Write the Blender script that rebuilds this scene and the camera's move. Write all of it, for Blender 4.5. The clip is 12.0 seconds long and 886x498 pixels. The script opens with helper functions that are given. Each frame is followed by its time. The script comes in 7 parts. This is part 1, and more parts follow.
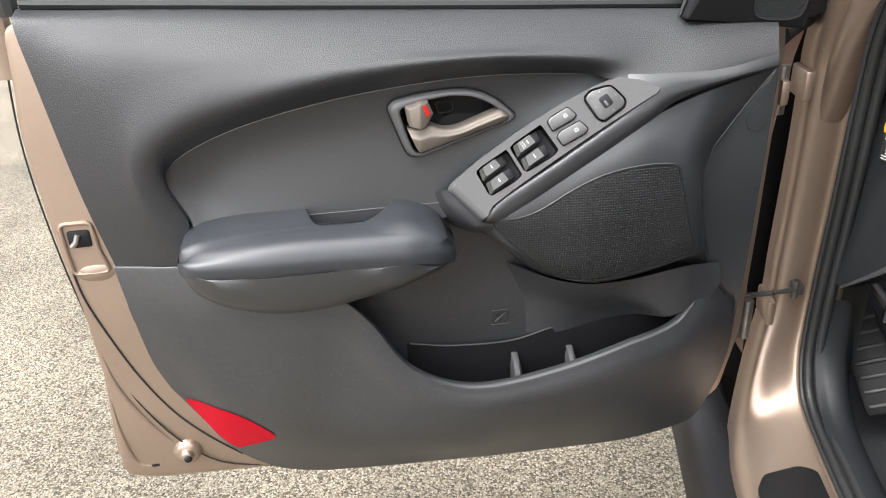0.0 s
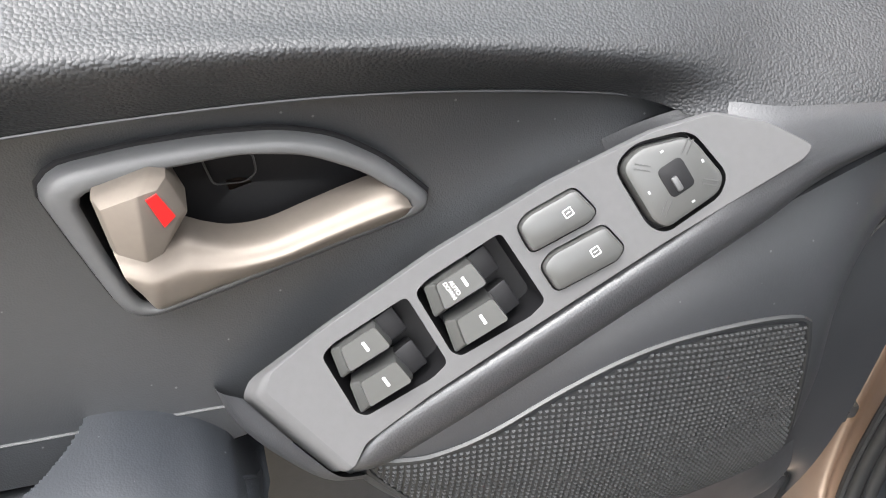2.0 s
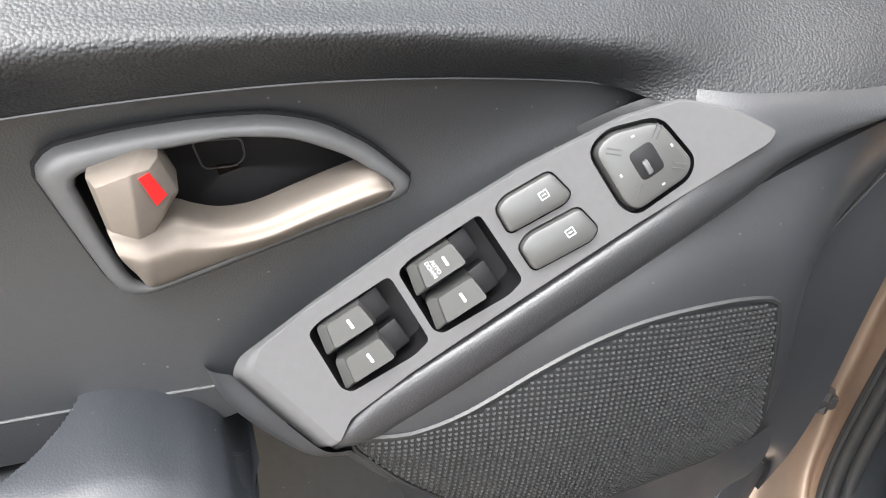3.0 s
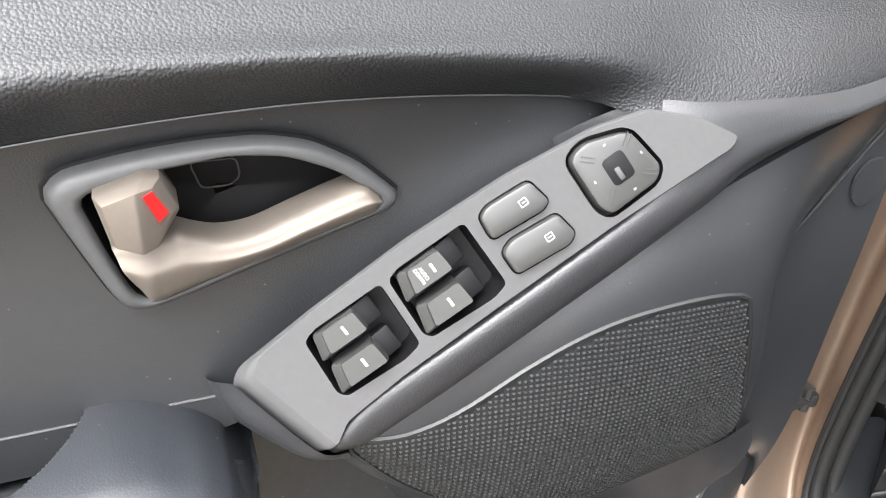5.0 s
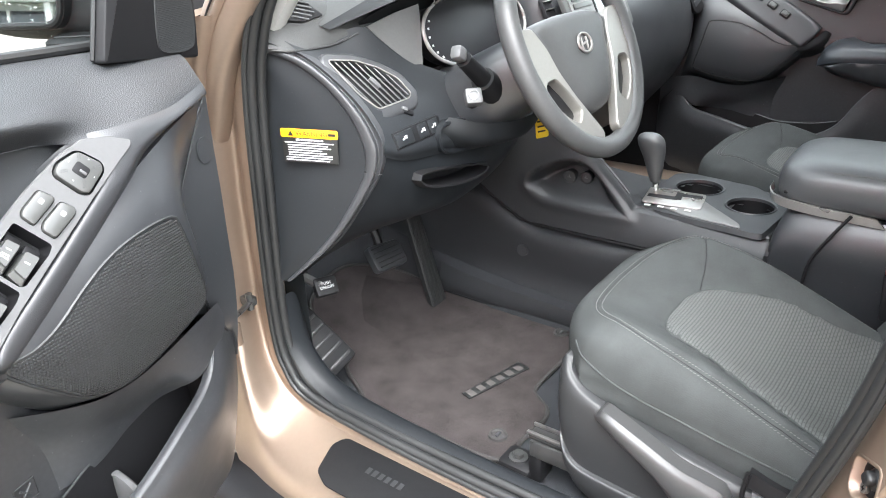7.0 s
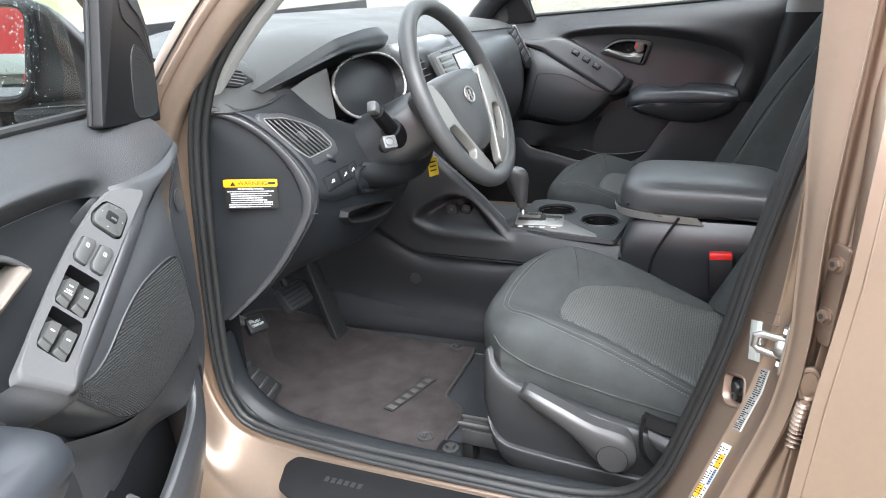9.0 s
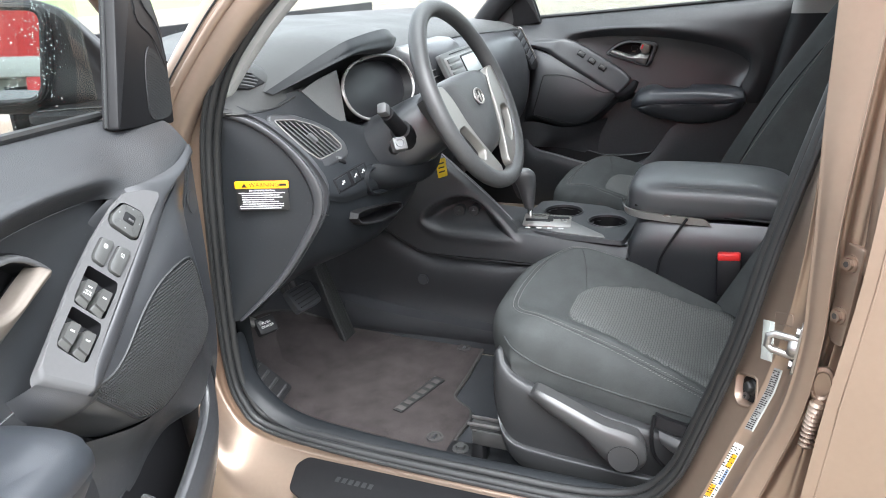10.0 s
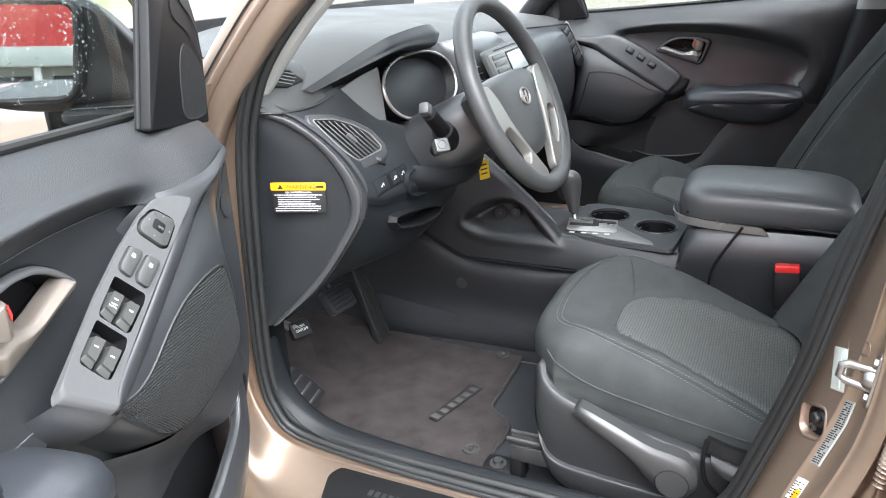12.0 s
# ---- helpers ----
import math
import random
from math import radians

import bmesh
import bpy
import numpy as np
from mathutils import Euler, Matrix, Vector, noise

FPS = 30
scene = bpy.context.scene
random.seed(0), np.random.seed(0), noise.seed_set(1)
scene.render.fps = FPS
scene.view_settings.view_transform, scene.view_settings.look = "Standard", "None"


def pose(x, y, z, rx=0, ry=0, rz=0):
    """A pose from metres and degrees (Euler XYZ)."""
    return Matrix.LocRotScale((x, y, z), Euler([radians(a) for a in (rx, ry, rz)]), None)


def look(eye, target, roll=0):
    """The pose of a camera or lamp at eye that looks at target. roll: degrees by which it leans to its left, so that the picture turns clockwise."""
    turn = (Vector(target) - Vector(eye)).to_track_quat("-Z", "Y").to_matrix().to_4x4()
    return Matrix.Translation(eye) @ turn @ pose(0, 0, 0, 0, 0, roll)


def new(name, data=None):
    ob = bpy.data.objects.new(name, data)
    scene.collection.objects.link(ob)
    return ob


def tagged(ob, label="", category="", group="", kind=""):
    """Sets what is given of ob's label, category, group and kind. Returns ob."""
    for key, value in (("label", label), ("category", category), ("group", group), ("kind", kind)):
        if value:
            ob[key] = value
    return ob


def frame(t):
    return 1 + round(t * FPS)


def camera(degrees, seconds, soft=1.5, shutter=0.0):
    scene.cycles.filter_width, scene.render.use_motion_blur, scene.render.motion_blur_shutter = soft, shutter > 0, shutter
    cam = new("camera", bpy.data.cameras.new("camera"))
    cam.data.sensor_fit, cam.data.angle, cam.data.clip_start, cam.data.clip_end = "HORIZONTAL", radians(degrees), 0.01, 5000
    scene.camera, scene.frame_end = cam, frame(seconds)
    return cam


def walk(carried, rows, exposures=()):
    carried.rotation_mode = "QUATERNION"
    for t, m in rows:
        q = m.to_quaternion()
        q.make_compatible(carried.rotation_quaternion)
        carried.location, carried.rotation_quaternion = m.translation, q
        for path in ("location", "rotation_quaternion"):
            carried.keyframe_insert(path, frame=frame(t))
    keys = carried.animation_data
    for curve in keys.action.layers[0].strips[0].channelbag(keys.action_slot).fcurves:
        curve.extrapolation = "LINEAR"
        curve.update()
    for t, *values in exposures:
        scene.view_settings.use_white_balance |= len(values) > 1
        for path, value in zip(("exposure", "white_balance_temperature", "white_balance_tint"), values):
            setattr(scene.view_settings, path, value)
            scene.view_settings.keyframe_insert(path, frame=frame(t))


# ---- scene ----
cam = camera(62.9, 12.0, soft=1.0)
PATH = [
    (0, (0.136, -0.38, 1.259), (-0.168, 1.404, 0.407), -3.0),
    (0.5, (0.143, -0.366, 1.259), (-0.122, 1.413, 0.385), -2.3),
    (1, (0.119, -0.237, 1.252), (-0.088, 1.522, 0.322), -0.9),
    (1.5, (0.074, 0.067, 1.241), (0.075, 1.778, 0.204), 2.6),
    (2, (0.073, 0.216, 1.183), (0.186, 1.889, 0.093), 3.8),
    (2.5, (0.079, 0.207, 1.179), (0.209, 1.885, 0.099), 4.0),
    (4.5, (0.074, 0.181, 1.185), (0.22, 1.889, 0.154), 3.0),
    (5, (0.077, 0.177, 1.185), (0.242, 1.891, 0.167), 2.6),
    (5.5, (0.073, 0.158, 1.2), (0.364, 1.862, 0.195), 1.8),
    (5.7, (0.08, 0.12, 1.199), (0.524, 1.79, 0.191), 0.7),
    (6, (0.083, 0.051, 1.203), (0.748, 1.637, 0.182), -0.5),
    (6.2, (0.048, -0.021, 1.189), (0.843, 1.512, 0.179), -2.2),
    (6.5, (0.001, -0.123, 1.209), (1.038, 1.298, 0.259), -2.5),
    (6.7, (-0.03, -0.188, 1.24), (1.168, 1.14, 0.344), -2.8),
    (7, (-0.137, -0.191, 1.251), (1.309, 0.909, 0.415), -2.6),
    (7.5, (-0.333, -0.149, 1.275), (1.316, 0.672, 0.497), -2.6),
    (9.5, (-0.4, -0.137, 1.285), (1.333, 0.562, 0.571), -2.7),
    (10, (-0.406, -0.129, 1.286), (1.326, 0.575, 0.574), -2.8),
    (10.5, (-0.411, -0.128, 1.29), (1.318, 0.581, 0.579), -2.9),
    (11, (-0.415, -0.125, 1.29), (1.31, 0.593, 0.579), -2.9),
    (11.5, (-0.408, -0.118, 1.291), (1.302, 0.63, 0.572), -2.8),
    (12, (-0.353, -0.096, 1.289), (1.334, 0.695, 0.563), -2.7),
]
walk(cam, [(t, look(eye, target, roll)) for t, eye, target, roll in PATH],
     ((0, 1.45, 6500, 10), (1, 1.50, 6500, 10), (2, 1.96, 6500, 10), (5.5, 2.06, 6500, 10), (6.5, 2.66, 6400, 9), (7.2, 2.56, 6250, 8), (9.5, 2.12, 6150, 8), (12, 2.12, 6150, 8)))

# ---------------------------------------------------------------- light
world = bpy.data.worlds.new("sky")
scene.world = world
world.use_nodes = True
wn = world.node_tree.nodes
wl = world.node_tree.links
wn.clear()
sky = wn.new("ShaderNodeTexSky")
sky.sky_type = "NISHITA"
sky.sun_disc = False
sky.sun_elevation = radians(55)
sky.sun_rotation = radians(230)
sky.air_density, sky.dust_density, sky.ozone_density = 1.0, 4.0, 1.0
hsv = wn.new("ShaderNodeHueSaturation")
hsv.inputs["Saturation"].default_value = 0.15
bgn = wn.new("ShaderNodeBackground")
bgn.inputs["Strength"].default_value = 0.27
wout = wn.new("ShaderNodeOutputWorld")
wl.new(sky.outputs[0], hsv.inputs["Color"])
wl.new(hsv.outputs[0], bgn.inputs[0])
wl.new(bgn.outputs[0], wout.inputs[0])

sun_data = bpy.data.lights.new("sun", "SUN")
sun_data.energy, sun_data.angle, sun_data.color = 0.9, radians(60), (1.0, 0.985, 0.97)
sun = new("sun", sun_data)
sun.matrix_world = look((0.9, -1.1, 4.8), (0, 0, 0))


# ---------------------------------------------------------------- materials
def pbr(name, col, rough, metal=0.0, var=0.12, vscale=6.0, bump=0.0, bscale=300.0, kind="noise", coat=0.0,
        rvar=0.08, dust=0.0, stretch=(1, 1, 1), spec=0.5):
    """A surface with colour and gloss varied at two scales, and a fine relief of the given grain."""
    m = bpy.data.materials.new(name)
    m.use_nodes = True
    n, l = m.node_tree.nodes, m.node_tree.links
    b = n["Principled BSDF"]
    tc = n.new("ShaderNodeTexCoord")
    mp = n.new("ShaderNodeMapping")
    mp.inputs["Scale"].default_value = stretch
    l.new(tc.outputs["Object"], mp.inputs[0])
    big = n.new("ShaderNodeTexNoise")
    big.inputs["Scale"].default_value, big.inputs["Detail"].default_value = vscale, 5
    small = n.new("ShaderNodeTexNoise")
    small.inputs["Scale"].default_value, small.inputs["Detail"].default_value = vscale * 40, 3
    for t in (big, small):
        l.new(mp.outputs[0], t.inputs["Vector"])
    mix = n.new("ShaderNodeMath")
    mix.operation = "ADD"
    l.new(big.outputs[0], mix.inputs[0])
    l.new(small.outputs[0], mix.inputs[1])
    ramp = n.new("ShaderNodeMapRange")
    ramp.inputs[1].default_value, ramp.inputs[2].default_value = 0.6, 1.4
    ramp.inputs[3].default_value, ramp.inputs[4].default_value = 1 - var, 1 + var
    l.new(mix.outputs[0], ramp.inputs[0])
    mul = n.new("ShaderNodeVectorMath")
    mul.operation = "SCALE"
    mul.inputs[0].default_value = col
    l.new(ramp.outputs[0], mul.inputs["Scale"])
    if dust > 0:
        dv = n.new("ShaderNodeTexVoronoi")
        dv.inputs["Scale"].default_value = 85
        l.new(tc.outputs["Object"], dv.inputs["Vector"])
        dr = n.new("ShaderNodeMapRange")
        dr.inputs[1].default_value, dr.inputs[2].default_value = 0.035, 0.065
        dr.inputs[3].default_value, dr.inputs[4].default_value = dust, 0.0
        l.new(dv.outputs["Distance"], dr.inputs[0])
        da = n.new("ShaderNodeVectorMath")
        da.operation = "ADD"
        l.new(mul.outputs[0], da.inputs[0])
        l.new(dr.outputs[0], da.inputs[1])
        mul = da
    l.new(mul.outputs[0], b.inputs["Base Color"])
    rr = n.new("ShaderNodeMapRange")
    rr.inputs[1].default_value, rr.inputs[2].default_value = 0.3, 0.7
    rr.inputs[3].default_value, rr.inputs[4].default_value = max(0.02, rough - rvar), min(1, rough + rvar)
    l.new(big.outputs[0], rr.inputs[0])
    l.new(rr.outputs[0], b.inputs["Roughness"])
    b.inputs["Metallic"].default_value = metal
    b.inputs["Coat Weight"].default_value = coat
    b.inputs["Coat Roughness"].default_value = 0.08
    b.inputs["Specular IOR Level"].default_value = spec
    if bump > 0:
        if kind == "voronoi":
            g = n.new("ShaderNodeTexVoronoi")
            g.feature = "F1"
            g.inputs["Scale"].default_value = bscale
            out = g.outputs["Distance"]
            warp = n.new("ShaderNodeTexNoise")
            warp.inputs["Scale"].default_value = bscale * 0.8
            l.new(mp.outputs[0], warp.inputs["Vector"])
            add = n.new("ShaderNodeVectorMath")
            add.operation = "MULTIPLY_ADD"
            add.inputs[1].default_value = (0.35 / bscale,) * 3
            l.new(warp.outputs["Color"], add.inputs[0])
            l.new(mp.outputs[0], add.inputs[2])
            l.new(add.outputs[0], g.inputs["Vector"])
        else:
            g = n.new("ShaderNodeTexNoise")
            g.inputs["Scale"].default_value, g.inputs["Detail"].default_value = bscale, 2
            out = g.outputs[0]
            l.new(mp.outputs[0], g.inputs["Vector"])
        bp = n.new("ShaderNodeBump")
        bp.inputs["Strength"].default_value = bump
        bp.inputs["Distance"].default_value = 0.4 / bscale if kind == "voronoi" else 0.3 / bscale
        if kind == "voronoi":
            bp.invert = True
        l.new(out, bp.inputs["Height"])
        l.new(bp.outputs[0], b.inputs["Normal"])
    return m


def glass(name, tint=(0.9, 0.94, 0.93), gloss=0.08):
    m = bpy.data.materials.new(name)
    m.use_nodes = True
    n, l = m.node_tree.nodes, m.node_tree.links
    n.clear()
    tr, gl, mx, o = (n.new(k) for k in ("ShaderNodeBsdfTransparent", "ShaderNodeBsdfGlossy", "ShaderNodeMixShader", "ShaderNodeOutputMaterial"))
    tr.inputs[0].default_value = (*tint, 1)
    gl.inputs["Roughness"].default_value = 0.02
    mx.inputs[0].default_value = gloss
    l.new(tr.outputs[0], mx.inputs[1])
    l.new(gl.outputs[0], mx.inputs[2])
    l.new(mx.outputs[0], o.inputs[0])
    return m


def asphalt():
    """Tan aggregate laid in asphalt: pale, brown and dark chips, with damp stains."""
    m = bpy.data.materials.new("asphalt")
    m.use_nodes = True
    n, l = m.node_tree.nodes, m.node_tree.links
    b = n["Principled BSDF"]
    tc = n.new("ShaderNodeTexCoord")
    v = n.new("ShaderNodeTexVoronoi")
    v.inputs["Scale"].default_value = 210
    v2 = n.new("ShaderNodeTexVoronoi")
    v2.inputs["Scale"].default_value = 420
    for t in (v, v2):
        l.new(tc.outputs["Object"], t.inputs["Vector"])
    ramp = n.new("ShaderNodeValToRGB")
    e = ramp.color_ramp.elements
    e[0].position, e[0].color = 0.0, (0.06, 0.05, 0.035, 1)
    e[1].position, e[1].color = 1.0, (0.54, 0.48, 0.38, 1)
    for pos, c in ((0.22, (0.13, 0.105, 0.07, 1)), (0.45, (0.30, 0.26, 0.185, 1)), (0.75, (0.38, 0.33, 0.245, 1))):
        k = e.new(pos)
        k.color = c
    sep = n.new("ShaderNodeSeparateColor")
    l.new(v.outputs["Color"], sep.inputs[0])
    l.new(sep.outputs[0], ramp.inputs[0])
    stain = n.new("ShaderNodeTexNoise")
    stain.inputs["Scale"].default_value, stain.inputs["Detail"].default_value = 1.3, 6
    l.new(tc.outputs["Object"], stain.inputs["Vector"])
    sr = n.new("ShaderNodeMapRange")
    sr.inputs[1].default_value, sr.inputs[2].default_value = 0.35, 0.6
    sr.inputs[3].default_value, sr.inputs[4].default_value = 0.48, 0.84
    l.new(stain.outputs[0], sr.inputs[0])
    edge = n.new("ShaderNodeMapRange")
    edge.inputs[1].default_value, edge.inputs[2].default_value = 0.25, 0.75
    edge.inputs[3].default_value, edge.inputs[4].default_value = 1.0, 0.5
    l.new(v.outputs["Distance"], edge.inputs[0])
    mu = n.new("ShaderNodeMath")
    mu.operation = "MULTIPLY"
    l.new(sr.outputs[0], mu.inputs[0])
    l.new(edge.outputs[0], mu.inputs[1])
    sc = n.new("ShaderNodeVectorMath")
    sc.operation = "SCALE"
    l.new(ramp.outputs[0], sc.inputs[0])
    l.new(mu.outputs[0], sc.inputs["Scale"])
    l.new(sc.outputs[0], b.inputs["Base Color"])
    b.inputs["Roughness"].default_value = 0.8
    bp = n.new("ShaderNodeBump")
    bp.inputs["Strength"].default_value, bp.inputs["Distance"].default_value = 0.8, 0.004
    bp.invert = True
    l.new(v.outputs["Distance"], bp.inputs["Height"])
    l.new(bp.outputs[0], b.inputs["Normal"])
    return m


GRAINED = pbr("grained_vinyl", (0.018, 0.019, 0.021), 0.47, spec=0.60, bump=0.70, bscale=660, kind="voronoi", var=0.1)
PLASTIC = pbr("dark_plastic", (0.022, 0.0235, 0.0265), 0.40, spec=0.95, dust=0.07, bump=0.25, bscale=900, var=0.12)
SOFT = pbr("soft_vinyl", (0.020, 0.0215, 0.024), 0.40, spec=0.95, dust=0.10, bump=0.35, bscale=1150, kind="voronoi", var=0.1)
LOWER = pbr("scuffed_plastic", (0.025, 0.0262, 0.029), 0.44, spec=0.85, dust=0.12, bump=0.25, bscale=800, var=0.32, rvar=0.13, vscale=4)
BEZEL = pbr("satin_grey_plastic", (0.080, 0.080, 0.082), 0.62, spec=0.30, bump=0.12, bscale=1500, var=0.06)
TAGYEL = pbr("lemon_print", (0.72, 0.52, 0.02), 0.5, var=0.05)
PADDING = pbr("armrest_vinyl", (0.024, 0.027, 0.032), 0.36, spec=0.6, dust=0.12, bump=0.16, bscale=900, kind="voronoi", var=0.1)
KEYCAP = pbr("switch_grey", (0.048, 0.049, 0.048), 0.42, spec=0.7, bump=0.08, bscale=1500, var=0.05)
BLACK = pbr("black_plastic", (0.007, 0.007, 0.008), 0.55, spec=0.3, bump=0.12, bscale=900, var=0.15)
RUBBER = pbr("rubber", (0.014, 0.0145, 0.015), 0.48, bump=0.2, bscale=400, var=0.2)
GRILLE = pbr("grille_plastic", (0.016, 0.017, 0.018), 0.45, var=0.08)
STUD = pbr("grille_stud", (0.020, 0.0208, 0.022), 0.45, var=0.08)
SATIN = pbr("satin_metal", (0.185, 0.160, 0.137), 0.56, metal=0.5, var=0.06, bump=0.05, bscale=1200)
SPOKE = pbr("spoke_silver", (0.26, 0.25, 0.235), 0.40, metal=0.7, var=0.06)
SILVER = pbr("silver_paint", (0.36, 0.345, 0.33), 0.30, metal=0.7, var=0.06)
CHROME = pbr("chrome", (0.8, 0.8, 0.8), 0.12, metal=1.0, var=0.04)
GUNMETAL = pbr("gunmetal_paint", (0.17, 0.168, 0.165), 0.34, metal=0.65, var=0.06)
SHIFTP = pbr("satin_silver_panel", (0.19, 0.187, 0.184), 0.38, metal=0.55, var=0.05)
STEEL = pbr("bare_steel", (0.35, 0.34, 0.33), 0.35, metal=0.9, var=0.25, vscale=40)
PAINT = pbr("bronze_paint", (0.322, 0.246, 0.194), 0.42, metal=0.70, var=0.04, coat=0.12, vscale=3)
RED = pbr("red_reflector", (0.36, 0.001, 0.012), 0.55, spec=0.12, var=0.08, bump=0.4, bscale=500, kind="voronoi")
WHITE = pbr("white_print", (0.8, 0.8, 0.8), 0.5, var=0.03)
YELLOW = pbr("yellow_print", (0.82, 0.36, 0.006), 0.5, var=0.05)
INK = pbr("black_print", (0.012, 0.012, 0.012), 0.5, var=0.05)
MARK = pbr("pale_print", (0.6, 0.61, 0.6), 0.5, var=0.04)
CARPET = pbr("grey_carpet", (0.036, 0.038, 0.042), 0.95, var=0.25, vscale=12, bump=0.9, bscale=900, spec=0.1)
MATT = pbr("mat_pile", (0.0400, 0.0345, 0.0345), 0.97, var=0.60, vscale=16, bump=1.0, bscale=700, spec=0.1)
CLOTH = pbr("seat_cloth", (0.047, 0.0505, 0.0505), 0.92, var=0.30, vscale=22, bump=0.9, bscale=1000, spec=0.15)
THREAD = pbr("grey_thread", (0.105, 0.105, 0.102), 0.8, var=0.1)
HIDE = pbr("black_leatherette", (0.060, 0.062, 0.065), 0.40, spec=0.75, bump=0.25, bscale=900, kind="voronoi", var=0.05)
WHEELH = pbr("wheel_leatherette", (0.046, 0.047, 0.048), 0.46, bump=0.25, bscale=900, kind="voronoi")
DIAL = pbr("dial_black", (0.006, 0.006, 0.008), 0.45, var=0.05)
REDB = pbr("red_button", (0.6, 0.02, 0.02), 0.35, var=0.05)
SURROUND = pbr("grey_surround", (0.075, 0.076, 0.078), 0.42, bump=0.2, bscale=1200, var=0.08)
GLASS = glass("window_glass")
DROP = glass("water", (0.95, 0.97, 0.97), 0.25)
MIRROR = pbr("mirror_silver", (0.85, 0.86, 0.86), 0.015, metal=1.0, var=0.0, rvar=0.0)
ASPHALT = asphalt()


def weave():
    """Seat insert cloth: rows of small dashes woven dark on grey."""
    m = pbr("woven_cloth", (0.080, 0.083, 0.081), 0.9, var=0.12, vscale=10, spec=0.25)
    n, l = m.node_tree.nodes, m.node_tree.links
    b = n["Principled BSDF"]
    tc = n.new("ShaderNodeTexCoord")
    br = n.new("ShaderNodeTexBrick")
    br.inputs["Scale"].default_value = 1.0
    br.inputs["Brick Width"].default_value, br.inputs["Row Height"].default_value = 0.0100, 0.0046
    br.inputs["Mortar Size"].default_value, br.inputs["Mortar Smooth"].default_value = 0.0011, 0.9
    mp = n.new("ShaderNodeMapping")
    mp.inputs["Rotation"].default_value = (0, 0, 0)
    l.new(tc.outputs["Object"], mp.inputs[0])
    l.new(mp.outputs[0], br.inputs["Vector"])
    old = b.inputs["Base Color"].links[0].from_socket
    sc = n.new("ShaderNodeVectorMath")
    sc.operation = "SCALE"
    mr = n.new("ShaderNodeMapRange")
    mr.inputs[3].default_value, mr.inputs[4].default_value = 1.18, 0.62
    l.new(br.outputs["Fac"], mr.inputs[0])
    l.new(old, sc.inputs[0])
    l.new(mr.outputs[0], sc.inputs["Scale"])
    l.new(sc.outputs[0], b.inputs["Base Color"])
    bp = n.new("ShaderNodeBump")
    bp.inputs["Strength"].default_value, bp.inputs["Distance"].default_value = 0.6, 0.001
    bp.invert = True
    l.new(br.outputs["Fac"], bp.inputs["Height"])
    l.new(bp.outputs[0], b.inputs["Normal"])
    return m


WEAVE = weave()
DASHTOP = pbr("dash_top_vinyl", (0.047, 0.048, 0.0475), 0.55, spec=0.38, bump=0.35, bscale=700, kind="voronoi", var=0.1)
BAND = pbr("fine_grain_vinyl", (0.030, 0.031, 0.034), 0.45, spec=0.75, bump=0.24, bscale=900, kind="voronoi", var=0.08)
FLANK = pbr("console_plastic", (0.020, 0.0212, 0.0235), 0.46, spec=0.55, bump=0.2, bscale=900, var=0.12, dust=0.06)
CAP = pbr("end_cap_plastic", (0.0120, 0.0136, 0.0158), 0.50, spec=0.38, bump=0.2, bscale=900, var=0.12, dust=0.03)
LEVER = pbr("lever_grey", (0.042, 0.042, 0.043), 0.38, spec=0.6, bump=0.1, bscale=1200, var=0.08)
SHIELD = pbr("seat_shield_plastic", (0.0187, 0.0196, 0.0209), 0.5, spec=0.5, bump=0.2, bscale=900, var=0.12, dust=0.04)
# dash plastic darkened to hold the footwell's shade; also used for black trims
KNEE = pbr("black_and_shaded_plastic", (0.0075, 0.0088, 0.0105), 0.5, spec=0.30, bump=0.2, bscale=800, var=0.15, dust=0.02)
RAIL = pbr("dark_steel", (0.10, 0.10, 0.10), 0.34, metal=0.7, var=0.3, vscale=30)
TAPE = pbr("cloudy_tape", (0.50, 0.53, 0.50), 0.4, var=0.15, vscale=30)
TAGGREY = pbr("label_grey", (0.26, 0.27, 0.27), 0.45, var=0.1)
FACET = pbr("key_slit", (0.05, 0.05, 0.05), 0.5, var=0.05)

# ---------------------------------------------------------------- mesh tools
PLACED = {}


def thing(name, label, category, base=(0, 0, 0), turn=0.0, group="", kind=""):
    ob = new(name)
    ob.empty_display_size = 0.05
    m = pose(*base, 0, 0, turn)
    ob.matrix_world = m
    PLACED[ob.name] = m
    return tagged(ob, label, category, group, kind)


def part(name, bm, material, parent, label="", local=False, smooth=True, angle=38, kind=""):
    """One mesh under a thing or a part. Its points are in the world, or in the thing's own frame."""
    m = PLACED[parent.name]
    if not local:
        bm.transform(m.inverted())
    bmesh.ops.recalc_face_normals(bm, faces=bm.faces)
    me = bpy.data.meshes.new(name)
    bm.to_mesh(me)
    bm.free()
    me.materials.append(material)
    if smooth:
        me.polygons.foreach_set("use_smooth", [True] * len(me.polygons))
        me.set_sharp_from_angle(angle=radians(angle))
    ob = new(name, me)
    ob.parent = parent
    PLACED[ob.name] = m
    if label:
        ob["label"] = label
    if kind:
        ob["kind"] = kind
    return ob


def solo(name, bm, material, label, category, kind="", group="", angle=38):
    """A thing that is one mesh."""
    bmesh.ops.recalc_face_normals(bm, faces=bm.faces)
    me = bpy.data.meshes.new(name)
    bm.to_mesh(me)
    bm.free()
    me.materials.append(material)
    me.polygons.foreach_set("use_smooth", [True] * len(me.polygons))
    me.set_sharp_from_angle(angle=radians(angle))
    ob = new(name, me)
    PLACED[ob.name] = Matrix()
    return tagged(ob, label, category, group, kind)


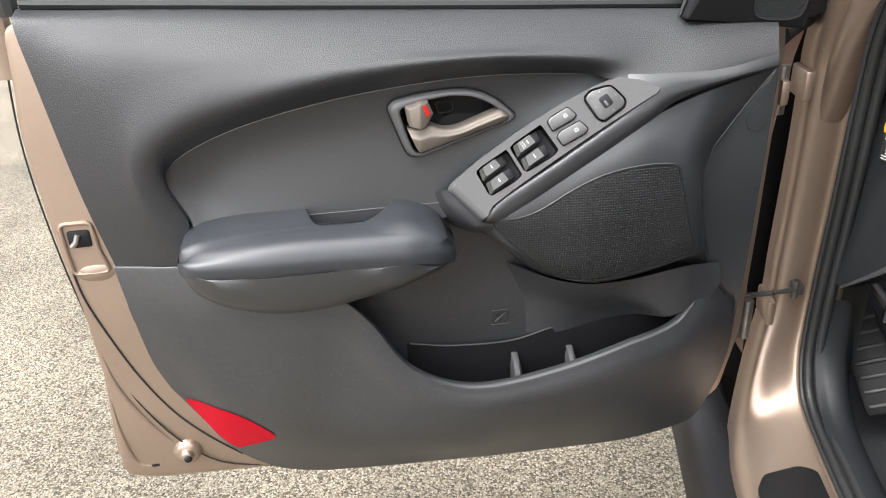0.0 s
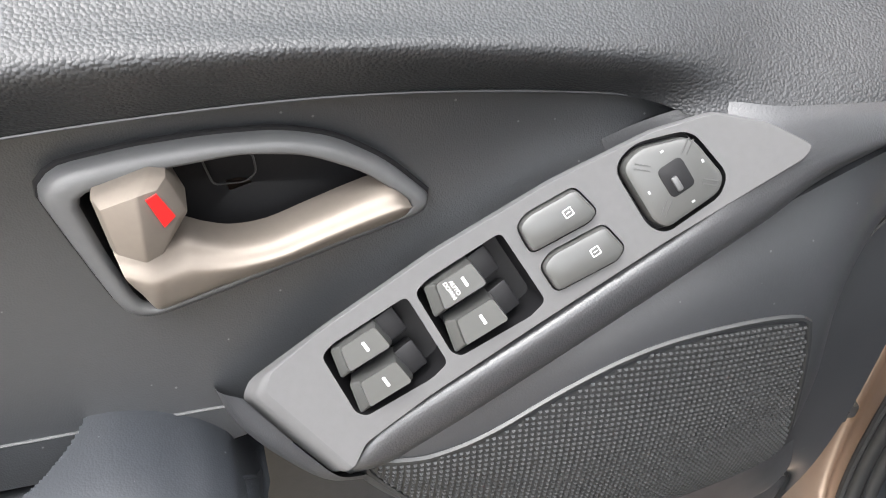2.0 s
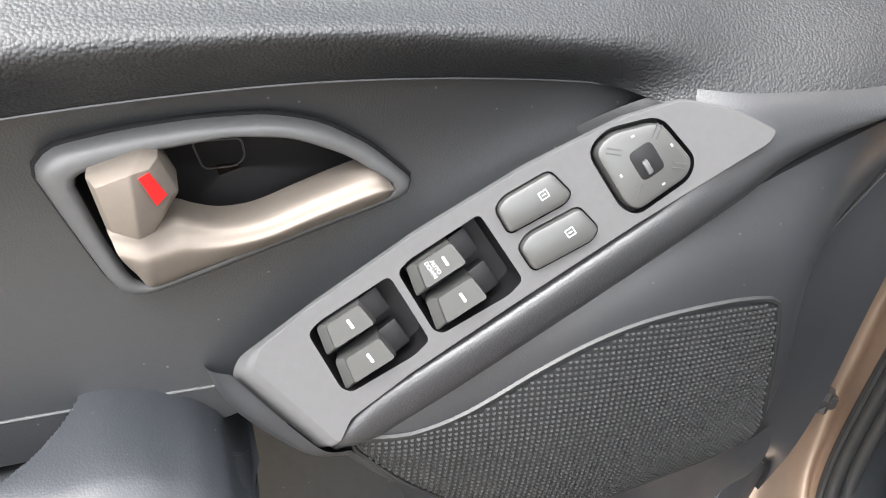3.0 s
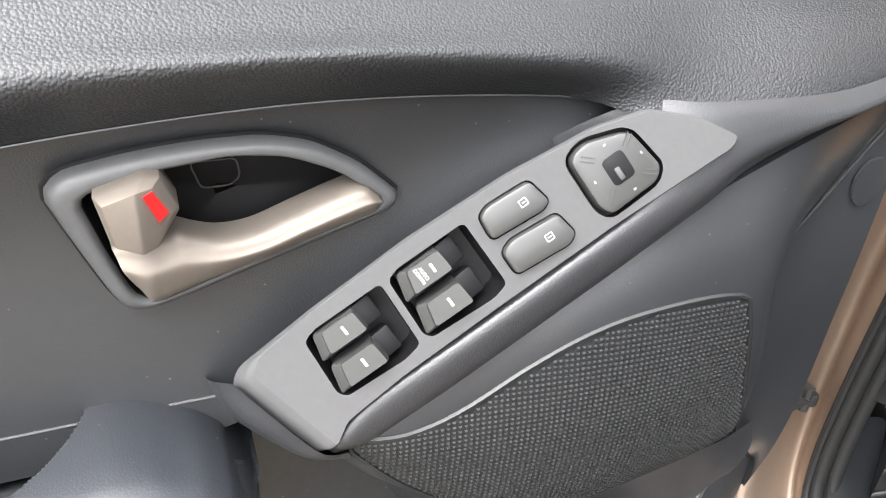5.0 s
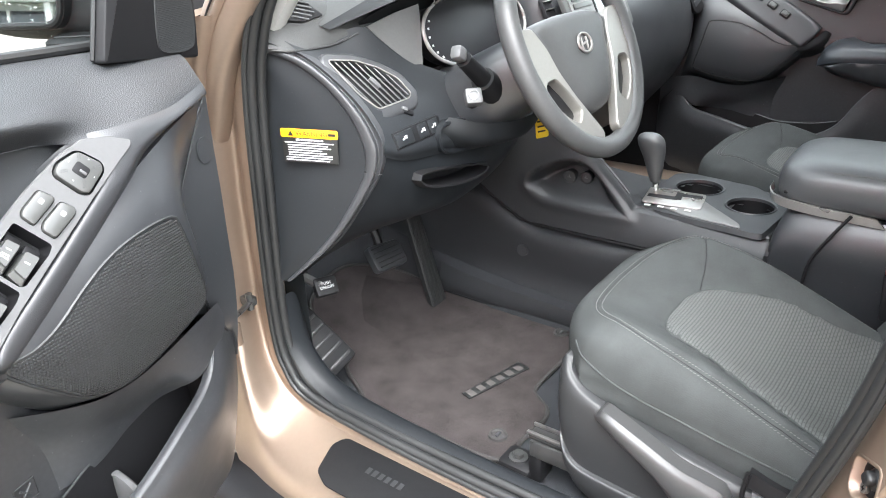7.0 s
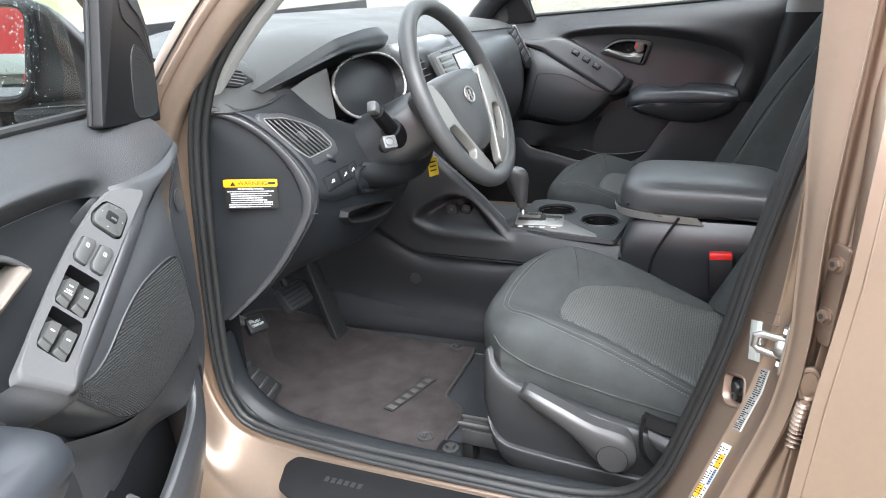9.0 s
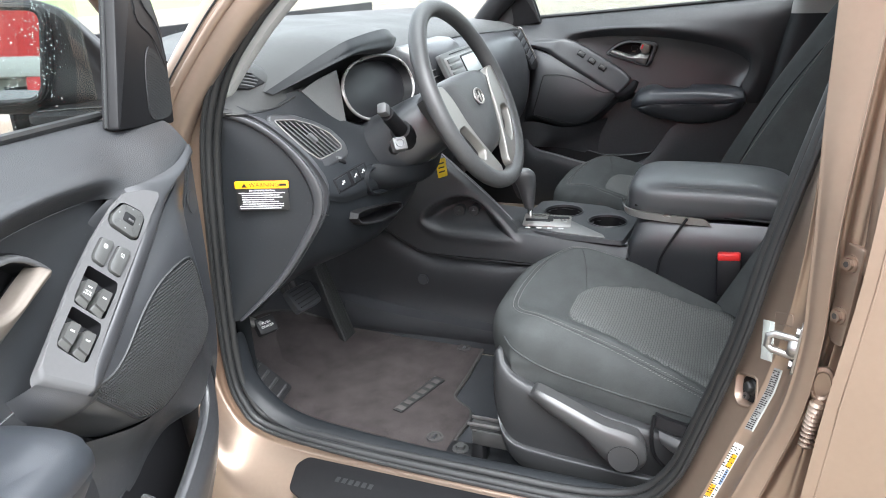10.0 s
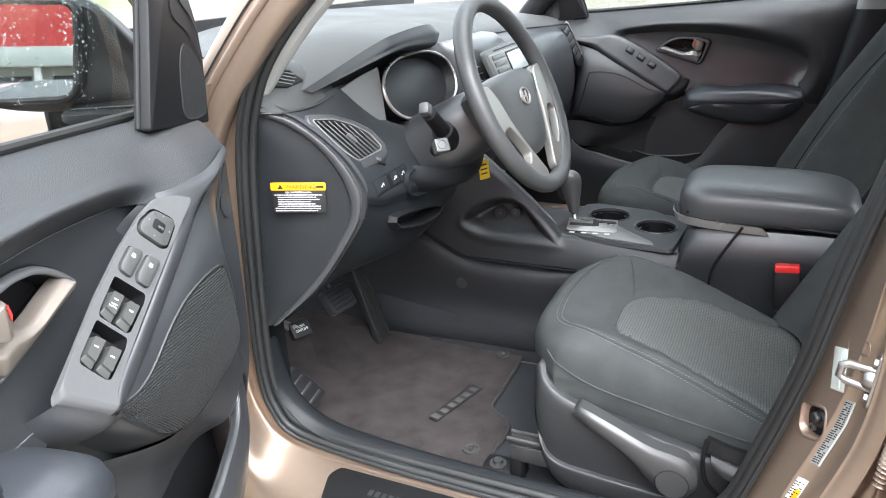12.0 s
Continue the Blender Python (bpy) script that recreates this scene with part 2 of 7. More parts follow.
def crv(p, t, closed=False):
    """A Catmull-Rom curve through p at the parameter t, counted in points."""
    n = len(p)
    if n == 2 and not closed:
        return p[0].lerp(p[1], t)
    i = int(math.floor(t))
    if not closed:
        i = min(max(i, 0), n - 2)
    f = t - i
    if closed:
        a, b, c, d = (p[(i + k) % n] for k in (-1, 0, 1, 2))
    else:
        b, c = p[i], p[i + 1]
        a = p[i - 1] if i > 0 else b * 2 - c
        d = p[i + 2] if i + 2 < n else c * 2 - b
    return 0.5 * ((2 * b) + (c - a) * f + (2 * a - 5 * b + 4 * c - d) * f * f + (3 * b - a - 3 * c + d) * f * f * f)


def curve(pts, n, closed=False):
    """n points along a smooth curve, evenly spaced."""
    p = [Vector(q) for q in pts]
    last = len(p) if closed else len(p) - 1
    dense = [crv(p, last * k / (n * 8), closed) for k in range(n * 8 + 1)]
    run = [0.0]
    for a, b in zip(dense, dense[1:]):
        run.append(run[-1] + (b - a).length)
    out, j = [], 0
    count = n if closed else n - 1
    for k in range(n):
        want = run[-1] * k / count
        while j < len(run) - 2 and run[j + 1] < want:
            j += 1
        f = (want - run[j]) / max(run[j + 1] - run[j], 1e-9)
        out.append(dense[j].lerp(dense[j + 1], f))
    return out


def web(rows, around=False, ends=False):
    """A mesh of quads over rows of points; around: each row is a closed ring; ends: rings are capped."""
    bm = bmesh.new()
    v = [[bm.verts.new(p) for p in r] for r in rows]
    for a, b in zip(v, v[1:]):
        n = len(a)
        for k in range(n if around else n - 1):
            q = (a[k], a[(k + 1) % n], b[(k + 1) % n], b[k])
            bm.faces.new(q)
    if ends:
        bm.faces.new(v[0])
        bm.faces.new(v[-1])
    return bm


def skin(net, nu=40, nv=24, lip=0.0, way=(0, 1, 0)):
    """A smooth sheet through a net of points (rows of equal length); lip: how far its rim turns back along -way."""
    net = [[Vector(p) for p in r] for r in net]
    m = len(net[0])
    cols = [[crv(r, (m - 1) * k / nu) for k in range(nu + 1)] for r in net]
    rows = [[crv([c[k] for c in cols], (len(net) - 1) * j / nv) for k in range(nu + 1)] for j in range(nv + 1)]
    bm = web(rows)
    if lip:
        rim(bm, lip, way)
    return bm


def rim(bm, lip, way):
    edges = [e for e in bm.edges if e.is_boundary]
    made = bmesh.ops.extrude_edge_only(bm, edges=edges)["geom"]
    bmesh.ops.translate(bm, verts=[g for g in made if isinstance(g, bmesh.types.BMVert)], vec=-Vector(way) * lip)


def loft(sections, n=32, steps=4, ends=True):
    """A closed body through rings of points; each ring is smoothed to n points, with steps rings between two."""
    rings = [curve(s, n, True) for s in sections]
    rows = []
    for j in range((len(rings) - 1) * steps + 1):
        rows.append([crv([r[k] for r in rings], j / steps) for k in range(n)])
    return web(rows, True, ends)


def tube(path, r, n=10, closed=False, squash=1.0, up=(0, 0, 1)):
    p = [Vector(q) for q in path]
    rows = []
    for k, c in enumerate(p):
        a = p[k - 1] if (k or closed) else p[k]
        b = p[(k + 1) % len(p)] if (k + 1 < len(p) or closed) else p[k]
        t = (b - a).normalized()
        s = t.cross(Vector(up))
        s = s.normalized() if s.length > 1e-4 else t.orthogonal().normalized()
        q = s.cross(t)
        rk = r[k] if isinstance(r, (list, tuple)) else r
        rows.append([c + s * rk * math.cos(6.28318 * i / n) + q * rk * squash * math.sin(6.28318 * i / n) for i in range(n)])
    if closed:
        rows.append(rows[0])
        bm = web(rows, True)
        bmesh.ops.remove_doubles(bm, verts=bm.verts, dist=1e-6)
        return bm
    return web(rows, True, True)


def rbox(c, s, r=0.004, m=None, seg=2):
    bm = bmesh.new()
    bmesh.ops.create_cube(bm, size=1.0)
    bmesh.ops.scale(bm, vec=s, verts=bm.verts)
    if r:
        bmesh.ops.bevel(bm, geom=list(bm.edges), offset=r, segments=seg, affect="EDGES", profile=0.5)
    bmesh.ops.translate(bm, vec=c, verts=bm.verts)
    if m is not None:
        bm.transform(m)
    return bm


def basis(o, x, n):
    """A frame at o with z along n and x along x as near as may be."""
    z = Vector(n).normalized()
    x = (Vector(x) - z * Vector(x).dot(z)).normalized()
    y = z.cross(x)
    m = Matrix((x, y, z)).transposed().to_4x4()
    m.translation = o
    return m


def shrink(ring, d):
    """A flat ring of (x, y) moved inward by d."""
    n = len(ring)
    area = sum(ring[k][0] * ring[(k + 1) % n][1] - ring[(k + 1) % n][0] * ring[k][1] for k in range(n))
    out = []
    for k in range(n):
        a, b, c = Vector(ring[k - 1]), Vector(ring[k]), Vector(ring[(k + 1) % n])
        t1, t2 = (b - a).normalized(), (c - b).normalized()
        t = (t1 + t2)
        t = t.normalized() if t.length > 1e-6 else t1
        nrm = Vector((-t.y, t.x)) * (1 if area > 0 else -1)
        out.append(b + nrm * d / max(0.35, t.dot(t1)))
    return out


def plate(ring, m, h, bev=0.001, base=0.0):
    """A flat plate with rounded upper edges: ring of (x, y), from base to h along the frame's z."""
    r0 = [Vector(p) for p in ring]
    r1, r2 = shrink(r0, bev * 0.3), shrink(r0, bev)
    rows = [[(p.x, p.y, base) for p in r0], [(p.x, p.y, h - bev) for p in r0], [(p.x, p.y, h - bev * 0.3) for p in r1],
            [(p.x, p.y, h) for p in r2]]
    bm = web(rows, True, True)
    bm.transform(m)
    return bm


def ring2(pts, n=40):
    return [(p.x, p.y) for p in curve([(a, b, 0) for a, b in pts], n, True)]


def cornered(pts, r=0.003, n=4):
    """A polygon's ring with rounded corners."""
    out = []
    k = len(pts)
    for i in range(k):
        a, b, c = Vector(pts[i - 1]), Vector(pts[i]), Vector(pts[(i + 1) % k])
        d = min(r, (a - b).length * 0.45, (c - b).length * 0.45)
        p, q = b + (a - b).normalized() * d, b + (c - b).normalized() * d
        for j in range(n + 1):
            f = j / n
            out.append(tuple(p.lerp(b, f).lerp(b.lerp(q, f), f)))
    return out


def inside(p, ring):
    hit, n = False, len(ring)
    for k in range(n):
        a, b = ring[k], ring[(k + 1) % n]
        if (a[1] > p[1]) != (b[1] > p[1]) and p[0] < (b[0] - a[0]) * (p[1] - a[1]) / (b[1] - a[1]) + a[0]:
            hit = not hit
    return hit


def holed(outer, holes, m, h=0.0):
    """A flat sheet with holes through it."""
    bm = bmesh.new()
    edges = []
    for ring in (outer, *holes):
        v = [bm.verts.new((p[0], p[1], h)) for p in ring]
        edges += [bm.edges.new((v[k], v[(k + 1) % len(v)])) for k in range(len(v))]
    bmesh.ops.triangle_fill(bm, use_beauty=True, edges=edges)
    bm.transform(m)
    return bm


def merge(*bms):
    out = bmesh.new()
    for b in bms:
        me = bpy.data.meshes.new("tmp")
        b.to_mesh(me)
        b.free()
        out.from_mesh(me)
        bpy.data.meshes.remove(me)
    return out


def writing(name, text, size, m, material, parent, spread=1.0, local=False):
    """Letters in the built-in font, lying in the frame m, centred."""
    cu = bpy.data.curves.new(name, "FONT")
    cu.body, cu.size, cu.align_x, cu.align_y = text, size, "CENTER", "CENTER"
    cu.extrude = 0.0002
    cu.space_character = spread
    tmp = bpy.data.objects.new("tmp", cu)
    me = bpy.data.meshes.new_from_object(tmp)
    bpy.data.objects.remove(tmp)
    bm = bmesh.new()
    bm.from_mesh(me)
    bpy.data.meshes.remove(me)
    bm.transform(m)
    return part(name, bm, material, parent, smooth=False, local=local)


def bars(rows, m, t=0.0004):
    """Plain bars for writing that cannot be read: rows of (x, y, width, height)."""
    return merge(*[rbox((x, y, t / 2), (w, h, t), 0, m) for x, y, w, h in rows])


def drape(tree, ring, way, lift, rings=6):
    """A patch laid on a surface: ring is a star-shaped loop of points, way points out of the surface."""
    way = Vector(way)
    c = sum((Vector(p) for p in ring), Vector()) / len(ring)

    def drop(p):
        hit = tree.ray_cast(p + way * 0.15, -way, 1.2)
        return (hit[0] if hit[0] is not None else p) + way * lift

    rows = [[drop(c.lerp(Vector(p), s)) for p in ring] for s in [0.02 + 0.98 * k / rings for k in range(rings + 1)]]
    bm = web(rows, True)
    bm.faces.new([v for v in bm.verts][:len(ring)])
    return bm

from mathutils.bvhtree import BVHTree

# ---------------------------------------------------------------- ground
bm = bmesh.new()
bmesh.ops.create_grid(bm, x_segments=40, y_segments=40, size=400)
ground = solo("ground", bm, ASPHALT, "tan coarse asphalt with damp dark stains", "ground", "structure")

# ---------------------------------------------------------------- front doors
SW_O, SW_A, SW_B, SW_N = (Vector(v) for v in ((0.284, 0.98, 0.089), (-0.845, 0.534, 0), (0.4776, 0.7558, -0.4472), (0.239, 0.378, 0.894)))


def build_door(name, label, base, turn, side, driver):
    """A front door in its own frame: x from hinge to latch, y into the cabin (side turns it over), z up."""
    door = thing(name, label, "car door", base, turn, kind="thing")

    def P(u, v, w):
        return Vector((u, w * side, v))

    def N(rows):
        return [[P(*p) for p in r] for r in rows]

    way = (0, side, 0)

    def S(a, b, h=0.0):
        q = SW_O + SW_A * a + SW_B * b + SW_N * h
        return P(*q)

    sm = Matrix((P(*SW_A), P(*SW_B), P(*SW_N))).transposed().to_4x4()
    sm.translation = P(*SW_O)

    def put(nm, b, mat, parent=door, lab="", **k):
        return part(nm, b, mat, parent, lab, local=True, **k)

    # painted shell and outer skin
    shell = [(0.928, 1.165), (0.943, 1.02), (0.940, 0.88), (0.930, 0.76), (0.928, 0.66), (0.938, 0.56), (0.942, 0.50), (0.90, 0.487),
             (0.76, 0.478), (0.5, 0.462), (0.25, 0.452), (0.06, 0.455), (-0.02, 0.50), (-0.046, 0.62), (-0.05, 0.80), (-0.052, 1.0), (-0.05, 1.12)]
    fm = Matrix(((1, 0, 0, 0), (0, 0, side, 0), (0, 1, 0, 0), (0, 0, 0, 1)))
    put("inner_shell", plate(cornered(shell, 0.02), fm @ pose(0, 0, -0.075), 0.055, 0.006), PAINT, lab="bronze painted inner door shell")
    outer = [(u + (0.026 if u > 0.5 else -0.006), v - (0.018 if v < 0.7 else 0.045 if v > 1.1 else 0)) for u, v in shell]
    put("outer_skin", plate(cornered(outer, 0.02), fm @ pose(0, 0, -0.125), 0.045, 0.006), PAINT, lab="bronze painted outer skin")
    edge = curve([P(0.935, 1.16, -0.035), P(0.952, 1.02, -0.04), P(0.948, 0.88, -0.04), P(0.93, 0.76, -0.03), P(0.905, 0.66, -0.022), P(0.86, 0.57, -0.018),
                  P(0.80, 0.505, -0.018), P(0.72, 0.478, -0.022)], 40)
    put("weatherstrip", tube(edge, 0.0012, 8), RUBBER)
    # pressed rib and drain plug near the lower latch corner
    put("weld_line", tube(curve([P(.931, .907, -.0195), P(.930, .870, -.0195), P(.924, .806, -.0195), P(.904, .736, -.0195), P(.880, .670, -.0195), P(.846, .604, -.0195), P(.806, .553, -.0195), P(.763, .511, -.0195)], 60), .0014, 8), RUBBER)
    put("pressed_rib", tube(curve([P(.926, .735, -.0215), P(.915, .660, -.0205), P(.885, .590, -.0205), P(.845, .530, -.0215)], 30), [.0005 + .0032 * math.sin(3.1416 * k / 29) for k in range(30)], 8), PAINT)
    put("pressed_rib", tube(curve([P(.930, .640, -.0215), P(.928, .570, -.0205), P(.915, .520, -.0205), P(.870, .506, -.0215)], 30), [.0005 + .0030 * math.sin(3.1416 * k / 29) for k in range(30)], 8), PAINT)
    put("drain_slot", rbox((0, 0, 0), (.012, .003, .005), .001, Matrix.Translation(P(.893, .512, -.0205))), BLACK)
    put("plug", loft([[P(0.841 + r * math.cos(a), 0.531 + r * math.sin(a), w) for a in (0, 1.05, 2.1, 3.14, 4.2, 5.24)]
                      for r, w in ((0.022, -0.021), (0.018, -0.012), (0.011, -0.009), (0.009, -0.004), (0.006, -0.002))], 16, 2), PAINT)
    put("plug_hole", loft([[P(0.839 + r * math.cos(a), 0.529 + r * math.sin(a), w) for a in (0, 1.05, 2.1, 3.14, 4.2, 5.24)]
                           for r, w in ((0.006, -0.004), (0.006, -0.001), (0.004, 0.001))], 12, 1), BLACK)
    # latch mouth in the rear edge
    latch = put("latch", rbox((0, 0, 0), (0.030, 0.010, 0.026), 0.005, Matrix.Translation(P(0.909, 0.893, -0.022))), BLACK, lab="black door latch mouth")
    put("latch_emboss", tube([P(.909 + x, .893 + z, -.0195) for x, z in cornered([(-.028, -.050), (.018, -.050), (.020, -.018), (.020, .022), (-.018, .022), (-.020, -.018)], .008)], .0030, 8, closed=True, up=way), PAINT)
    put("latch_swell", loft([[P(.900 + r * math.cos(a), .842 + .5 * r * math.sin(a), w) for a in (0, 1.05, 2.1, 3.14, 4.2, 5.24)] for r, w in ((.026, -.0205), (.020, -.0188), (.010, -.0172), (.002, -.0168))], 20, 3), PAINT)
    put("latch_fork", tube([P(0.919, 0.885, -0.016), P(0.913, 0.890, -0.0155), P(0.909, 0.900, -0.016)], 0.0035, 8), STEEL, latch)

    # grained upper trim
    upper = [
        [(0.905, 1.178, -.012), (0.83, 1.173, -.012), (0.76, 1.169, -.012), (0.70, 1.165, -.012), (0.63, 1.16, -.012), (0.52, 1.153, -.012),
         (0.38, 1.144, -.012), (0.26, 1.137, -.012), (0.16, 1.131, -.012), (0.07, 1.124, -.004), (-0.010, 1.112, .010)],
        [(0.903, 1.163, .012), (0.83, 1.158, .014), (0.76, 1.154, .016), (0.70, 1.150, .016), (0.63, 1.145, .016), (0.52, 1.138, .016),
         (0.38, 1.129, .016), (0.26, 1.122, .014), (0.163, 1.117, .012), (0.075, 1.113, .018), (0.000, 1.104, .034)],
        [(0.893, 1.10, .022), (0.825, 1.105, .040), (0.765, 1.108, .045), (0.705, 1.112, .046), (0.632, 1.113, .046), (0.52, 1.113, .046),
         (0.38, 1.108, .046), (0.26, 1.104, .042), (0.17, 1.099, .034), (0.09, 1.096, .044), (0.008, 1.091, .050)],
        [(0.877, 0.97, .025), (0.815, 0.965, .050), (0.798, 1.01, .058), (0.745, 1.05, .061), (0.66, 1.073, .062), (0.535, 1.092, .062),
         (0.385, 1.098, .062), (0.26, 1.088, .060), (0.185, 1.077, .0575), (0.105, 1.074, .0665), (0.012, 1.076, .062)],
        [(0.862, 0.868, .018), (0.778, 0.872, .048), (0.757, 0.921, .040), (0.773, 0.985, .038), (0.70, 1.029, .040), (0.56, 1.060, .040),
         (0.40, 1.073, .040), (0.26, 1.066, .042), (0.205, 1.055, .0725), (0.13, 1.050, .084), (0.014, 1.061, .066)],
    ]
    put("upper_trim", skin(N(upper), 120, 40, 0.02, way), GRAINED, lab="black grained vinyl upper door trim")
    put("belt_seal", tube(curve([P(0.90, 1.183, -.018), P(0.63, 1.165, -.018), P(0.38, 1.149, -.018), P(0.085, 1.132, -.018)], 20), 0.006, 8), RUBBER)
    # backing behind every opening
    put("trim_backing", skin(N([[(0.85, 0.93, .012), (0.5, 0.95, .018), (0.0, 0.97, .0)], [(0.85, 0.75, .012), (0.5, 0.75, .022), (0.0, 0.75, .002)],
                                [(0.70, 0.52, .004), (0.5, 0.50, .01), (0.02, 0.5, -.002)]]), 30, 24, 0.02, way), LOWER)

    # smooth insert with the opener's recess cut out
    bez = [(.498, 1.044), (.493, 1.050), (.488, 1.053), (.463, 1.0575), (.437, 1.0597), (.409, 1.0597), (.387, 1.0545), (.365, 1.041), (.346, 1.0225), (.346, 1.019), (.350, 1.016), (.400, 1.000), (.446, .986),
           (.465, .981), (.474, .982), (.479, .987), (.485, 1.004), (.492, 1.025)]
    ins = [(.4845, 1.040), (.480, 1.044), (.457, 1.050), (.424, 1.054), (.400, 1.051), (.378, 1.041), (.357, 1.0245), (.3555, 1.020), (.361, 1.017), (.400, 1.006), (.460, .9870), (.466, .9865), (.471, .991), (.478, 1.013)]
    big = [(.42 + (a - .42) * 1.045, 1.019 + (b - 1.02) * 1.015) for a, b in bez]
    ins = [(.42 + (a - .42) * 1.045, 1.019 + (b - 1.02) * 1.015) for a, b in ins]
    bez = big
    bez_r, ins_r = cornered(bez, 0.008, 3), cornered(ins, 0.006, 4)
    insert = skin(N([
        [(0.756, 0.920, .032), (0.775, 0.988, .028), (0.70, 1.033, .031), (0.56, 1.064, .033), (0.40, 1.077, .034), (0.26, 1.070, .034), (0.20, 1.050, .040)],
        [(0.752, 0.912, .038), (0.735, 0.950, .022), (0.68, 0.985, .023), (0.56, 1.005, .026), (0.42, 1.015, .029), (0.32, 1.025, .034), (0.25, 1.030, .044)],
        [(0.752, 0.900, .038), (0.70, 0.895, .036), (0.63, 0.893, .038), (0.56, 0.890, .040), (0.44, 0.895, .042), (0.40, 0.930, .045), (0.33, 0.975, .050)]]), 150, 50)
    gone = [f for f in insert.faces if inside((f.calc_center_median().x, f.calc_center_median().z), shrink([Vector(p) for p in ins_r], -0.003))]
    bmesh.ops.delete(insert, geom=gone, context="FACES")
    itree = BVHTree.FromBMesh(insert)
    line = [itree.ray_cast(P(.735 - .005 * k, .9155, .3), -Vector(way), 1.0)[0] for k in range(62)]
    put("insert_edge", tube([q + Vector(way) * .0002 for q in line if q is not None], .0008, 6), SURROUND)
    put("door_insert", insert, SOFT, lab="smooth dark grey door insert")

    put("insert_seam", tube(curve([P(0.757, .921, .0405), P(0.773, .985, .0385), P(.70, 1.029, .0405), P(.56, 1.060, .0405), P(.40, 1.073, .0405), P(.26, 1.066, .0425), P(.215, 1.056, .056)], 60), .0007, 6), PLASTIC)
    # opener
    def loop(r2, w):
        return [P(p[0], p[1], w) for p in r2]

    def even(pts, n):
        return [(q.x, q.y) for q in curve_flat(pts, n)]

    def curve_flat(pts, n):
        q = [Vector((a, b, 0)) for a, b in pts]
        run = [0.0]
        for k in range(len(q)):
            run.append(run[-1] + (q[(k + 1) % len(q)] - q[k]).length)
        out = []
        for k in range(n):
            want = run[-1] * k / n
            j = max(i for i in range(len(q)) if run[i] <= want)
            out.append(q[j].lerp(q[(j + 1) % len(q)], (want - run[j]) / max(run[j + 1] - run[j], 1e-9)))
        return out

    bo, bi = even(bez_r, 72), even(ins_r, 72)
    # turn the inner loop so that both start near each other
    k0 = min(range(72), key=lambda k: (Vector(bi[k]) - Vector(bo[0])).length)
    bi = bi[k0:] + bi[:k0]
    mid1 = [tuple(Vector(a).lerp(Vector(b), 0.25)) for a, b in zip(bo, bi)]
    mid2 = [tuple(Vector(a).lerp(Vector(b), 0.75)) for a, b in zip(bo, bi)]
    floor = [tuple(Vector(b).lerp(Vector((0.425, 1.022)), 0.12)) for b in bi]
    opener = put("door_opener_bezel", web([loop(bo, .018), loop(bo, .0385), loop(mid1, .0440), loop(mid2, .0455), loop([tuple(Vector(a).lerp(Vector(b), 0.93)) for a, b in zip(bo, bi)], .0448), loop(bi, .041)], True), SURROUND,
                 lab="dark grey opener surround", angle=75)
    put("opener_recess", web([loop(bi, .041), loop(bi, .030), loop(floor, .012), loop([tuple(Vector(p).lerp(Vector((0.425, 1.022)), 0.9)) for p in floor], .008)], True, False),
        BLACK, opener)
    put("recess_cap", tube([P(a, b, .0150) for a, b in cornered([(.440, 1.040), (.418, 1.040), (.417, 1.030), (.422, 1.026), (.436, 1.026)], 0.003)], .0005, 6, closed=True, up=way), LOWER, opener)
    put("bezel_gap", tube([P(a, b, .0345) for a, b in shrink([Vector(p) for p in bo], -.0006)], .0014, 6, closed=True, up=way), BLACK, opener)
    # pull lever: a bar that swells into a broad foot, with a raised ridge; the lock tab stands over it
    spans = (((.4790, 1.017), (.4700, .9925)), ((.466, 1.018), (.4660, .9868)), ((.457, 1.020), (.4600, .9870)), ((.450, 1.0205), (.449, .9905)), ((.442, 1.0170), (.439, .9935)), ((.431, 1.0140), (.425, .9975)),
             ((.416, 1.0150), (.407, 1.0025)), ((.397, 1.0215), (.390, 1.0080)), ((.378, 1.0280), (.372, 1.0130)), ((.364, 1.0315), (.3575, 1.0175)), ((.3555, 1.0255), (.3535, 1.0205)))
    lev = []
    for k, (a, b) in enumerate(spans):
        low_w = .004 if k in (0, 10) else 0
        a, b = Vector(a), Vector(b)
        lev.append([P(*a.lerp(b, f), w - low_w) for f, w in ((0, .030), (.01, .043), (.08, .0480), (.22, .0505), (.34, .0535), (.46, .0545), (.70, .0525), (.92, .0495), (1.0, .0450), (1.0, .030))])
    put("pull_lever", skin(lev, 64, 60), SATIN if driver else SILVER, opener, "satin bronze pull lever" if driver else "bright silver pull lever", angle=60)
    low_ = [(.4810, 1.0460), (.4600, 1.0525), (.4535, 1.0515), (.4475, 1.0355), (.4580, 1.0195), (.4640, 1.0185), (.4775, 1.0225)]
    top_ = [(.4775, 1.0440), (.4640, 1.0500), (.4570, 1.0500), (.4508, 1.0360), (.4585, 1.0220), (.4650, 1.0205), (.4750, 1.0240)]
    top_ = [(a, b, h) for (a, b), h in zip(top_, (.0600, .0640, .0602, .0575, .0600, .0632, .0600))]
    bm = bmesh.new()
    ra, rb, rc = ([bm.verts.new(P(*p)) for p in ring] for ring in ([(a, b, .034) for a, b in low_], [(a, b, .053) for a, b in low_], top_))
    for r0, r1 in ((ra, rb), (rb, rc)):
        for k in range(7):
            bm.faces.new((r0[k], r0[(k + 1) % 7], r1[(k + 1) % 7], r1[k]))
    bm.faces.new((rc[0], rc[1], rc[5], rc[6]))
    bm.faces.new((rc[1], rc[2], rc[3], rc[4], rc[5]))
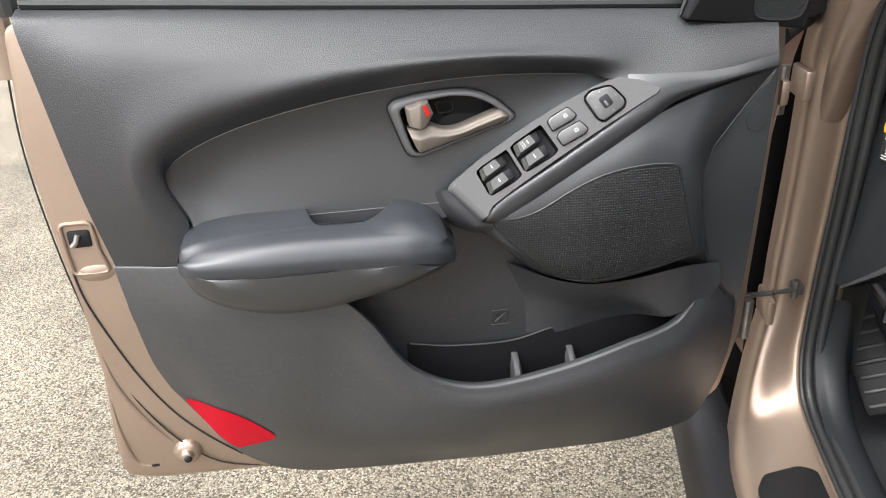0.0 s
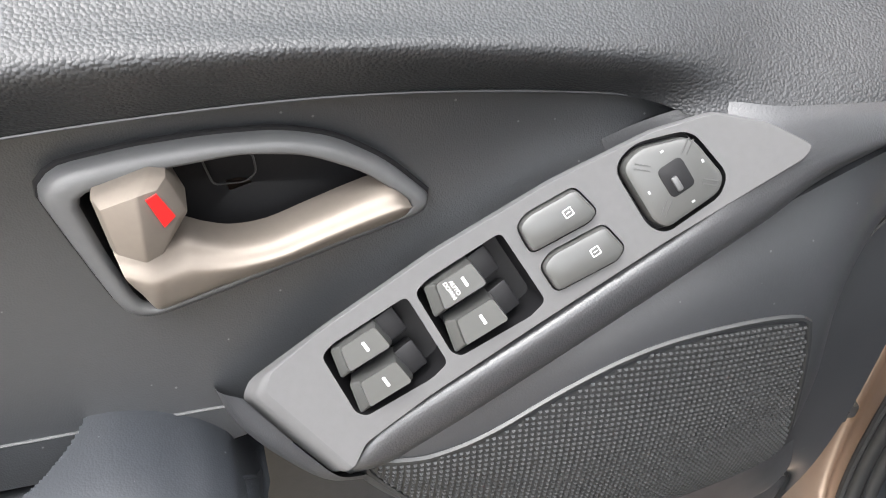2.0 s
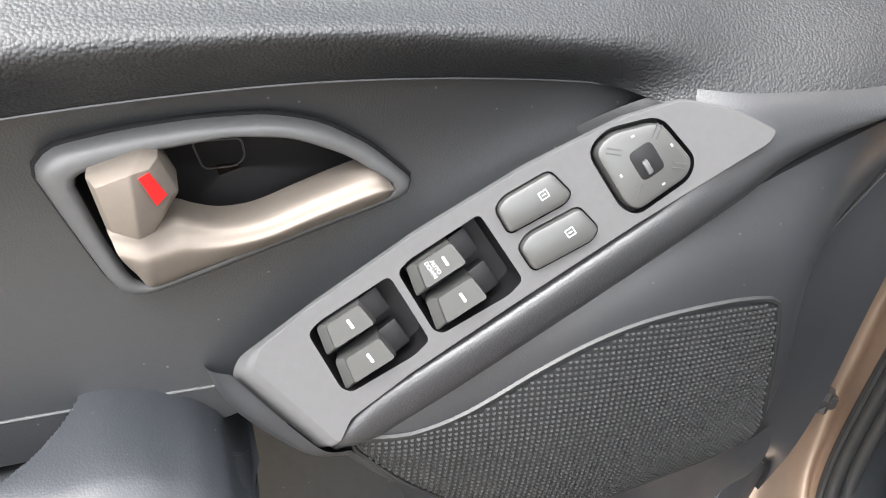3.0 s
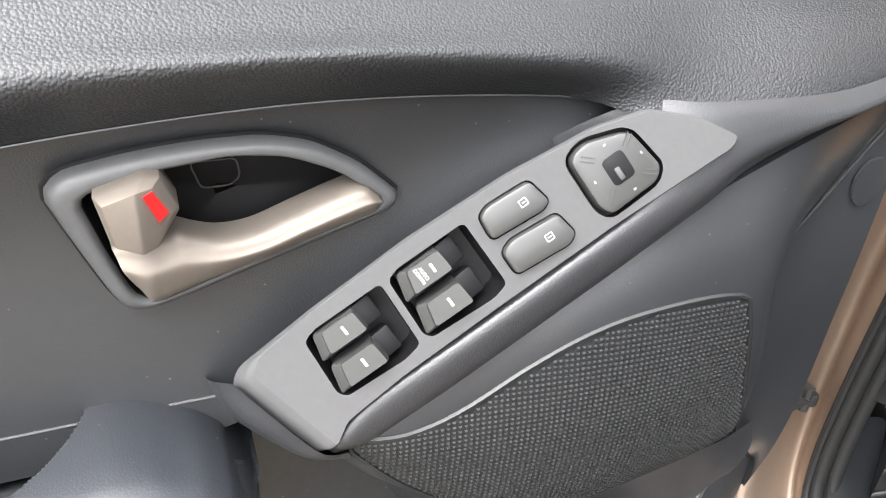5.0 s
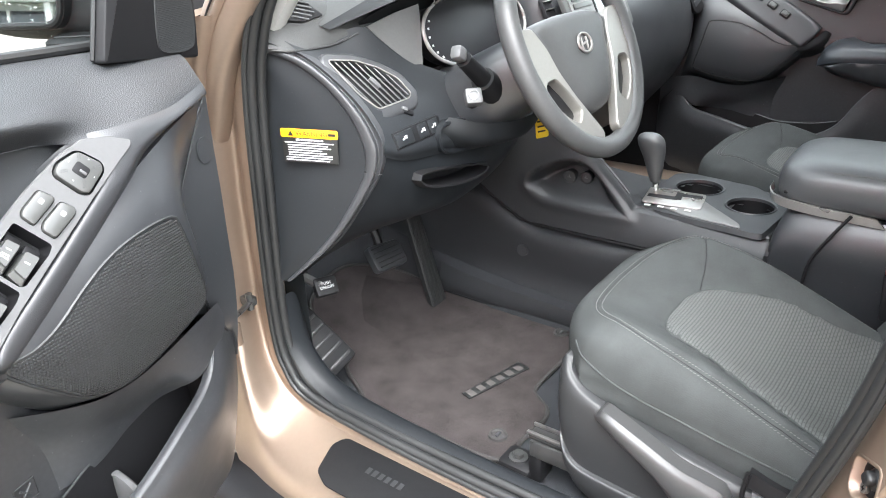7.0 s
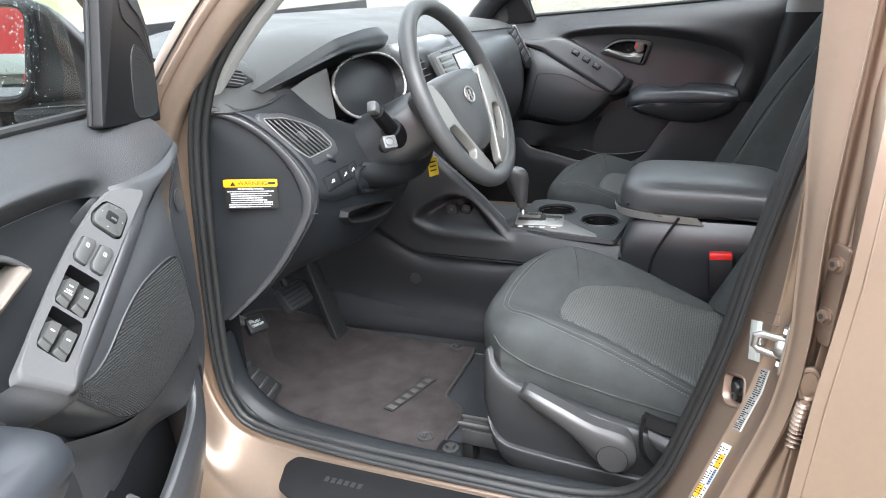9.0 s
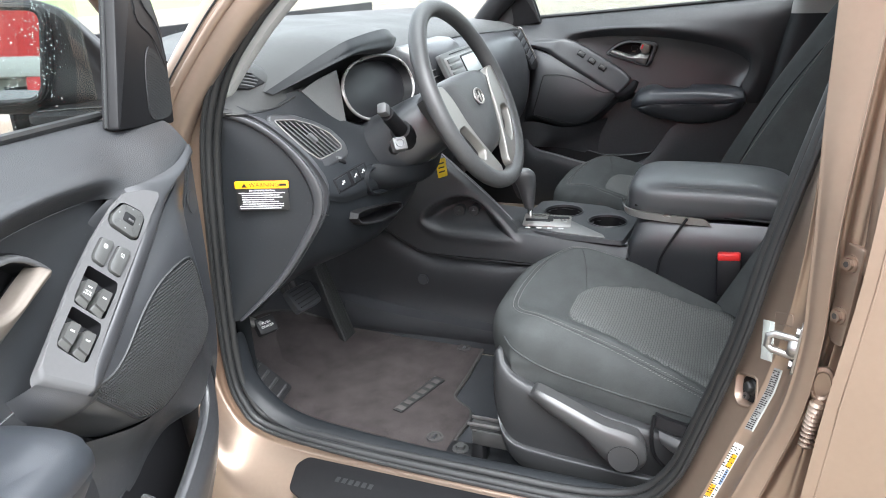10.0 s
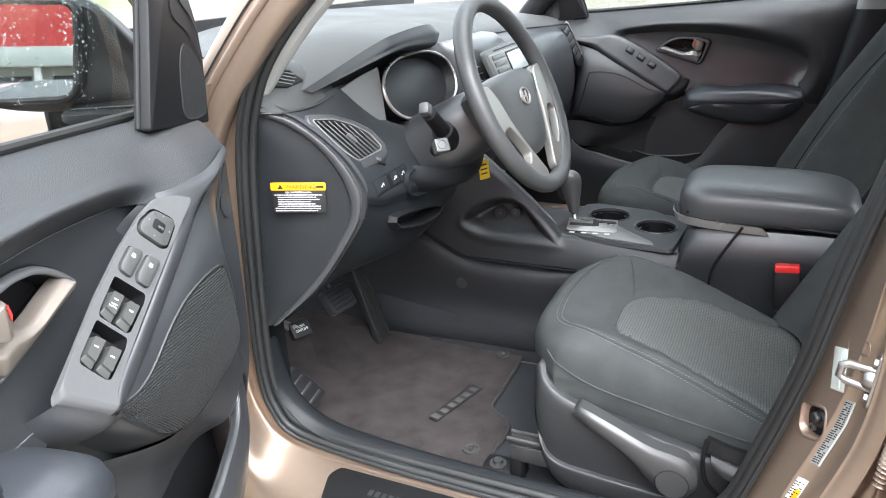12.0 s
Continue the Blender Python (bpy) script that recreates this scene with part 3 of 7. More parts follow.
    bmesh.ops.bevel(bm, geom=[e for e in bm.edges if not e.is_boundary], offset=.0010, segments=2, affect="EDGES", profile=.6)
    tab = put("lock_tab", bm, SATIN, opener, "satin lock tab with a red mark", angle=30)
    ta, tb, tc = P(*top_[1]), P(*top_[3]), P(*top_[5])
    tn = (tb - ta).cross(tc - ta).normalized()
    tn = tn if tn.dot(Vector(way)) > 0 else -tn

    def on_tab(u, v):
        q = P(u, v, .3)
        return q - Vector(way) * ((q - ta).dot(tn) / Vector(way).dot(tn))

    red_low = [on_tab(*p) for p in ((.4615, 1.0478), (.4575, 1.0492), (.4523, 1.0375), (.4568, 1.0340))]
    put("red_mark", web([[p + tn * h for p in red_low] for h in (.0002, .0008)], True, True), REDB, tab, smooth=False)

    # switch pod: band, panel, keys
    def pod(rows):
        return [[p if isinstance(p, Vector) else S(*p) for p in r] for r in rows]

    band = pod([
        [(-.146, .045, -.04), (-.140, .050, -.036), (-.10, .058, -.034), (-.03, .058, -.034), (.05, .056, -.030), (.10, .046, -.012), (.134, .022, -.004), P(.095, 1.066, .076), P(.016, 1.077, .066)],
        [(-.146, .030, -.036), (-.135, .012, -.036), (-.10, .012, -.034), (-.03, .012, -.034), (.05, .012, -.030), (.10, .026, -.006), (.138, .010, -.003), P(.092, 1.062, .080), P(.016, 1.072, .068)],
        [(-.137, -.002, -.010), (-.128, .001, -.003), (-.10, .006, -.002), (-.03, .004, -.002), (.05, .003, -.002), (.10, .002, -.002), (.138, -.002, -.003), P(.089, 1.058, .083), P(.015, 1.067, .069)],
        [(-.134, -.012, -.018), (-.122, -.011, -.007), (-.10, -.010, -.005), (-.03, -.012, -.005), (.05, -.013, -.005), (.10, -.013, -.005), (.138, -.013, -.006), P(.086, 1.054, .083), P(.014, 1.062, .068)],
        [(-.128, -.020, -.040), (-.118, -.021, -.026), (-.10, -.022, -.020), (-.03, -.023, -.019), (.05, -.023, -.018), (.10, -.022, -.017), (.138, -.020, -.016), P(.083, 1.050, .075), P(.013, 1.057, .060)],
    ])
    if not driver:
        band[0] = [S(-.140, .066, -.040), S(-.134, .068, -.036), S(-.10, .070, -.034), S(-.03, .070, -.034), S(.05, .068, -.030), S(.10, .052, -.012), S(.134, .026, -.006), P(.095, 1.066, .076), P(.016, 1.077, .066)]
        band[1] = [S(-.140, .040, -.006), S(-.132, .050, -.004), S(-.10, .056, -.002), S(-.03, .056, .000), S(.05, .052, .000), S(.10, .040, .000), S(.136, .014, -.001), P(.092, 1.062, .080), P(.016, 1.072, .068)]
    put("pod_nose", skin(N([
        [(.4366, .941, .063), (.423, .927, .073), (.410, .914, .082), (.398, .9035, .088), (.385, .900, .088)],
        [(.446, .935, .050), (.436, .917, .060), (.421, .901, .068), (.404, .889, .074), (.383, .887, .078)],
        [(.450, .925, .030), (.444, .900, .030), (.430, .880, .030), (.408, .868, .030), (.385, .862, .030)]]), 30, 20), BAND)
    put("armrest_band", skin(band, 120, 24), BAND, lab="grained band round the switch panel")
    out = cornered([(-.1485, .053), (-.140, .0590), (-.100, .0620), (-.04, .0625), (.02, .0590), (.07, .0520), (.098, .0430), (.118, .0240), (.1300, .0040), (.1240, .0005),
                    (.05, .0045), (-.02, .0060), (-.08, .0065), (-.118, .0045), (-.136, -.0030)], 0.004, 3)
    keys, wells = [], []
    if driver:
        wells = [cornered([(-.0575, .0515), (-.050, .0535), (-.0105, .0525), (-.0105, .0140), (-.020, .0118), (-.0565, .0145), (-.0595, .0185)], 0.003, 3),
                 cornered([(-.1085, .0515), (-.101, .0535), (-.0615, .0525), (-.0635, .0155), (-.074, .0135), (-.1085, .0160), (-.1115, .0205)], 0.003, 3)]
        key_rings = [cornered([(-.0040, .0368), (-.0030, .0500), (.0030, .0525), (.0275, .0505), (.0305, .0360), (.0255, .0338)], .003, 3),
                     cornered([(-.0040, .0150), (-.0040, .0285), (.0030, .0315), (.0300, .0285), (.0325, .0145), (.0270, .0115)], .003, 3),
                     cornered([(.0492, .0465), (.0600, .0495), (.0830, .0410), (.0870, .0165), (.0810, .0112), (.0530, .0108), (.0490, .0170)], .006, 4)]
        gaps = [[tuple(p) for p in shrink([Vector(p) for p in r], -g)] for r, g in zip(key_rings, (.0009, .0009, .0024))]
    def rolled(k, drop):
        """The panel's outline drawn in by k of its rim's width; the rim is widest round the tail."""
        ring, flat = [], shrink([Vector(p) for p in out], 0.0008 * k)
        for p in flat:
            tail = min(1.0, max(0.0, (-.112 - p.x) / .03))
            ring.append((p.x + .009 * k * tail, p.y, .0018 - drop * (1 + 1.6 * tail)))
        return ring

    rims = [rolled(1.0, 0), rolled(.55, .0003), rolled(.22, .0011), rolled(0, .0024), rolled(-.5, .0040)]
    if driver:
        panel = put("switch_panel", merge(holed([p[:2] for p in rims[0]], wells + gaps, sm, 0.0018), web([[sm @ Vector(p) for p in r] for r in rims], True)), BEZEL, lab="satin grey window switch panel")
        for w, c in zip(wells, ((-.035, .033), (-.086, .034))):
            deep = [tuple(Vector(p).lerp(Vector(c), 0.10)) for p in w]
            put("switch_well", merge(web([[sm @ Vector((p[0], p[1], h)) for p in r] for r, h in ((w, .0018), (w, -.003), (deep, -.020))], True),
                                     holed(deep, [], sm, -.020)), BLACK, panel)
        for g in gaps:
            put("key_gap", merge(web([[sm @ Vector((p[0], p[1], h)) for p in g] for h in (.0018, -.006)], True), holed(g, [], sm, -.006)), BLACK, panel)
        # four rocker keys, each on its stem
        for i, (x0, x1, y0, y1) in enumerate(((-.0570, -.0290, .0360, .0510), (-.0585, -.0300, .0165, .0320), (-.1080, -.0800, .0370, .0515), (-.1105, -.0815, .0178, .0330))):
            base = cornered([(x0, y0), (x1 + .001, y0), (x1, y1), (x0 + .004, y1)], 0.002, 3)
            low = shrink([Vector(p) for p in base], 0.0)
            top = [(x1 - (x1 - p[0]) * 0.76, y1 - .0008 - (y1 - p[1]) * 0.80) for p in base]
            rows = [[sm @ Vector((p[0], p[1], -.012)) for p in low], [sm @ Vector((p[0], p[1], -.0005)) for p in low],
                    [sm @ Vector((q[0] * 0.15 + p[0] * 0.85, q[1] * 0.15 + p[1] * 0.85, .0035)) for p, q in zip(top, base)],
                    [sm @ Vector((p[0], p[1], .0050 + (p[0] - x0) * 0.12)) for p in top]]
            key = put("window_switch", web(rows, True, True), KEYCAP, panel, "grey window switch key", angle=16)
            km = sm @ pose((x0 + x1) / 2 + .0050, (y0 + y1) / 2 + .001, .0050 + ((x1 - x0) / 2 + .005) * .12 + .0001, 0, -6.8, 0)
            if i == 0:
                writing("key_word", "AUTO\nDOWN", 0.0027, sm @ pose(x0 + .0145, (y0 + y1) / 2 + .001, .0050 + .0145 * .12 + .0001, 0, -6.8, 0) @ pose(0, 0, 0, 0, 0, -90 if side > 0 else 90), MARK, key, local=True)
                put("key_mark", rbox((0.0022, 0, 0), (0.0013, 0.0048, 0.0005), 0, km), MARK, key)
            else:
                put("key_mark", rbox((0.0005, 0, 0), (0.0014, 0.0048, 0.0005), 0, km), MARK, key)
            put("switch_stem", rbox((0, 0, 0), (0.0145, y1 - y0 - .001, 0.010), 0.0012, sm @ pose(x1 + .0015, (y0 + y1) / 2, -.0088, 0, 14, 0)), BLACK, key)
        # lock keys
        for ring, c in zip(key_rings, ((.019, .0435), (.020, .0215))):
            key = put("lock_switch", plate(ring, sm, 0.0056, 0.0022, -.004), KEYCAP, panel, "grey lock key with a pale symbol", angle=30)
            put("key_mark", merge(*[rbox((c[0] + dx, c[1] + dy, .0057), (sx, sy, 0.0003), 0, sm) for dx, dy, sx, sy in
                                    ((0, .0018, .004, .0005), (0, -.0018, .004, .0005), (.002, 0, .0005, .0036), (-.002, 0, .0005, .0036), (0, 0, .002, .0005))]), MARK, key)
        # mirror adjuster
        knob = put("mirror_switch", plate(key_rings[2], sm, 0.0052, 0.0022, -.004), KEYCAP, panel, "grey five-sided mirror switch", angle=30)
        put("mirror_selector", plate(cornered([(.0615, .0215), (.0740, .0215), (.0740, .0365), (.0615, .0365)], 0.003), sm, 0.0056, 0.0002, 0.004), BLACK, knob)
        put("selector_tab", rbox((.0665, .0265, .0060), (.0030, .0072, .002), 0.0008, sm), SURROUND, knob)
        put("mirror_marks", merge(*[rbox((x, y, .0053), (sx, sy, .0003), 0, sm) for x, y, sx, sy in
                                    ((.068, .0425, .0016, .001), (.0690, .0152, .0016, .001), (.0540, .0300, .001, .0016), (.0815, .0285, .001, .0016))]), TAGGREY, knob)
        for x, y, a in ((.0570, .0195, 38), (.0790, .0380, 35), (.0800, .0180, -42), (.0570, .0415, -42)):
            for d in (-.0011, .0011):
                put("switch_slit", rbox((0, d, 0), (.0075, .0006, .0004), 0, sm @ pose(x, y, .0053, 0, 0, a)), FACET, knob)
    else:
        for x in (.035, -.005, -.045):
            plate_ = put("switch_mount", plate(cornered([(x - .013, .022), (x + .013, .022), (x + .013, .040), (x - .013, .040)], 0.004), sm, 0.0045, 0.0015, -.01), BLACK)
            put("window_switch", plate(cornered([(x - .009, .025), (x + .009, .025), (x + .009, .037), (x - .009, .037)], 0.003), sm, 0.008, 0.002, 0.002), KEYCAP, plate_)

    # speaker pod
    podnet = N([
        [(.398, .897, .070), (.375, .911, .082), (.32, .944, .082), (.25, .980, .082), (.18, 1.016, .083), (.11, 1.040, .078), (.014, 1.056, .058)],
        [(.402, .892, .062), (.376, .899, .084), (.318, .915, .090), (.25, .948, .094), (.185, .966, .098), (.13, .965, .096), (.088, .950, .060)],
        [(.402, .888, .055), (.374, .886, .082), (.315, .875, .092), (.25, .880, .100), (.18, .885, .102), (.118, .890, .096), (.092, .890, .062)],
        [(.400, .884, .045), (.368, .860, .072), (.31, .822, .080), (.25, .802, .084), (.185, .808, .086), (.115, .825, .086), (.078, .826, .060)],
        [(.396, .878, .022), (.364, .842, .025), (.31, .792, .028), (.25, .772, .030), (.19, .772, .034), (.115, .792, .044), (.056, .772, .045)]])
    podm = skin(podnet, 70, 50, 0.012, way)
    tree = BVHTree.FromBMesh(podm)
    put("speaker_pod", podm, PLASTIC, lab="dark plastic speaker pod")
    gr = curve([P(*p, .09) for p in ((.381, .899), (.350, .902), (.322, .910), (.285, .930), (.255, .944), (.225, .953), (.19, .9575), (.158, .956), (.150, .945), (.135, .89), (.116, .832),
                                     (.128, .824), (.165, .816), (.212, .808), (.259, .803), (.285, .808), (.31, .822), (.335, .845), (.362, .872))], 90, True)
    grille = put("speaker_grille", drape(tree, gr, way, 0.0012, 14), GRILLE if driver else SOFT, lab="black perforated speaker grille" if driver else "smooth dark speaker pad")
    lipr = [Vector(p) for p in gr]
    cen = sum(lipr, Vector()) / len(lipr)
    lip_path = []
    for p in lipr:
        q = p + (p - cen).normalized() * 0.003
        h = tree.ray_cast(q + Vector(way) * 0.15, -Vector(way), 0.4)
        lip_path.append((h[0] if h[0] is not None else q) + Vector(way) * 0.0005)
    put("grille_rim", tube(lip_path, 0.0018, 6, closed=True, up=way), GRILLE, grille)
    ring_uv = [(p.x, p.z) for p in lipr]
    bm = bmesh.new()
    step = 0.0033
    for i in range(int(0.28 / step)):
        for j in range(int(0.17 / step)):
            u, v = 0.11 + i * step, 0.80 + j * step
            if not inside((u, v), ring_uv):
                continue
            h = tree.ray_cast(Vector((u, side * 0.3, v)), -Vector(way), 0.5)
            if h[0] is None:
                continue
            c = h[0] + Vector(way) * 0.0012
            r = step * 0.36
            q = [bm.verts.new(c + Vector((dx * r, 0, dz * r))) for dx, dz in ((-1, -0.8), (1, -0.8), (1, 0.8), (-1, 0.8))]
            t = [bm.verts.new(c + Vector(way) * 0.0013 + Vector((dx * r * 0.5, 0, dz * r * 0.5))) for dx, dz in ((-1, -0.8), (1, -0.8), (1, 0.8), (-1, 0.8))]
            bm.faces.new(t)
            for k in range(4):
                bm.faces.new((q[k], q[(k + 1) % 4], t[(k + 1) % 4], t[k]))
    if driver:
        put("grille_studs", bm, STUD, grille, kind="stuff", smooth=False)
    else:
        bm.free()

    # plain cover at the hinge end, with a round plug
    put("hinge_cover", skin(N([
        [(.014, 1.056, .058), (.060, .997, .058), (.097, .936, .058), (.098, .885, .058), (.080, .818, .056), (.058, .765, .050), (.006, .708, .034)],
        [(.012, 1.06, .061), (.034, 1.0, .061), (.050, .94, .061), (.050, .885, .061), (.044, .82, .059), (.032, .76, .052), (.006, .70, .036)],
        [(.008, 1.064, .062), (.010, .995, .062), (.011, .93, .062), (.012, .875, .061), (.013, .81, .060), (.012, .745, .053), (.004, .67, .034)]]), 40, 12, 0.05, way), PLASTIC,
        lab="plain dark cover at the hinge end")
    plug = [P(.022 + .014 * math.cos(a), .995 + .017 * math.sin(a), .0555) for a in [6.28318 * k / 20 for k in range(20)]]
    plug = [p + Vector(way) * .006 + Vector((.008, 0, 0)) for p in plug]
    put("screw_plug", web([plug, [p + Vector(way) * .002 for p in plug], [Vector(way) * .0022 + p.lerp(P(.030, .995, .0615), .12) for p in plug]], True, True), PLASTIC)

    put("cover_groove", tube(curve([P(.020, 1.052, .0645), P(.062, .997, .0635), P(.099, .936, .0620), P(.100, .885, .0620), P(.083, .818, .0610), P(.062, .768, .0555), P(.030, .728, .046)], 50), .0013, 6), RUBBER)
    # lower trim with the map pocket's rolled lip
    low = [
        [(.862, .866, .018), (.855, .80, .025), (.847, .72, .018), (.838, .66, -.002)],
        [(.80, .868, .042), (.80, .79, .050), (.80, .70, .038), (.805, .61, .006)],
        [(.74, .868, .058), (.745, .77, .066), (.755, .65, .052), (.768, .548, .010)],
        [(.66, .840, .074), (.67, .74, .080), (.69, .61, .060), (.712, .502, .010)],
        [(.590, .818, .082), (.605, .73, .086), (.63, .59, .062), (.655, .484, .010)],
        [(.548, .775, .086), (.56, .70, .092), (.58, .58, .066), (.60, .477, .010)],
        [(.506, .709, .090), (.51, .655, .097), (.52, .57, .070), (.53, .471, .010)],
        [(.455, .674, .094), (.455, .632, .100), (.455, .555, .072), (.45, .466, .010)],
        [(.39, .6605, .095), (.39, .622, .101), (.39, .55, .072), (.38, .461, .010)],
        [(.29, .671, .092), (.29, .63, .098), (.28, .555, .070), (.27, .457, .010)],
        [(.20, .691, .086), (.20, .645, .092), (.185, .565, .064), (.163, .454, .010)],
        [(.113, .710, .070), (.11, .66, .077), (.095, .575, .050), (.076, .464, .008)],
        [(.058, .768, .050), (.055, .69, .058), (.045, .58, .040), (.034, .488, .012)],
        [(.004, .708, .030), (.000, .67, .028), (-.002, .61, .020), (.000, .55, .006)]]
    rows = [[P(c[0][0], c[0][1] - .05, c[0][2] - .016) for c in low], [P(c[0][0], c[0][1] - .006, c[0][2] - .013) for c in low],
            [P(c[0][0], c[0][1] + .0005, c[0][2] - .007) for c in low]]
    rows += [[P(*c[k]) for c in low] for k in range(4)]
    rows.insert(4, [P(c[0][0], c[0][1] - .007, c[0][2] + .0035) for c in low])
    lowm = skin(rows, 110, 60)
    tree2 = BVHTree.FromBMesh(lowm)
    lower = put("lower_trim", lowm, LOWER, lab="scuffed dark plastic lower trim with a map pocket")
    red = curve([P(*p, .03) for p in ((.818, .646), (.795, .650), (.772, .648), (.750, .641), (.723, .623), (.698, .593), (.716, .579), (.738, .566), (.760, .555), (.779, .572), (.797, .600), (.810, .624))], 48, True)
    if driver:
        put("red_reflector", drape(tree2, red, way, 0.0015, 6), RED, lab="red reflector at the lower rear corner")
        # pale ribs inside the pocket and a moulded square mark on its back wall
        for u in (.345, .262):
            put("pocket_rib", loft([[P(u + sx * k, v, w) for sx, w in ((-.005, .03), (.005, .03), (.005, .03 + d), (-.005, .03 + d))] for k, v, d in ((1.1, .60, .035), (1.0, .650, .028), (0.8, .666, .006))], 10, 2), BEZEL)
        em = [P(.375, .712, .0225), P(.35, .712, .0225), P(.35, .735, .0225), P(.375, .735, .0225)]
        put("moulded_mark", merge(tube([*em, em[0]], 0.0008, 6), tube([em[0].lerp(em[2], .2), em[0].lerp(em[2], .8)], .0012, 6), tube([em[1].lerp(em[3], .25), em[1].lerp(em[3], .75)], .0012, 6)), LOWER)
    # black sheet in front of the backing, from the seam line down
    put("pocket_sheet", skin(N([[(.500, .701, .0255), (.434, .688, .0265), (.35, .684, .0265), (.29, .697, .0265), (.213, .712, .0245), (.152, .716, .0205), (.100, .700, .016)],
                                 [(.500, .62, .030), (.434, .60, .032), (.35, .59, .034), (.29, .59, .034), (.213, .60, .032), (.152, .61, .028), (.100, .62, .022)]]), 50, 10), BLACK, lab="black sheet low in the map pocket")
    put("pocket_shoulder", skin(N([
        [(.38, .815, -.012), (.31, .800, .056), (.25, .785, .066), (.19, .786, .070), (.115, .800, .076), (.055, .790, .058)],
        [(.38, .770, -.012), (.30, .752, .033), (.25, .745, .044), (.19, .745, .052), (.120, .752, .070), (.050, .762, .060)],
        [(.38, .705, -.012), (.293, .701, .026), (.217, .713, .030), (.165, .717, .036), (.122, .716, .062), (.060, .740, .060)],
        [(.38, .690, -.012), (.293, .688, .025), (.217, .700, .026), (.165, .704, .028), (.122, .708, .050), (.070, .722, .054)]]), 60, 30), LOWER, lab="moulded shoulder over the map pocket")
    # seam line where pocket wall meets the backing
    put("pocket_seam", tube(curve([P(.495, .700, .026), P(.434, .688, .026), P(.35, .684, .026), P(.29, .697, .026), P(.213, .712, .024), P(.152, .716, .020), P(.106, .702, .016)], 40), .0014, 6), PLASTIC)

    # armrest: padded front, two blocks behind it with the pull cup between them, plastic underside
    def sec(u, top, front, low_, depth):
        top, front, back = top - .024, front - .010, min(.078, depth * .6)
        return [P(u, low_ + .004, back), P(u, top - .006, back), P(u, top - .001, back + .006), P(u, top - .002, depth * .62), P(u, top - .005, depth * .78),
                P(u, top - .012, depth * .92), P(u, front, depth), P(u, front - .015, depth), P(u, low_ + .003, depth - .003), P(u, low_, depth - .010)]

    pad = [sec(.772, .915, .900, .885, .060), sec(.766, .928, .905, .880, .096), sec(.745, .938, .906, .876, .116), sec(.69, .944, .906, .872, .124), sec(.630, .946, .905, .872, .126),
           sec(.575, .944, .903, .872, .126), sec(.52, .942, .900, .872, .126), sec(.485, .940, .897, .868, .124), sec(.455, .928, .890, .860, .114), sec(.436, .908, .880, .855, .092), sec(.430, .892, .875, .858, .058)]
    padm = loft(pad, 44, 5)
    padtree = BVHTree.FromBMesh(padm)
    arm = put("armrest", padm, PADDING, lab="padded armrest with a pull cup")

    # the padded top round the cup, one smooth surface down to the padded front
    def ease(x):
        x = min(1.0, max(0.0, x))
        return x * x * (3 - 2 * x)

    def along(x, knots):
        for (a, p), (b, q) in zip(knots, knots[1:]):
            if a <= x <= b:
                return p + (q - p) * (x - a) / (b - a)
        return knots[0][1] if x < knots[0][0] else knots[-1][1]

    def flowing(x, knots, r=.009):
        return sum(along(x + r * (k - 6) / 6, knots) * (7 - abs(k - 6)) for k in range(13)) / 49

    rows = []
    for j in range(71):
        row = []
        for i in range(241):
            u = .776 - .348 * i / 240
            w = .016 + (flowing(u, ((.428, .045), (.434, .082), (.455, .110), (.485, .1225), (.604, .124), (.70, .122), (.745, .113), (.765, .092), (.776, .055)), .006) - .016) * j / 70
            hit = padtree.ray_cast(P(u, 1.2, w), Vector((0, 0, -1)), 1.0)[0]
            under = hit.z if hit is not None else .868
            h = flowing(u, ((.428, .880), (.437, .891), (.456, .910), (.478, .9205), (.494, .9240), (.510, .9235), (.56, .9215), (.62, .9245), (.69, .9238), (.745, .9185), (.764, .911), (.776, .892))) - .017 * (max(0.0, w - .045) / .079) ** 2
            h += (under + .0004 - h) * ease((u - .512) / .05) * ease((w - .083) / .014) if hit is not None else 0
            h += (under - .0012 - h) * ease((w - .088) / .034)
            h = .872 + (h - .872) * ease((w - flowing(u, ((.503, .004), (.507, .026), (.514, .044), (.524, .058), (.540, .0710), (.560, .0750), (.594, .0750), (.605, .065), (.611, .042), (.615, .010), (.622, -.02), (.776, -.02)), .004)) / .011)
            h = .868 + (h - .868) * ease((u - .428) / .018) * ease((.777 - u) / .014)
            row.append(P(u, h, w))
        rows.append(row)
    put("armrest_top", web(rows), PADDING, arm)
    put("pull_cup", rbox((0, 0, 0), (.098, .064, .020), .002, Matrix.Translation(P(.564, .868, .046))), BLACK, arm, "dark pull cup")
    und = []
    for u, top, bot, depth in ((.768, .896, .868, .064), (.755, .890, .846, .094), (.72, .882, .828, .1075), (.66, .878, .812, .1105), (.60, .877, .812, .1105), (.55, .878, .820, .1105), (.50, .875, .829, .1095), (.462, .864, .840, .099), (.446, .862, .850, .084), (.438, .864, .858, .062)):
        und.append([P(u, top, .02), P(u, top, depth * .7), P(u, top - .0005, depth + .0125), P(u, top - .004, depth + .0150), P(u, top * .6 + bot * .4, depth + .0125), P(u, bot + .010, depth + .000), P(u, bot, depth - .028), P(u, bot + .002, .02)])
    put("armrest_underside", loft(und, 30, 4), PLASTIC, arm, "plastic armrest underside")

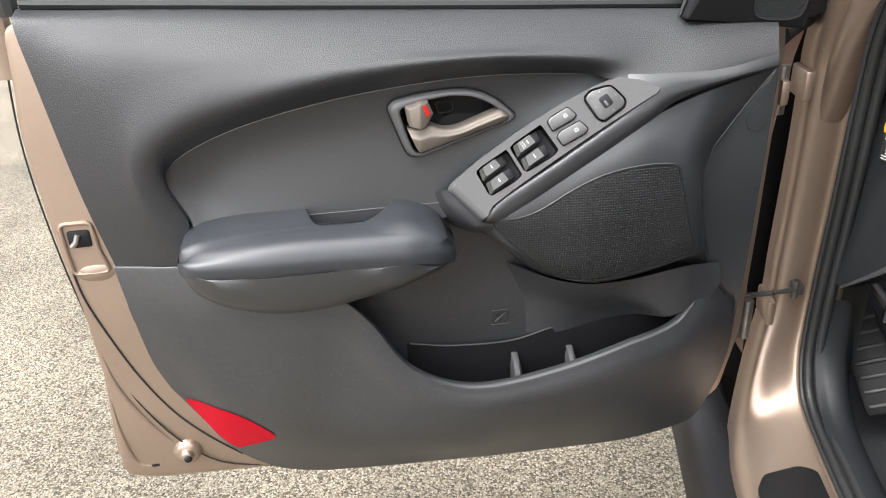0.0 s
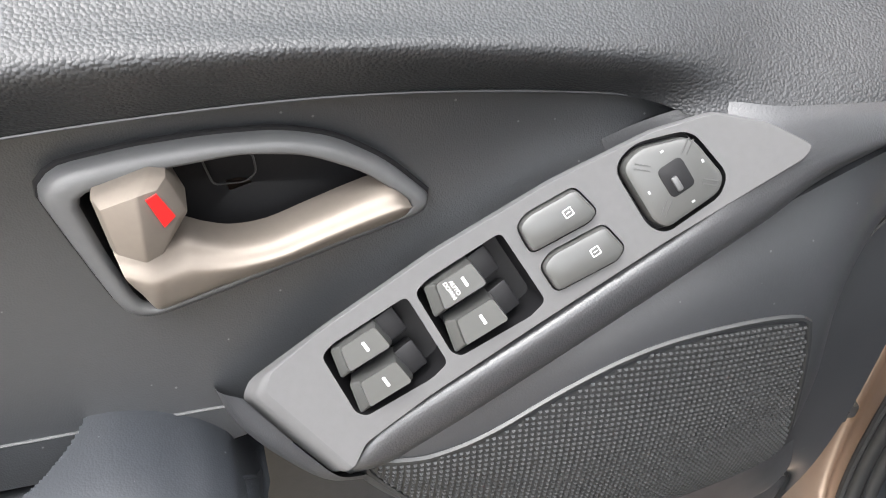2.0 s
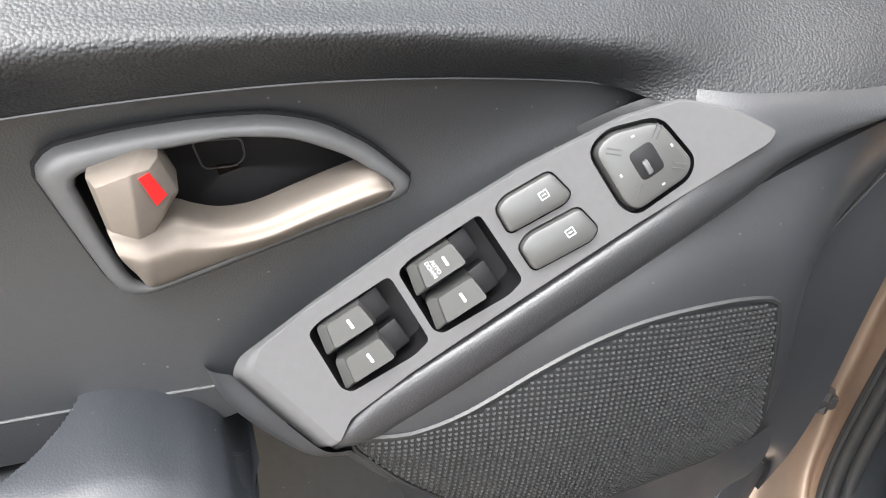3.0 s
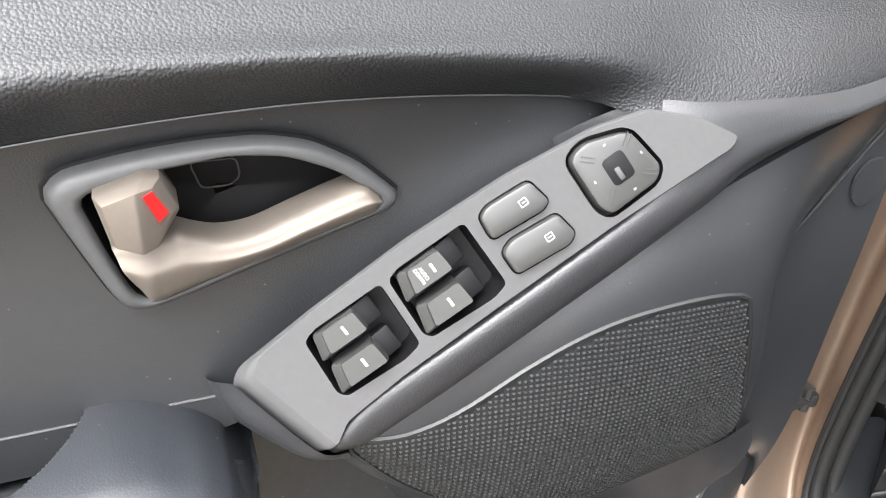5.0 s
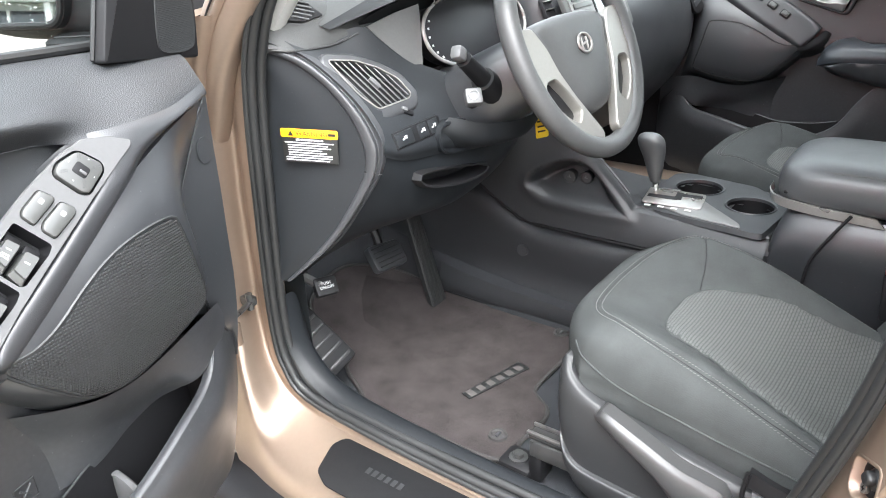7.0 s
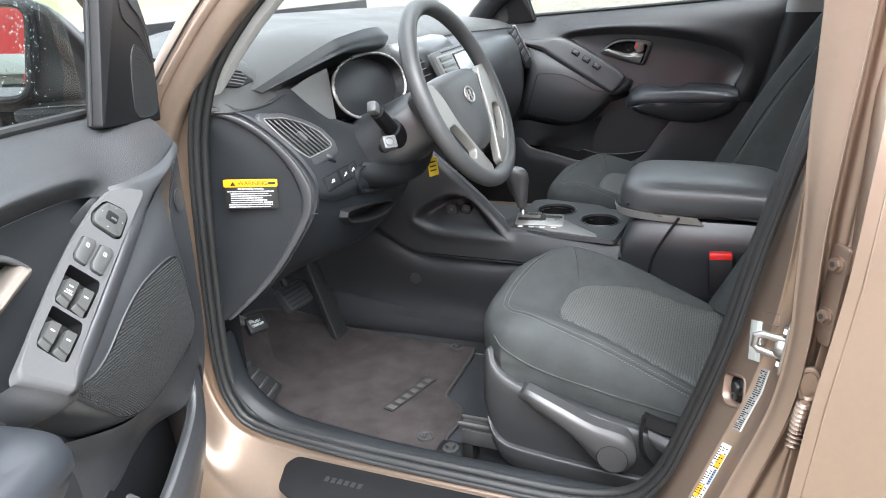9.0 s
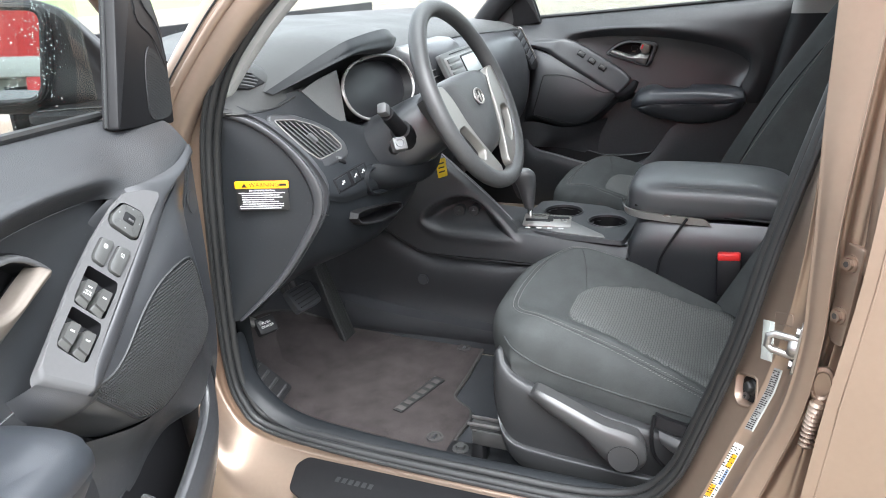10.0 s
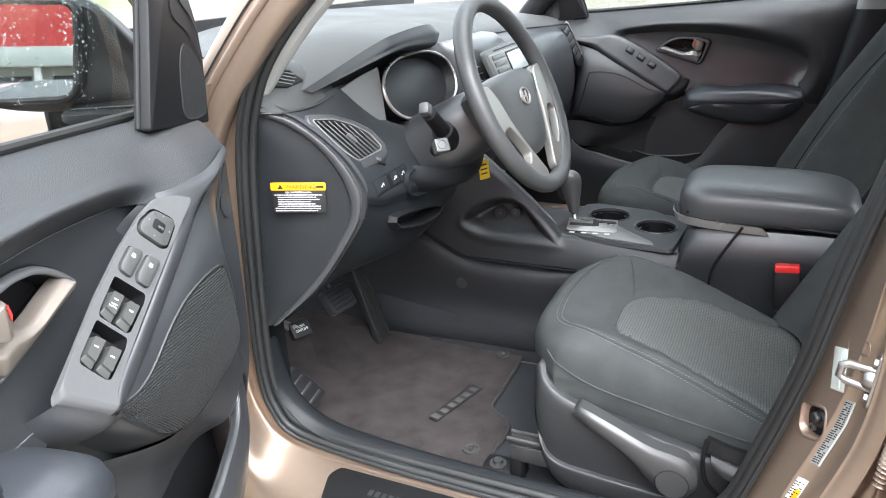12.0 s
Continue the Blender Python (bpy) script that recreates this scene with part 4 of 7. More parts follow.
    # window, its frame and the sail panel with a tweeter
    put("window_pane", plate([(.93, 1.12), (.91, 1.45), (.75, 1.50), (.45, 1.49), (.18, 1.42), (.060, 1.35), (.050, 1.10)], fm @ pose(0, 0, -.036), 0.004, 0.001), GLASS).visible_shadow = False
    put("window_frame", tube(curve([P(.945, 1.10, -.04), P(.94, 1.30, -.045), P(.925, 1.46, -.055), P(.85, 1.53, -.065), P(.6, 1.54, -.07), P(.40, 1.53, -.065), P(.20, 1.45, -.055), P(.06, 1.36, -.05), P(-.05, 1.26, -.04), P(-.075, 1.19, -.03)], 60), 0.022, 10, squash=0.8), PAINT)
    put("frame_seal", tube(curve([P(.918, 1.17, -.03), P(.915, 1.30, -.032), P(.90, 1.44, -.04), P(.83, 1.50, -.05), P(.6, 1.51, -.055), P(.41, 1.505, -.05), P(.22, 1.43, -.04), P(.085, 1.34, -.035)], 60), 0.011, 8), RUBBER)
    sail = plate(cornered([(.122, 1.118), (.089, 1.210), (.050, 1.325), (.030, 1.345), (.000, 1.325), (-.040, 1.265), (-.053, 1.228), (-.054, 1.187), (-.051, 1.148), (-.043, 1.096), (.02, 1.106)], 0.006), fm @ pose(0, 0, .004), .021, .004)
    sailp = put("sail_panel", sail, BLACK, lab="black sail panel with a tweeter grille")
    tw = curve([P(u, v, .0252) for u, v in ((.004, 1.207), (-.010, 1.206), (-.028, 1.192), (-.041, 1.173), (-.043, 1.149), (-.036, 1.117), (-.022, 1.110), (-.001, 1.110), (.022, 1.114), (.031, 1.124), (.026, 1.160), (.017, 1.190))], 60, True)
    mid = sum(tw, Vector()) / len(tw)
    tweet = put("tweeter_grille", web([tw, [p + Vector(way) * .0016 for p in tw], [Vector(way) * .0010 + p.lerp(mid, .05) for p in tw], [Vector(way) * .0008 + p.lerp(mid, .9) for p in tw]], True, True), GRILLE, sailp, "fine black tweeter mesh")
    put("tweeter_gap", tube([p + Vector(way) * .0002 for p in tw], .0011, 6, closed=True, up=way), BLACK, tweet)
    flat = [(p.x, p.z) for p in (q.lerp(mid, .05) for q in tw)]
    dots = [rbox((0, 0, 0), (.0011, .0008, .0011), 0, Matrix.Translation(P(-.048 + .0019 * i + .00095 * (j % 2), 1.108 + .0019 * j, .0264))) for i in range(46) for j in range(54) if inside((-.048 + .0019 * i + .00095 * (j % 2), 1.108 + .0019 * j), flat)] if driver else []
    if dots:
        put("tweeter_studs", merge(*dots), STUD, tweet, kind="stuff", smooth=False)
    # stepped mouldings along the sloping edge and the glass channel at the other
    for path in (((.030, 1.300), (.020, 1.263), (.020, 1.250), (.010, 1.239), (-.014, 1.224), (-.029, 1.204), (-.041, 1.180)), ((.010, 1.290), (-.009, 1.262), (-.030, 1.243), (-.043, 1.218), (-.048, 1.187))):
        put("sail_step", tube(curve([P(u, v, .0245) for u, v in path], 40), .0022, 8), BLACK, sailp)
        put("step_edge", tube(curve([P(u + .0025, v + .001, .0250) for u, v in path], 40), .0008, 6), SOFT, sailp)
    put("glass_channel", tube([P(.123, 1.122, .010), P(.090, 1.213, .010), P(.050, 1.328, .010)], .0022, 6), RUBBER, sailp)
    return door, fm


front_door, DOOR_FM = build_door("driver_door", "open bronze car door with black trim, seen from inside", (0.40, 0.649, 0), 197.5, 1, True)
passenger_door, _ = build_door("passenger_door", "closed passenger door with black trim and red lock tab", (2.06, 0.60, 0), -90, -1, False)

# ---------------------------------------------------------------- car body
body = thing("car_body", "bronze car body shell round the open front doorway", "car body")


def V(*p):
    return Vector(p)


def stack(levels, n=28, steps=4):
    """A body lofted through flat rings, each given as a height and (x, y) pairs."""
    return loft([[V(x, y, z) for x, y in ring] for z, ring in levels], n, steps)


def hinge_ring(yb, dx=0.0):
    """A level cut of the pillar's core behind its pressed face."""
    return [(.590 + dx, yb - .044), (.575 + dx, yb - .040), (.566 + dx, yb - .02), (.564 + dx, yb + .004), (.535 + dx, yb + .006), (.512 + dx, yb + .012), (.505 + dx, yb + .03), (.507 + dx, yb + .07),
            (.53 + dx, yb + .11), (.585 + dx, yb + .11), (.592 + dx, yb + .03)]


part("hinge_pillar", stack([(.50, hinge_ring(.715)), (.60, hinge_ring(.752)), (.70, hinge_ring(.760, .003)), (.80, hinge_ring(.762, .004)), (.90, hinge_ring(.756, .004)), (1.0, hinge_ring(.744, .002)),
                            (1.06, hinge_ring(.730, -.002)), (1.12, hinge_ring(.702, -.004))], 48, 4), PAINT, body, "bronze painted hinge pillar")


def face_row(z, yb, dx=0.0):
    return [V(.556 + dx, yb - .046, z), V(.552 + dx, yb - .022, z), V(.556 + dx, yb - .006, z), V(.549 + dx, yb, z), V(.530 + dx, yb - .004, z), V(.508 + dx, yb - .002, z), V(.497 + dx, yb + .012, z), V(.497 + dx, yb + .06, z)]


def sill_row(y):
    return [V(.558, y, .462), V(.556, y, .453), V(.552, y, .449), V(.546, y, .4495), V(.505, y, .442), V(.464, y, .426), V(.440, y, .395), V(.436, y, .330)]


# pressed face that runs down the pillar and turns into the sill
face_rows = [face_row(1.14, .682, -.004), face_row(1.06, .725, -.002), face_row(1.0, .740, .002), face_row(.90, .752, .006), face_row(.80, .758, .006), face_row(.70, .756, .003), face_row(.62, .751),
             [V(.553, .696, .556), V(.547, .716, .550), V(.549, .727, .546), V(.541, .731, .544), V(.520, .726, .538), V(.490, .722, .530), V(.478, .735, .518), V(.476, .79, .49)],
             [V(.555, .664, .506), V(.549, .678, .494), V(.548, .687, .488), V(.541, .691, .485), V(.513, .686, .472), V(.477, .683, .455), V(.460, .692, .428), V(.455, .74, .37)],
             [V(.557, .606, .476), V(.552, .612, .466), V(.550, .617, .460), V(.543, .620, .458), V(.510, .618, .448), V(.468, .618, .427), V(.444, .622, .396), V(.438, .64, .335)],
             sill_row(.50), sill_row(.2), sill_row(-.2), sill_row(-.8), sill_row(-1.3)]
part("doorway_face", skin(face_rows, 42, 150), PAINT, body, "bronze pressed doorway face")
# black sheet added behind the door gap to give it its dark shade
part("gap_backing", rbox((.49, .925, .70), (.16, .01, .90), .002), BLACK, body)


def slant(c, a, b, ex):
    """A ring of four-sided section round a sloping post."""
    return [c + a * u + b * v for u, v in ((-1, -.6), (-1, .2), (-.6, 1), (.4, 1), (1, .5), (1, -.5), (.5, -1), (-.5, -1))]


apath = [(.562, .74, .96), (.560, .685, 1.08), (.564, .615, 1.17), (.578, .52, 1.27), (.625, .38, 1.385), (.675, .18, 1.47), (.70, -.05, 1.50)]
part("a_pillar", loft([slant(V(c[0] - .014, c[1] + .036, c[2] + .012), V(.030, .012, 0), V(0, .028, .028), 0) for c in apath], 28, 4), PAINT, body, "bronze windscreen pillar")
part("a_pillar_trim", loft([slant(V(c[0] + .04, c[1] + .024, c[2] + .008), V(.022, .008, 0), V(0, .026, .026), 0) for c in apath[1:]], 20, 3), pbr("pillar_lining", (.32, .32, .31), .8, var=.05), body, "pale grey pillar lining")
gut = curve([V(c[0] - .046, c[1] + .030, c[2] + .012) for c in apath], 40)
part("pillar_gutter", tube(gut, .007, 10), PAINT, body)
for off, r_ in (((.030, -.010, -.006), .0022), ((.002, .014, .010), .0016)):
    part("pillar_crease", tube([p + V(*off) for p in gut], r_, 6), RUBBER, body)
part("gutter_line", tube([p + V(.010, -.006, -.002) for p in gut], .0035, 8), RUBBER, body)
# sill, scuff plate and cladding
sill = [(.64, .40), (.62, .445), (.585, .455), (.555, .447), (.50, .440), (.462, .425), (.440, .395), (.436, .345), (.46, .29), (.64, .29)]
part("sill", loft([[V(x, y, z) for x, z in [(max(x, .446), z - .012) for x, z in sill]] for y in (.52, .2, -.2, -.8, -1.3)], 44, 4), PAINT, body, "bronze painted sill")
plate_m = basis((.508, .21, .446), (0, 1, 0), (-.12, 0, 1))
scuff = part("scuff_plate", plate(cornered([(-1.0, -.034), (.338, -.034), (.350, -.010), (.332, .046), (.30, .062), (-1.0, .062)], .010), plate_m, .004, .002), BLACK, body, "black scuff plate on the sill")
part("scuff_marks", bars([(.19 + k * .013, .004, .008, .012) for k in range(6)], plate_m @ pose(0, 0, .004)), GRILLE, scuff)
clad = [(.475, .36), (.425, .365), (.395, .345), (.385, .29), (.40, .22), (.48, .20)]
part("rocker_cladding", loft([[V(x, y, z) for x, z in clad] for y in (1.0, .8, .4, 0, -.6, -1.3)], 30, 3), BLACK, body, "black plastic rocker cladding")
# doorway seal: a soft bulb and a flat lip
seal = [(.610, .315, 1.40), (.572, .49, 1.30), (.550, .598, 1.19), (.547, .650, 1.10), (.552, .678, 1.0), (.557, .697, .85), (.556, .705, .70), (.555, .704, .60), (.554, .688, .54), (.556, .64, .492), (.559, .46, .472),
        (.560, .2, .468), (.560, .04, .470), (.558, -.050, .495), (.552, -.098, .555), (.547, -.124, .63), (.542, -.168, .79), (.542, -.198, .94), (.544, -.232, 1.085), (.550, -.258, 1.19), (.58, -.30, 1.38), (.635, -.30, 1.46), (.66, .0, 1.48), (.64, .18, 1.45)]
sp = [Vector(p) for p in seal]
fine = [crv(sp, k * .25, True) for k in range(len(seal) * 4)]
frad = [.0080 if (2 * 4 <= k <= 12 * 4) else .0085 for k in range(len(seal) * 4)]
part("door_seal", tube(fine, frad, 12, closed=True, up=(1, 0, 0)), RUBBER, body, "black rubber doorway seal")
inner = [p + Vector((.013, 0, 0)) + (Vector((0, .25, .9)) - Vector((0, p.y, p.z))).normalized() * .007 for p in fine]
outer_ = [p + Vector((-.010, 0, 0)) - (Vector((0, .25, .9)) - Vector((0, p.y, p.z))).normalized() * .003 for p in fine]
part("seal_bead", tube(outer_, .0042, 8, closed=True, up=(1, 0, 0)), RUBBER, body)
part("seal_lip", tube(inner, [r * .95 for r in frad], 10, closed=True, up=(1, 0, 0)), RUBBER, body)
part("sill_trim", skin([[V(.560, y, z0 - .010), V(.578, y, z0 + .003), V(.604, y, z0 - .001), V(.616, y, z0 - .05), V(.625, y, z0 - .11)] for y, z0 in ((.705, .66), (.690, .585), (.655, .535), (.60, .503), (.50, .488), (.3, .478), (0, .478), (-.5, .478))], 20, 20), KNEE, body, "dark plastic sill trim")

# B-pillar: face beside the seal, a stepped edge, an outer flange and the recess in which the rear hinges sit
LEVELS = ((1.30, -.300, -.222, -.270, -.302), (1.20, -.276, -.224, -.265, -.298), (1.10, -.248, -.226, -.259, -.293), (1.00, -.224, -.231, -.254, -.288), (.92, -.207, -.233, -.254, -.281), (.85, -.193, -.234, -.254, -.273),
          (.756, -.171, -.223, -.244, -.264), (.65, -.143, -.192, -.216, -.257), (.55, -.112, -.160, -.187, -.251), (.46, -.078, -.128, -.158, -.246))


FOLDS = ((1.30, .75), (1.0, .74), (.92, .70), (.85, .61), (.756, .57), (.65, .52), (.55, .50), (.46, .50))


def level(z, table, k):
    """Column k of a table sorted by falling height, at the height z."""
    for hi, lo in zip(table, table[1:]):
        if lo[0] <= z <= hi[0]:
            return lo[k] + (hi[k] - lo[k]) * (z - lo[0]) / (hi[0] - lo[0])
    return table[-1][k]


def face_at(z, f, lift=0.0):
    """A point of the pillar's face: f runs from the seal to the ridge, with a channel pressed in beyond the fold."""
    a, b, fold = level(z, LEVELS, 1), level(z, LEVELS, 2), level(z, FOLDS, 1)
    deep = .0125 * math.sin(math.pi * min(1.0, max(0.0, (f - fold) / (1 - fold)))) ** .8 - lift
    return V(.556 - .0845 * f + .5 * deep, a + (b - a) * f - .866 * deep, z)


def pillar_row(z, a, b, c, d):
    fold = level(z, FOLDS, 1)
    span = [face_at(z, f) for f in (.0, fold * .5, fold - .06, fold, fold + (1 - fold) * .12, fold + (1 - fold) * .35, fold + (1 - fold) * .65, fold + (1 - fold) * .9, 1.0)]
    return [V(.590, a + .006, z)] + span + [V(.4690, b - .004, z), V(.4632, (b + c) / 2 + .001, z), V(.4575, c + .002, z), V(.4565, c - .002, z), V(.466, c - .0045, z), V(.482, c - .007, z), V(.483, c - .013, z),
                                            V(.472, c - .016, z), V(.468, (c + d) / 2 - .008, z), V(.462, d + .002, z), V(.475, d - .04, z)]


pillar = skin([pillar_row(*v) for v in LEVELS], 130, 280)
pillar.normal_update()
ptree = BVHTree.FromBMesh(pillar)


def on_b(x, y, z, turn=0.0):
    """A frame on the pillar's surface near a point, its z axis outward."""
    p, n, _, _ = ptree.find_nearest(V(x, y, z))
    n = n if n.dot(Vector((-1, .3, 0))) > 0 else -n
    return basis(p, n.cross(Vector((0, 0, 1))), n) @ pose(0, 0, 0, 0, 0, turn)


dm = on_b(.530, -.183, .738, 20)
pocket = cornered([(-.021, -.017), (.019, -.019), (.021, .012), (.013, .021), (-.013, .020), (-.021, .012)], .006, 4)
back_m = dm.inverted()
gone = [f for f in pillar.faces if abs((back_m @ f.calc_center_median()).z) < .02 and inside((back_m @ f.calc_center_median()).xy, shrink([Vector(p) for p in pocket], -.0015))]
bmesh.ops.delete(pillar, geom=gone, context="FACES")
part("b_pillar", pillar, PAINT, body, "bronze painted centre pillar")
part("pillar_core", stack([(z, [(.62, a - .02), (.58, a - .02), (.545, b - .03), (.51, b - .045), (.51, d - .03), (.62, d - .03)]) for z, a, b, c, d in LEVELS[::-1]], 24, 2), PAINT, body)
# door switch in its pressed pocket
p0 = [Vector(p) for p in pocket]
rings = [(shrink(p0, -.0050), -.0006), (shrink(p0, -.0035), .0012), (shrink(p0, -.0012), .0014), (p0, .0002), (shrink(p0, .0012), -.010), (shrink(p0, .004), -.0125), (shrink(p0, .015), -.0127)]
stop = part("switch_pocket", web([[dm @ V(p.x, p.y, h) for p in r] for r, h in rings], True), PAINT, body, "pressed pocket for the door switch", angle=50)
part("door_switch", loft([[dm @ V(r * math.cos(a) - .005, -.004 + r * math.sin(a), h) for a in (0, 1.57, 3.14, 4.71)] for r, h in ((.012, -.012), (.0115, -.006), (.0085, -.004), (.0078, .001), (.0060, .0035), (.002, .004))], 24, 2), RUBBER, stop, "black rubber door switch")
part("switch_plate", plate(ring2([(-.017, -.014), (.015, -.015), (.016, .010), (.004, .017), (-.016, .014)], 32), dm, -.009, .001, -.014), BLACK, stop)
screw = part("switch_screw", tube([dm @ V(.007, .010, -.010), dm @ V(.007, .010, -.005)], .0052, 14), STEEL, stop, "cross-head screw")
part("screw_slot", merge(rbox((.007, .010, -.0049), (.006, .0011, .0006), 0, dm), rbox((.007, .010, -.0049), (.0011, .006, .0006), 0, dm)), BLACK, screw)
em = on_b(.512, -.215, .858, 20)
part("pressed_mark", tube([em @ V(*p, 0) for p in cornered([(-.022, -.007), (.018, -.007), (.018, .008), (-.022, .008)], .004)], .0006, 6, closed=True, up=tuple(em.to_3x3() @ V(0, 0, 1))), PAINT, body)
# striker
sm_ = on_b(.484, -.232, .832) @ pose(0, 0, .001)
striker = part("door_striker", plate(ring2([(-.009, -.032), (.009, -.032), (.011, 0), (.009, .032), (-.009, .032), (-.011, 0)], 24), sm_, .004, .001), STEEL, body, "steel door striker")
part("striker_loop", tube([sm_ @ V(*p) for p in ((0, .012, .002), (.004, .011, .030), (.005, .007, .037), (.005, -.007, .037), (.004, -.011, .030), (0, -.012, .002))], .0048, 10, up=(1, 0, 0)), STEEL, striker)
for k in (-.023, .023):
    part("striker_bolt", tube([sm_ @ V(0, k, 0), sm_ @ V(0, k, .008)], .0062, 6), STEEL, striker)
part("striker_boss", loft([[sm_ @ V(r * math.cos(a), r * 1.3 * math.sin(a), h) for a in (0, 1.57, 3.14, 4.71)] for r, h in ((.011, .003), (.010, .010), (.007, .014))], 20, 2), STEEL, striker)


def strip(z0, z1, f0, f1, lift, n=8):
    """A thin sheet that follows the pillar's channel between two heights."""
    across = lambda z, h: [face_at(z, level(z, FOLDS, 1) + (1 - level(z, FOLDS, 1)) * (f0 + (f1 - f0) * k / 4), h) for k in range(5)]
    zs = [z0 + (z1 - z0) * k / n for k in range(n + 1)]
    rows = []
    for z in zs:
        top, low = across(z, lift + .0004), across(z, lift)
        rows.append(top + low[::-1])
    return web(rows, True, True)


# stickers on the pillar
tape = thing("white_tape", "strip of cloudy white tape on the centre pillar", "tape", (.533, -.197, .818))
tm_ = on_b(.525, -.2015, .818, 18)
part("tape_strip", plate([(-.012, -.026), (.012, -.026), (.012, .026), (-.012, .026)], tm_, .0012, .0003), TAPE, tape)
part("tape_crease", tube([tm_ @ V(-.004, -.024, .0012), tm_ @ V(-.002, 0, .0013), tm_ @ V(-.004, .024, .0012)], .0006, 6), TAPE, tape)
random.seed(21)
spec = thing("specification_label", "grey printed specification label on the centre pillar", "label", (.483, -.2095, .735))
sheet = part("label_sheet", strip(.690, .790, .10, .28, .0008, 20), TAGGREY, spec)
part("label_edge", strip(.690, .790, .28, .32, .0008, 20), TAPE, sheet)
part("label_print", merge(*[strip(z, z + .0016, f, f + random.uniform(.035, .05), .0013, 1) for z in [.693 + .0033 * k for k in range(29)] for f in (.11, .16, .22) if random.random() < .85]), INK, sheet)
tyre = thing("tyre_label", "white, yellow and blue tyre label on the centre pillar", "label", (.500, -.175, .615))
sheet = part("label_sheet", strip(.560, .664, .06, .30, .0008, 20), MARK, tyre)
part("label_band", strip(.622, .646, .15, .28, .0014, 5), YELLOW, sheet, "yellow band")
part("label_block", strip(.566, .588, .07, .19, .0014, 5), YELLOW, sheet, "yellow block")
part("label_rule", strip(.592, .618, .21, .28, .0014, 5), pbr("label_blue", (.16, .25, .40), .4, var=.05), sheet, "pale blue panel")
part("label_print", merge(*[strip(z, z + .0014, f, f + random.uniform(.035, .06), .0019, 1) for z in [.564 + .0042 * k for k in range(23)] for f in (.07, .14, .22) if random.random() < .75]), INK, sheet)

# rear door, closed behind the pillar
rear = thing("rear_door", "closed bronze rear car door", "car door", kind="thing")
rows = []
HEM = ((.40, .455, -.240), (.50, .435, -.247), (.65, .422, -.256), (.80, .418, -.267), (.95, .421, -.283), (1.08, .430, -.291), (1.15, .445, -.296))
for z, x, y in HEM:
    rows.append([V(x + .065, y - .022, z), V(x + .022, y - .006, z), V(x + .008, y - .001, z), V(x, y - .006, z), V(x - .004, y - .02, z), V(x - .012, y - .3, z), V(x - .014, y - 1.0, z), V(x + .1, y - 1.0, z)])
part("rear_skin", skin(rows, 40, 30), PAINT, rear, "bronze painted door skin")
part("rear_window", skin([[V(.455, -.29, 1.15), V(.44, -1.2, 1.18)], [V(.60, -.33, 1.45), V(.58, -1.2, 1.46)]], 2, 2), pbr("dark_glass", (.01, .012, .012), .05, var=0), rear)
part("rear_frame", tube([(.455, -.30, .95), (.47, -.30, 1.15), (.52, -.305, 1.28), (.60, -.325, 1.46)], .018, 10), PAINT, rear)
part("door_hem", tube([V(x + .002, y + .0005, z) for z, x, y in HEM], .0016, 8), RUBBER, rear)
part("hem_fold", tube([V(x - .004, y - .010, z) for z, x, y in HEM], .0012, 6), PAINT, rear)
hm_ = on_b(.462, -.274, .920)
hg = part("door_hinge", plate(cornered([(-.013, -.060), (.013, -.060), (.014, .050), (.006, .062), (-.012, .062)], .006), hm_, .006, .002), PAINT, rear, "bronze painted rear door hinge")
for z in (-.038, .026):
    part("hinge_washer", tube([hm_ @ V(.001, z, .005), hm_ @ V(.001, z, .008)], .0105, 18), PAINT, hg)
    part("hinge_bolt", tube([hm_ @ V(.001, z, .008), hm_ @ V(.001, z, .013)], .0075, 6), PAINT, hg)
    part("bolt_dimple", tube([hm_ @ V(.001, z, .0125), hm_ @ V(.001, z, .0134)], .0035, 10), RAIL, hg)
pm_ = on_b(.462, -.262, .800)
part("rubber_plug", loft([[pm_ @ V(r * .55 * math.cos(a), r * math.sin(a), h) for a in (0, 1.05, 2.1, 3.14, 4.2, 5.24)] for r, h in ((.026, .0), (.025, .004), (.020, .005), (.017, .002), (.005, .002))], 24, 2), PAINT, rear)
boot = [V(.448 + .003 * math.sin(k * .22), -.253 - .0003 * k, .716 + k * .0034) for k in range(21)]
part("wiring_boot", tube(boot, [.0095 if k % 2 else .0055 for k in range(21)], 12), PAINT, rear, "ribbed wiring boot")

# door check strap, hinges and wiring between pillar and door
link = thing("door_check", "steel door check strap with its bracket", "door hardware", (.532, .732, .666))
part("strap", tube([(.535, .735, .668), (.50, .715, .672), (.44, .69, .676), (.40, .675, .68)], .006, 8, squash=.6), RAIL, link)
part("bracket", rbox((.530, .738, .668), (.018, .026, .018), .004), RAIL, link)
part("pin", tube([(.526, .730, .655), (.526, .730, .685)], .006, 8), RAIL, link)
for z in (.62, 1.0):
    h = part("hinge_leaf", rbox((.495, .765, z), (.014, .07, .045), .004), PAINT, body)
    part("knuckle", tube([(.452, .715, z - .035), (.452, .715, z + .035)], .009, 12), STEEL, h)
    part("arm", rbox((.452, .725 if z < .8 else .705, z), (.012, .03, .035), .003), PAINT, h)
wire = thing("door_wiring", "black wiring boot between pillar and door", "cable", (.50, .78, 1.1))
part("boot", tube(curve([V(.53, .80, 1.09), V(.50, .77, 1.10), V(.46, .73, 1.09), V(.43, .69, 1.08)], 24), [.017 if k % 2 else .012 for k in range(24)], 12), RUBBER, wire)

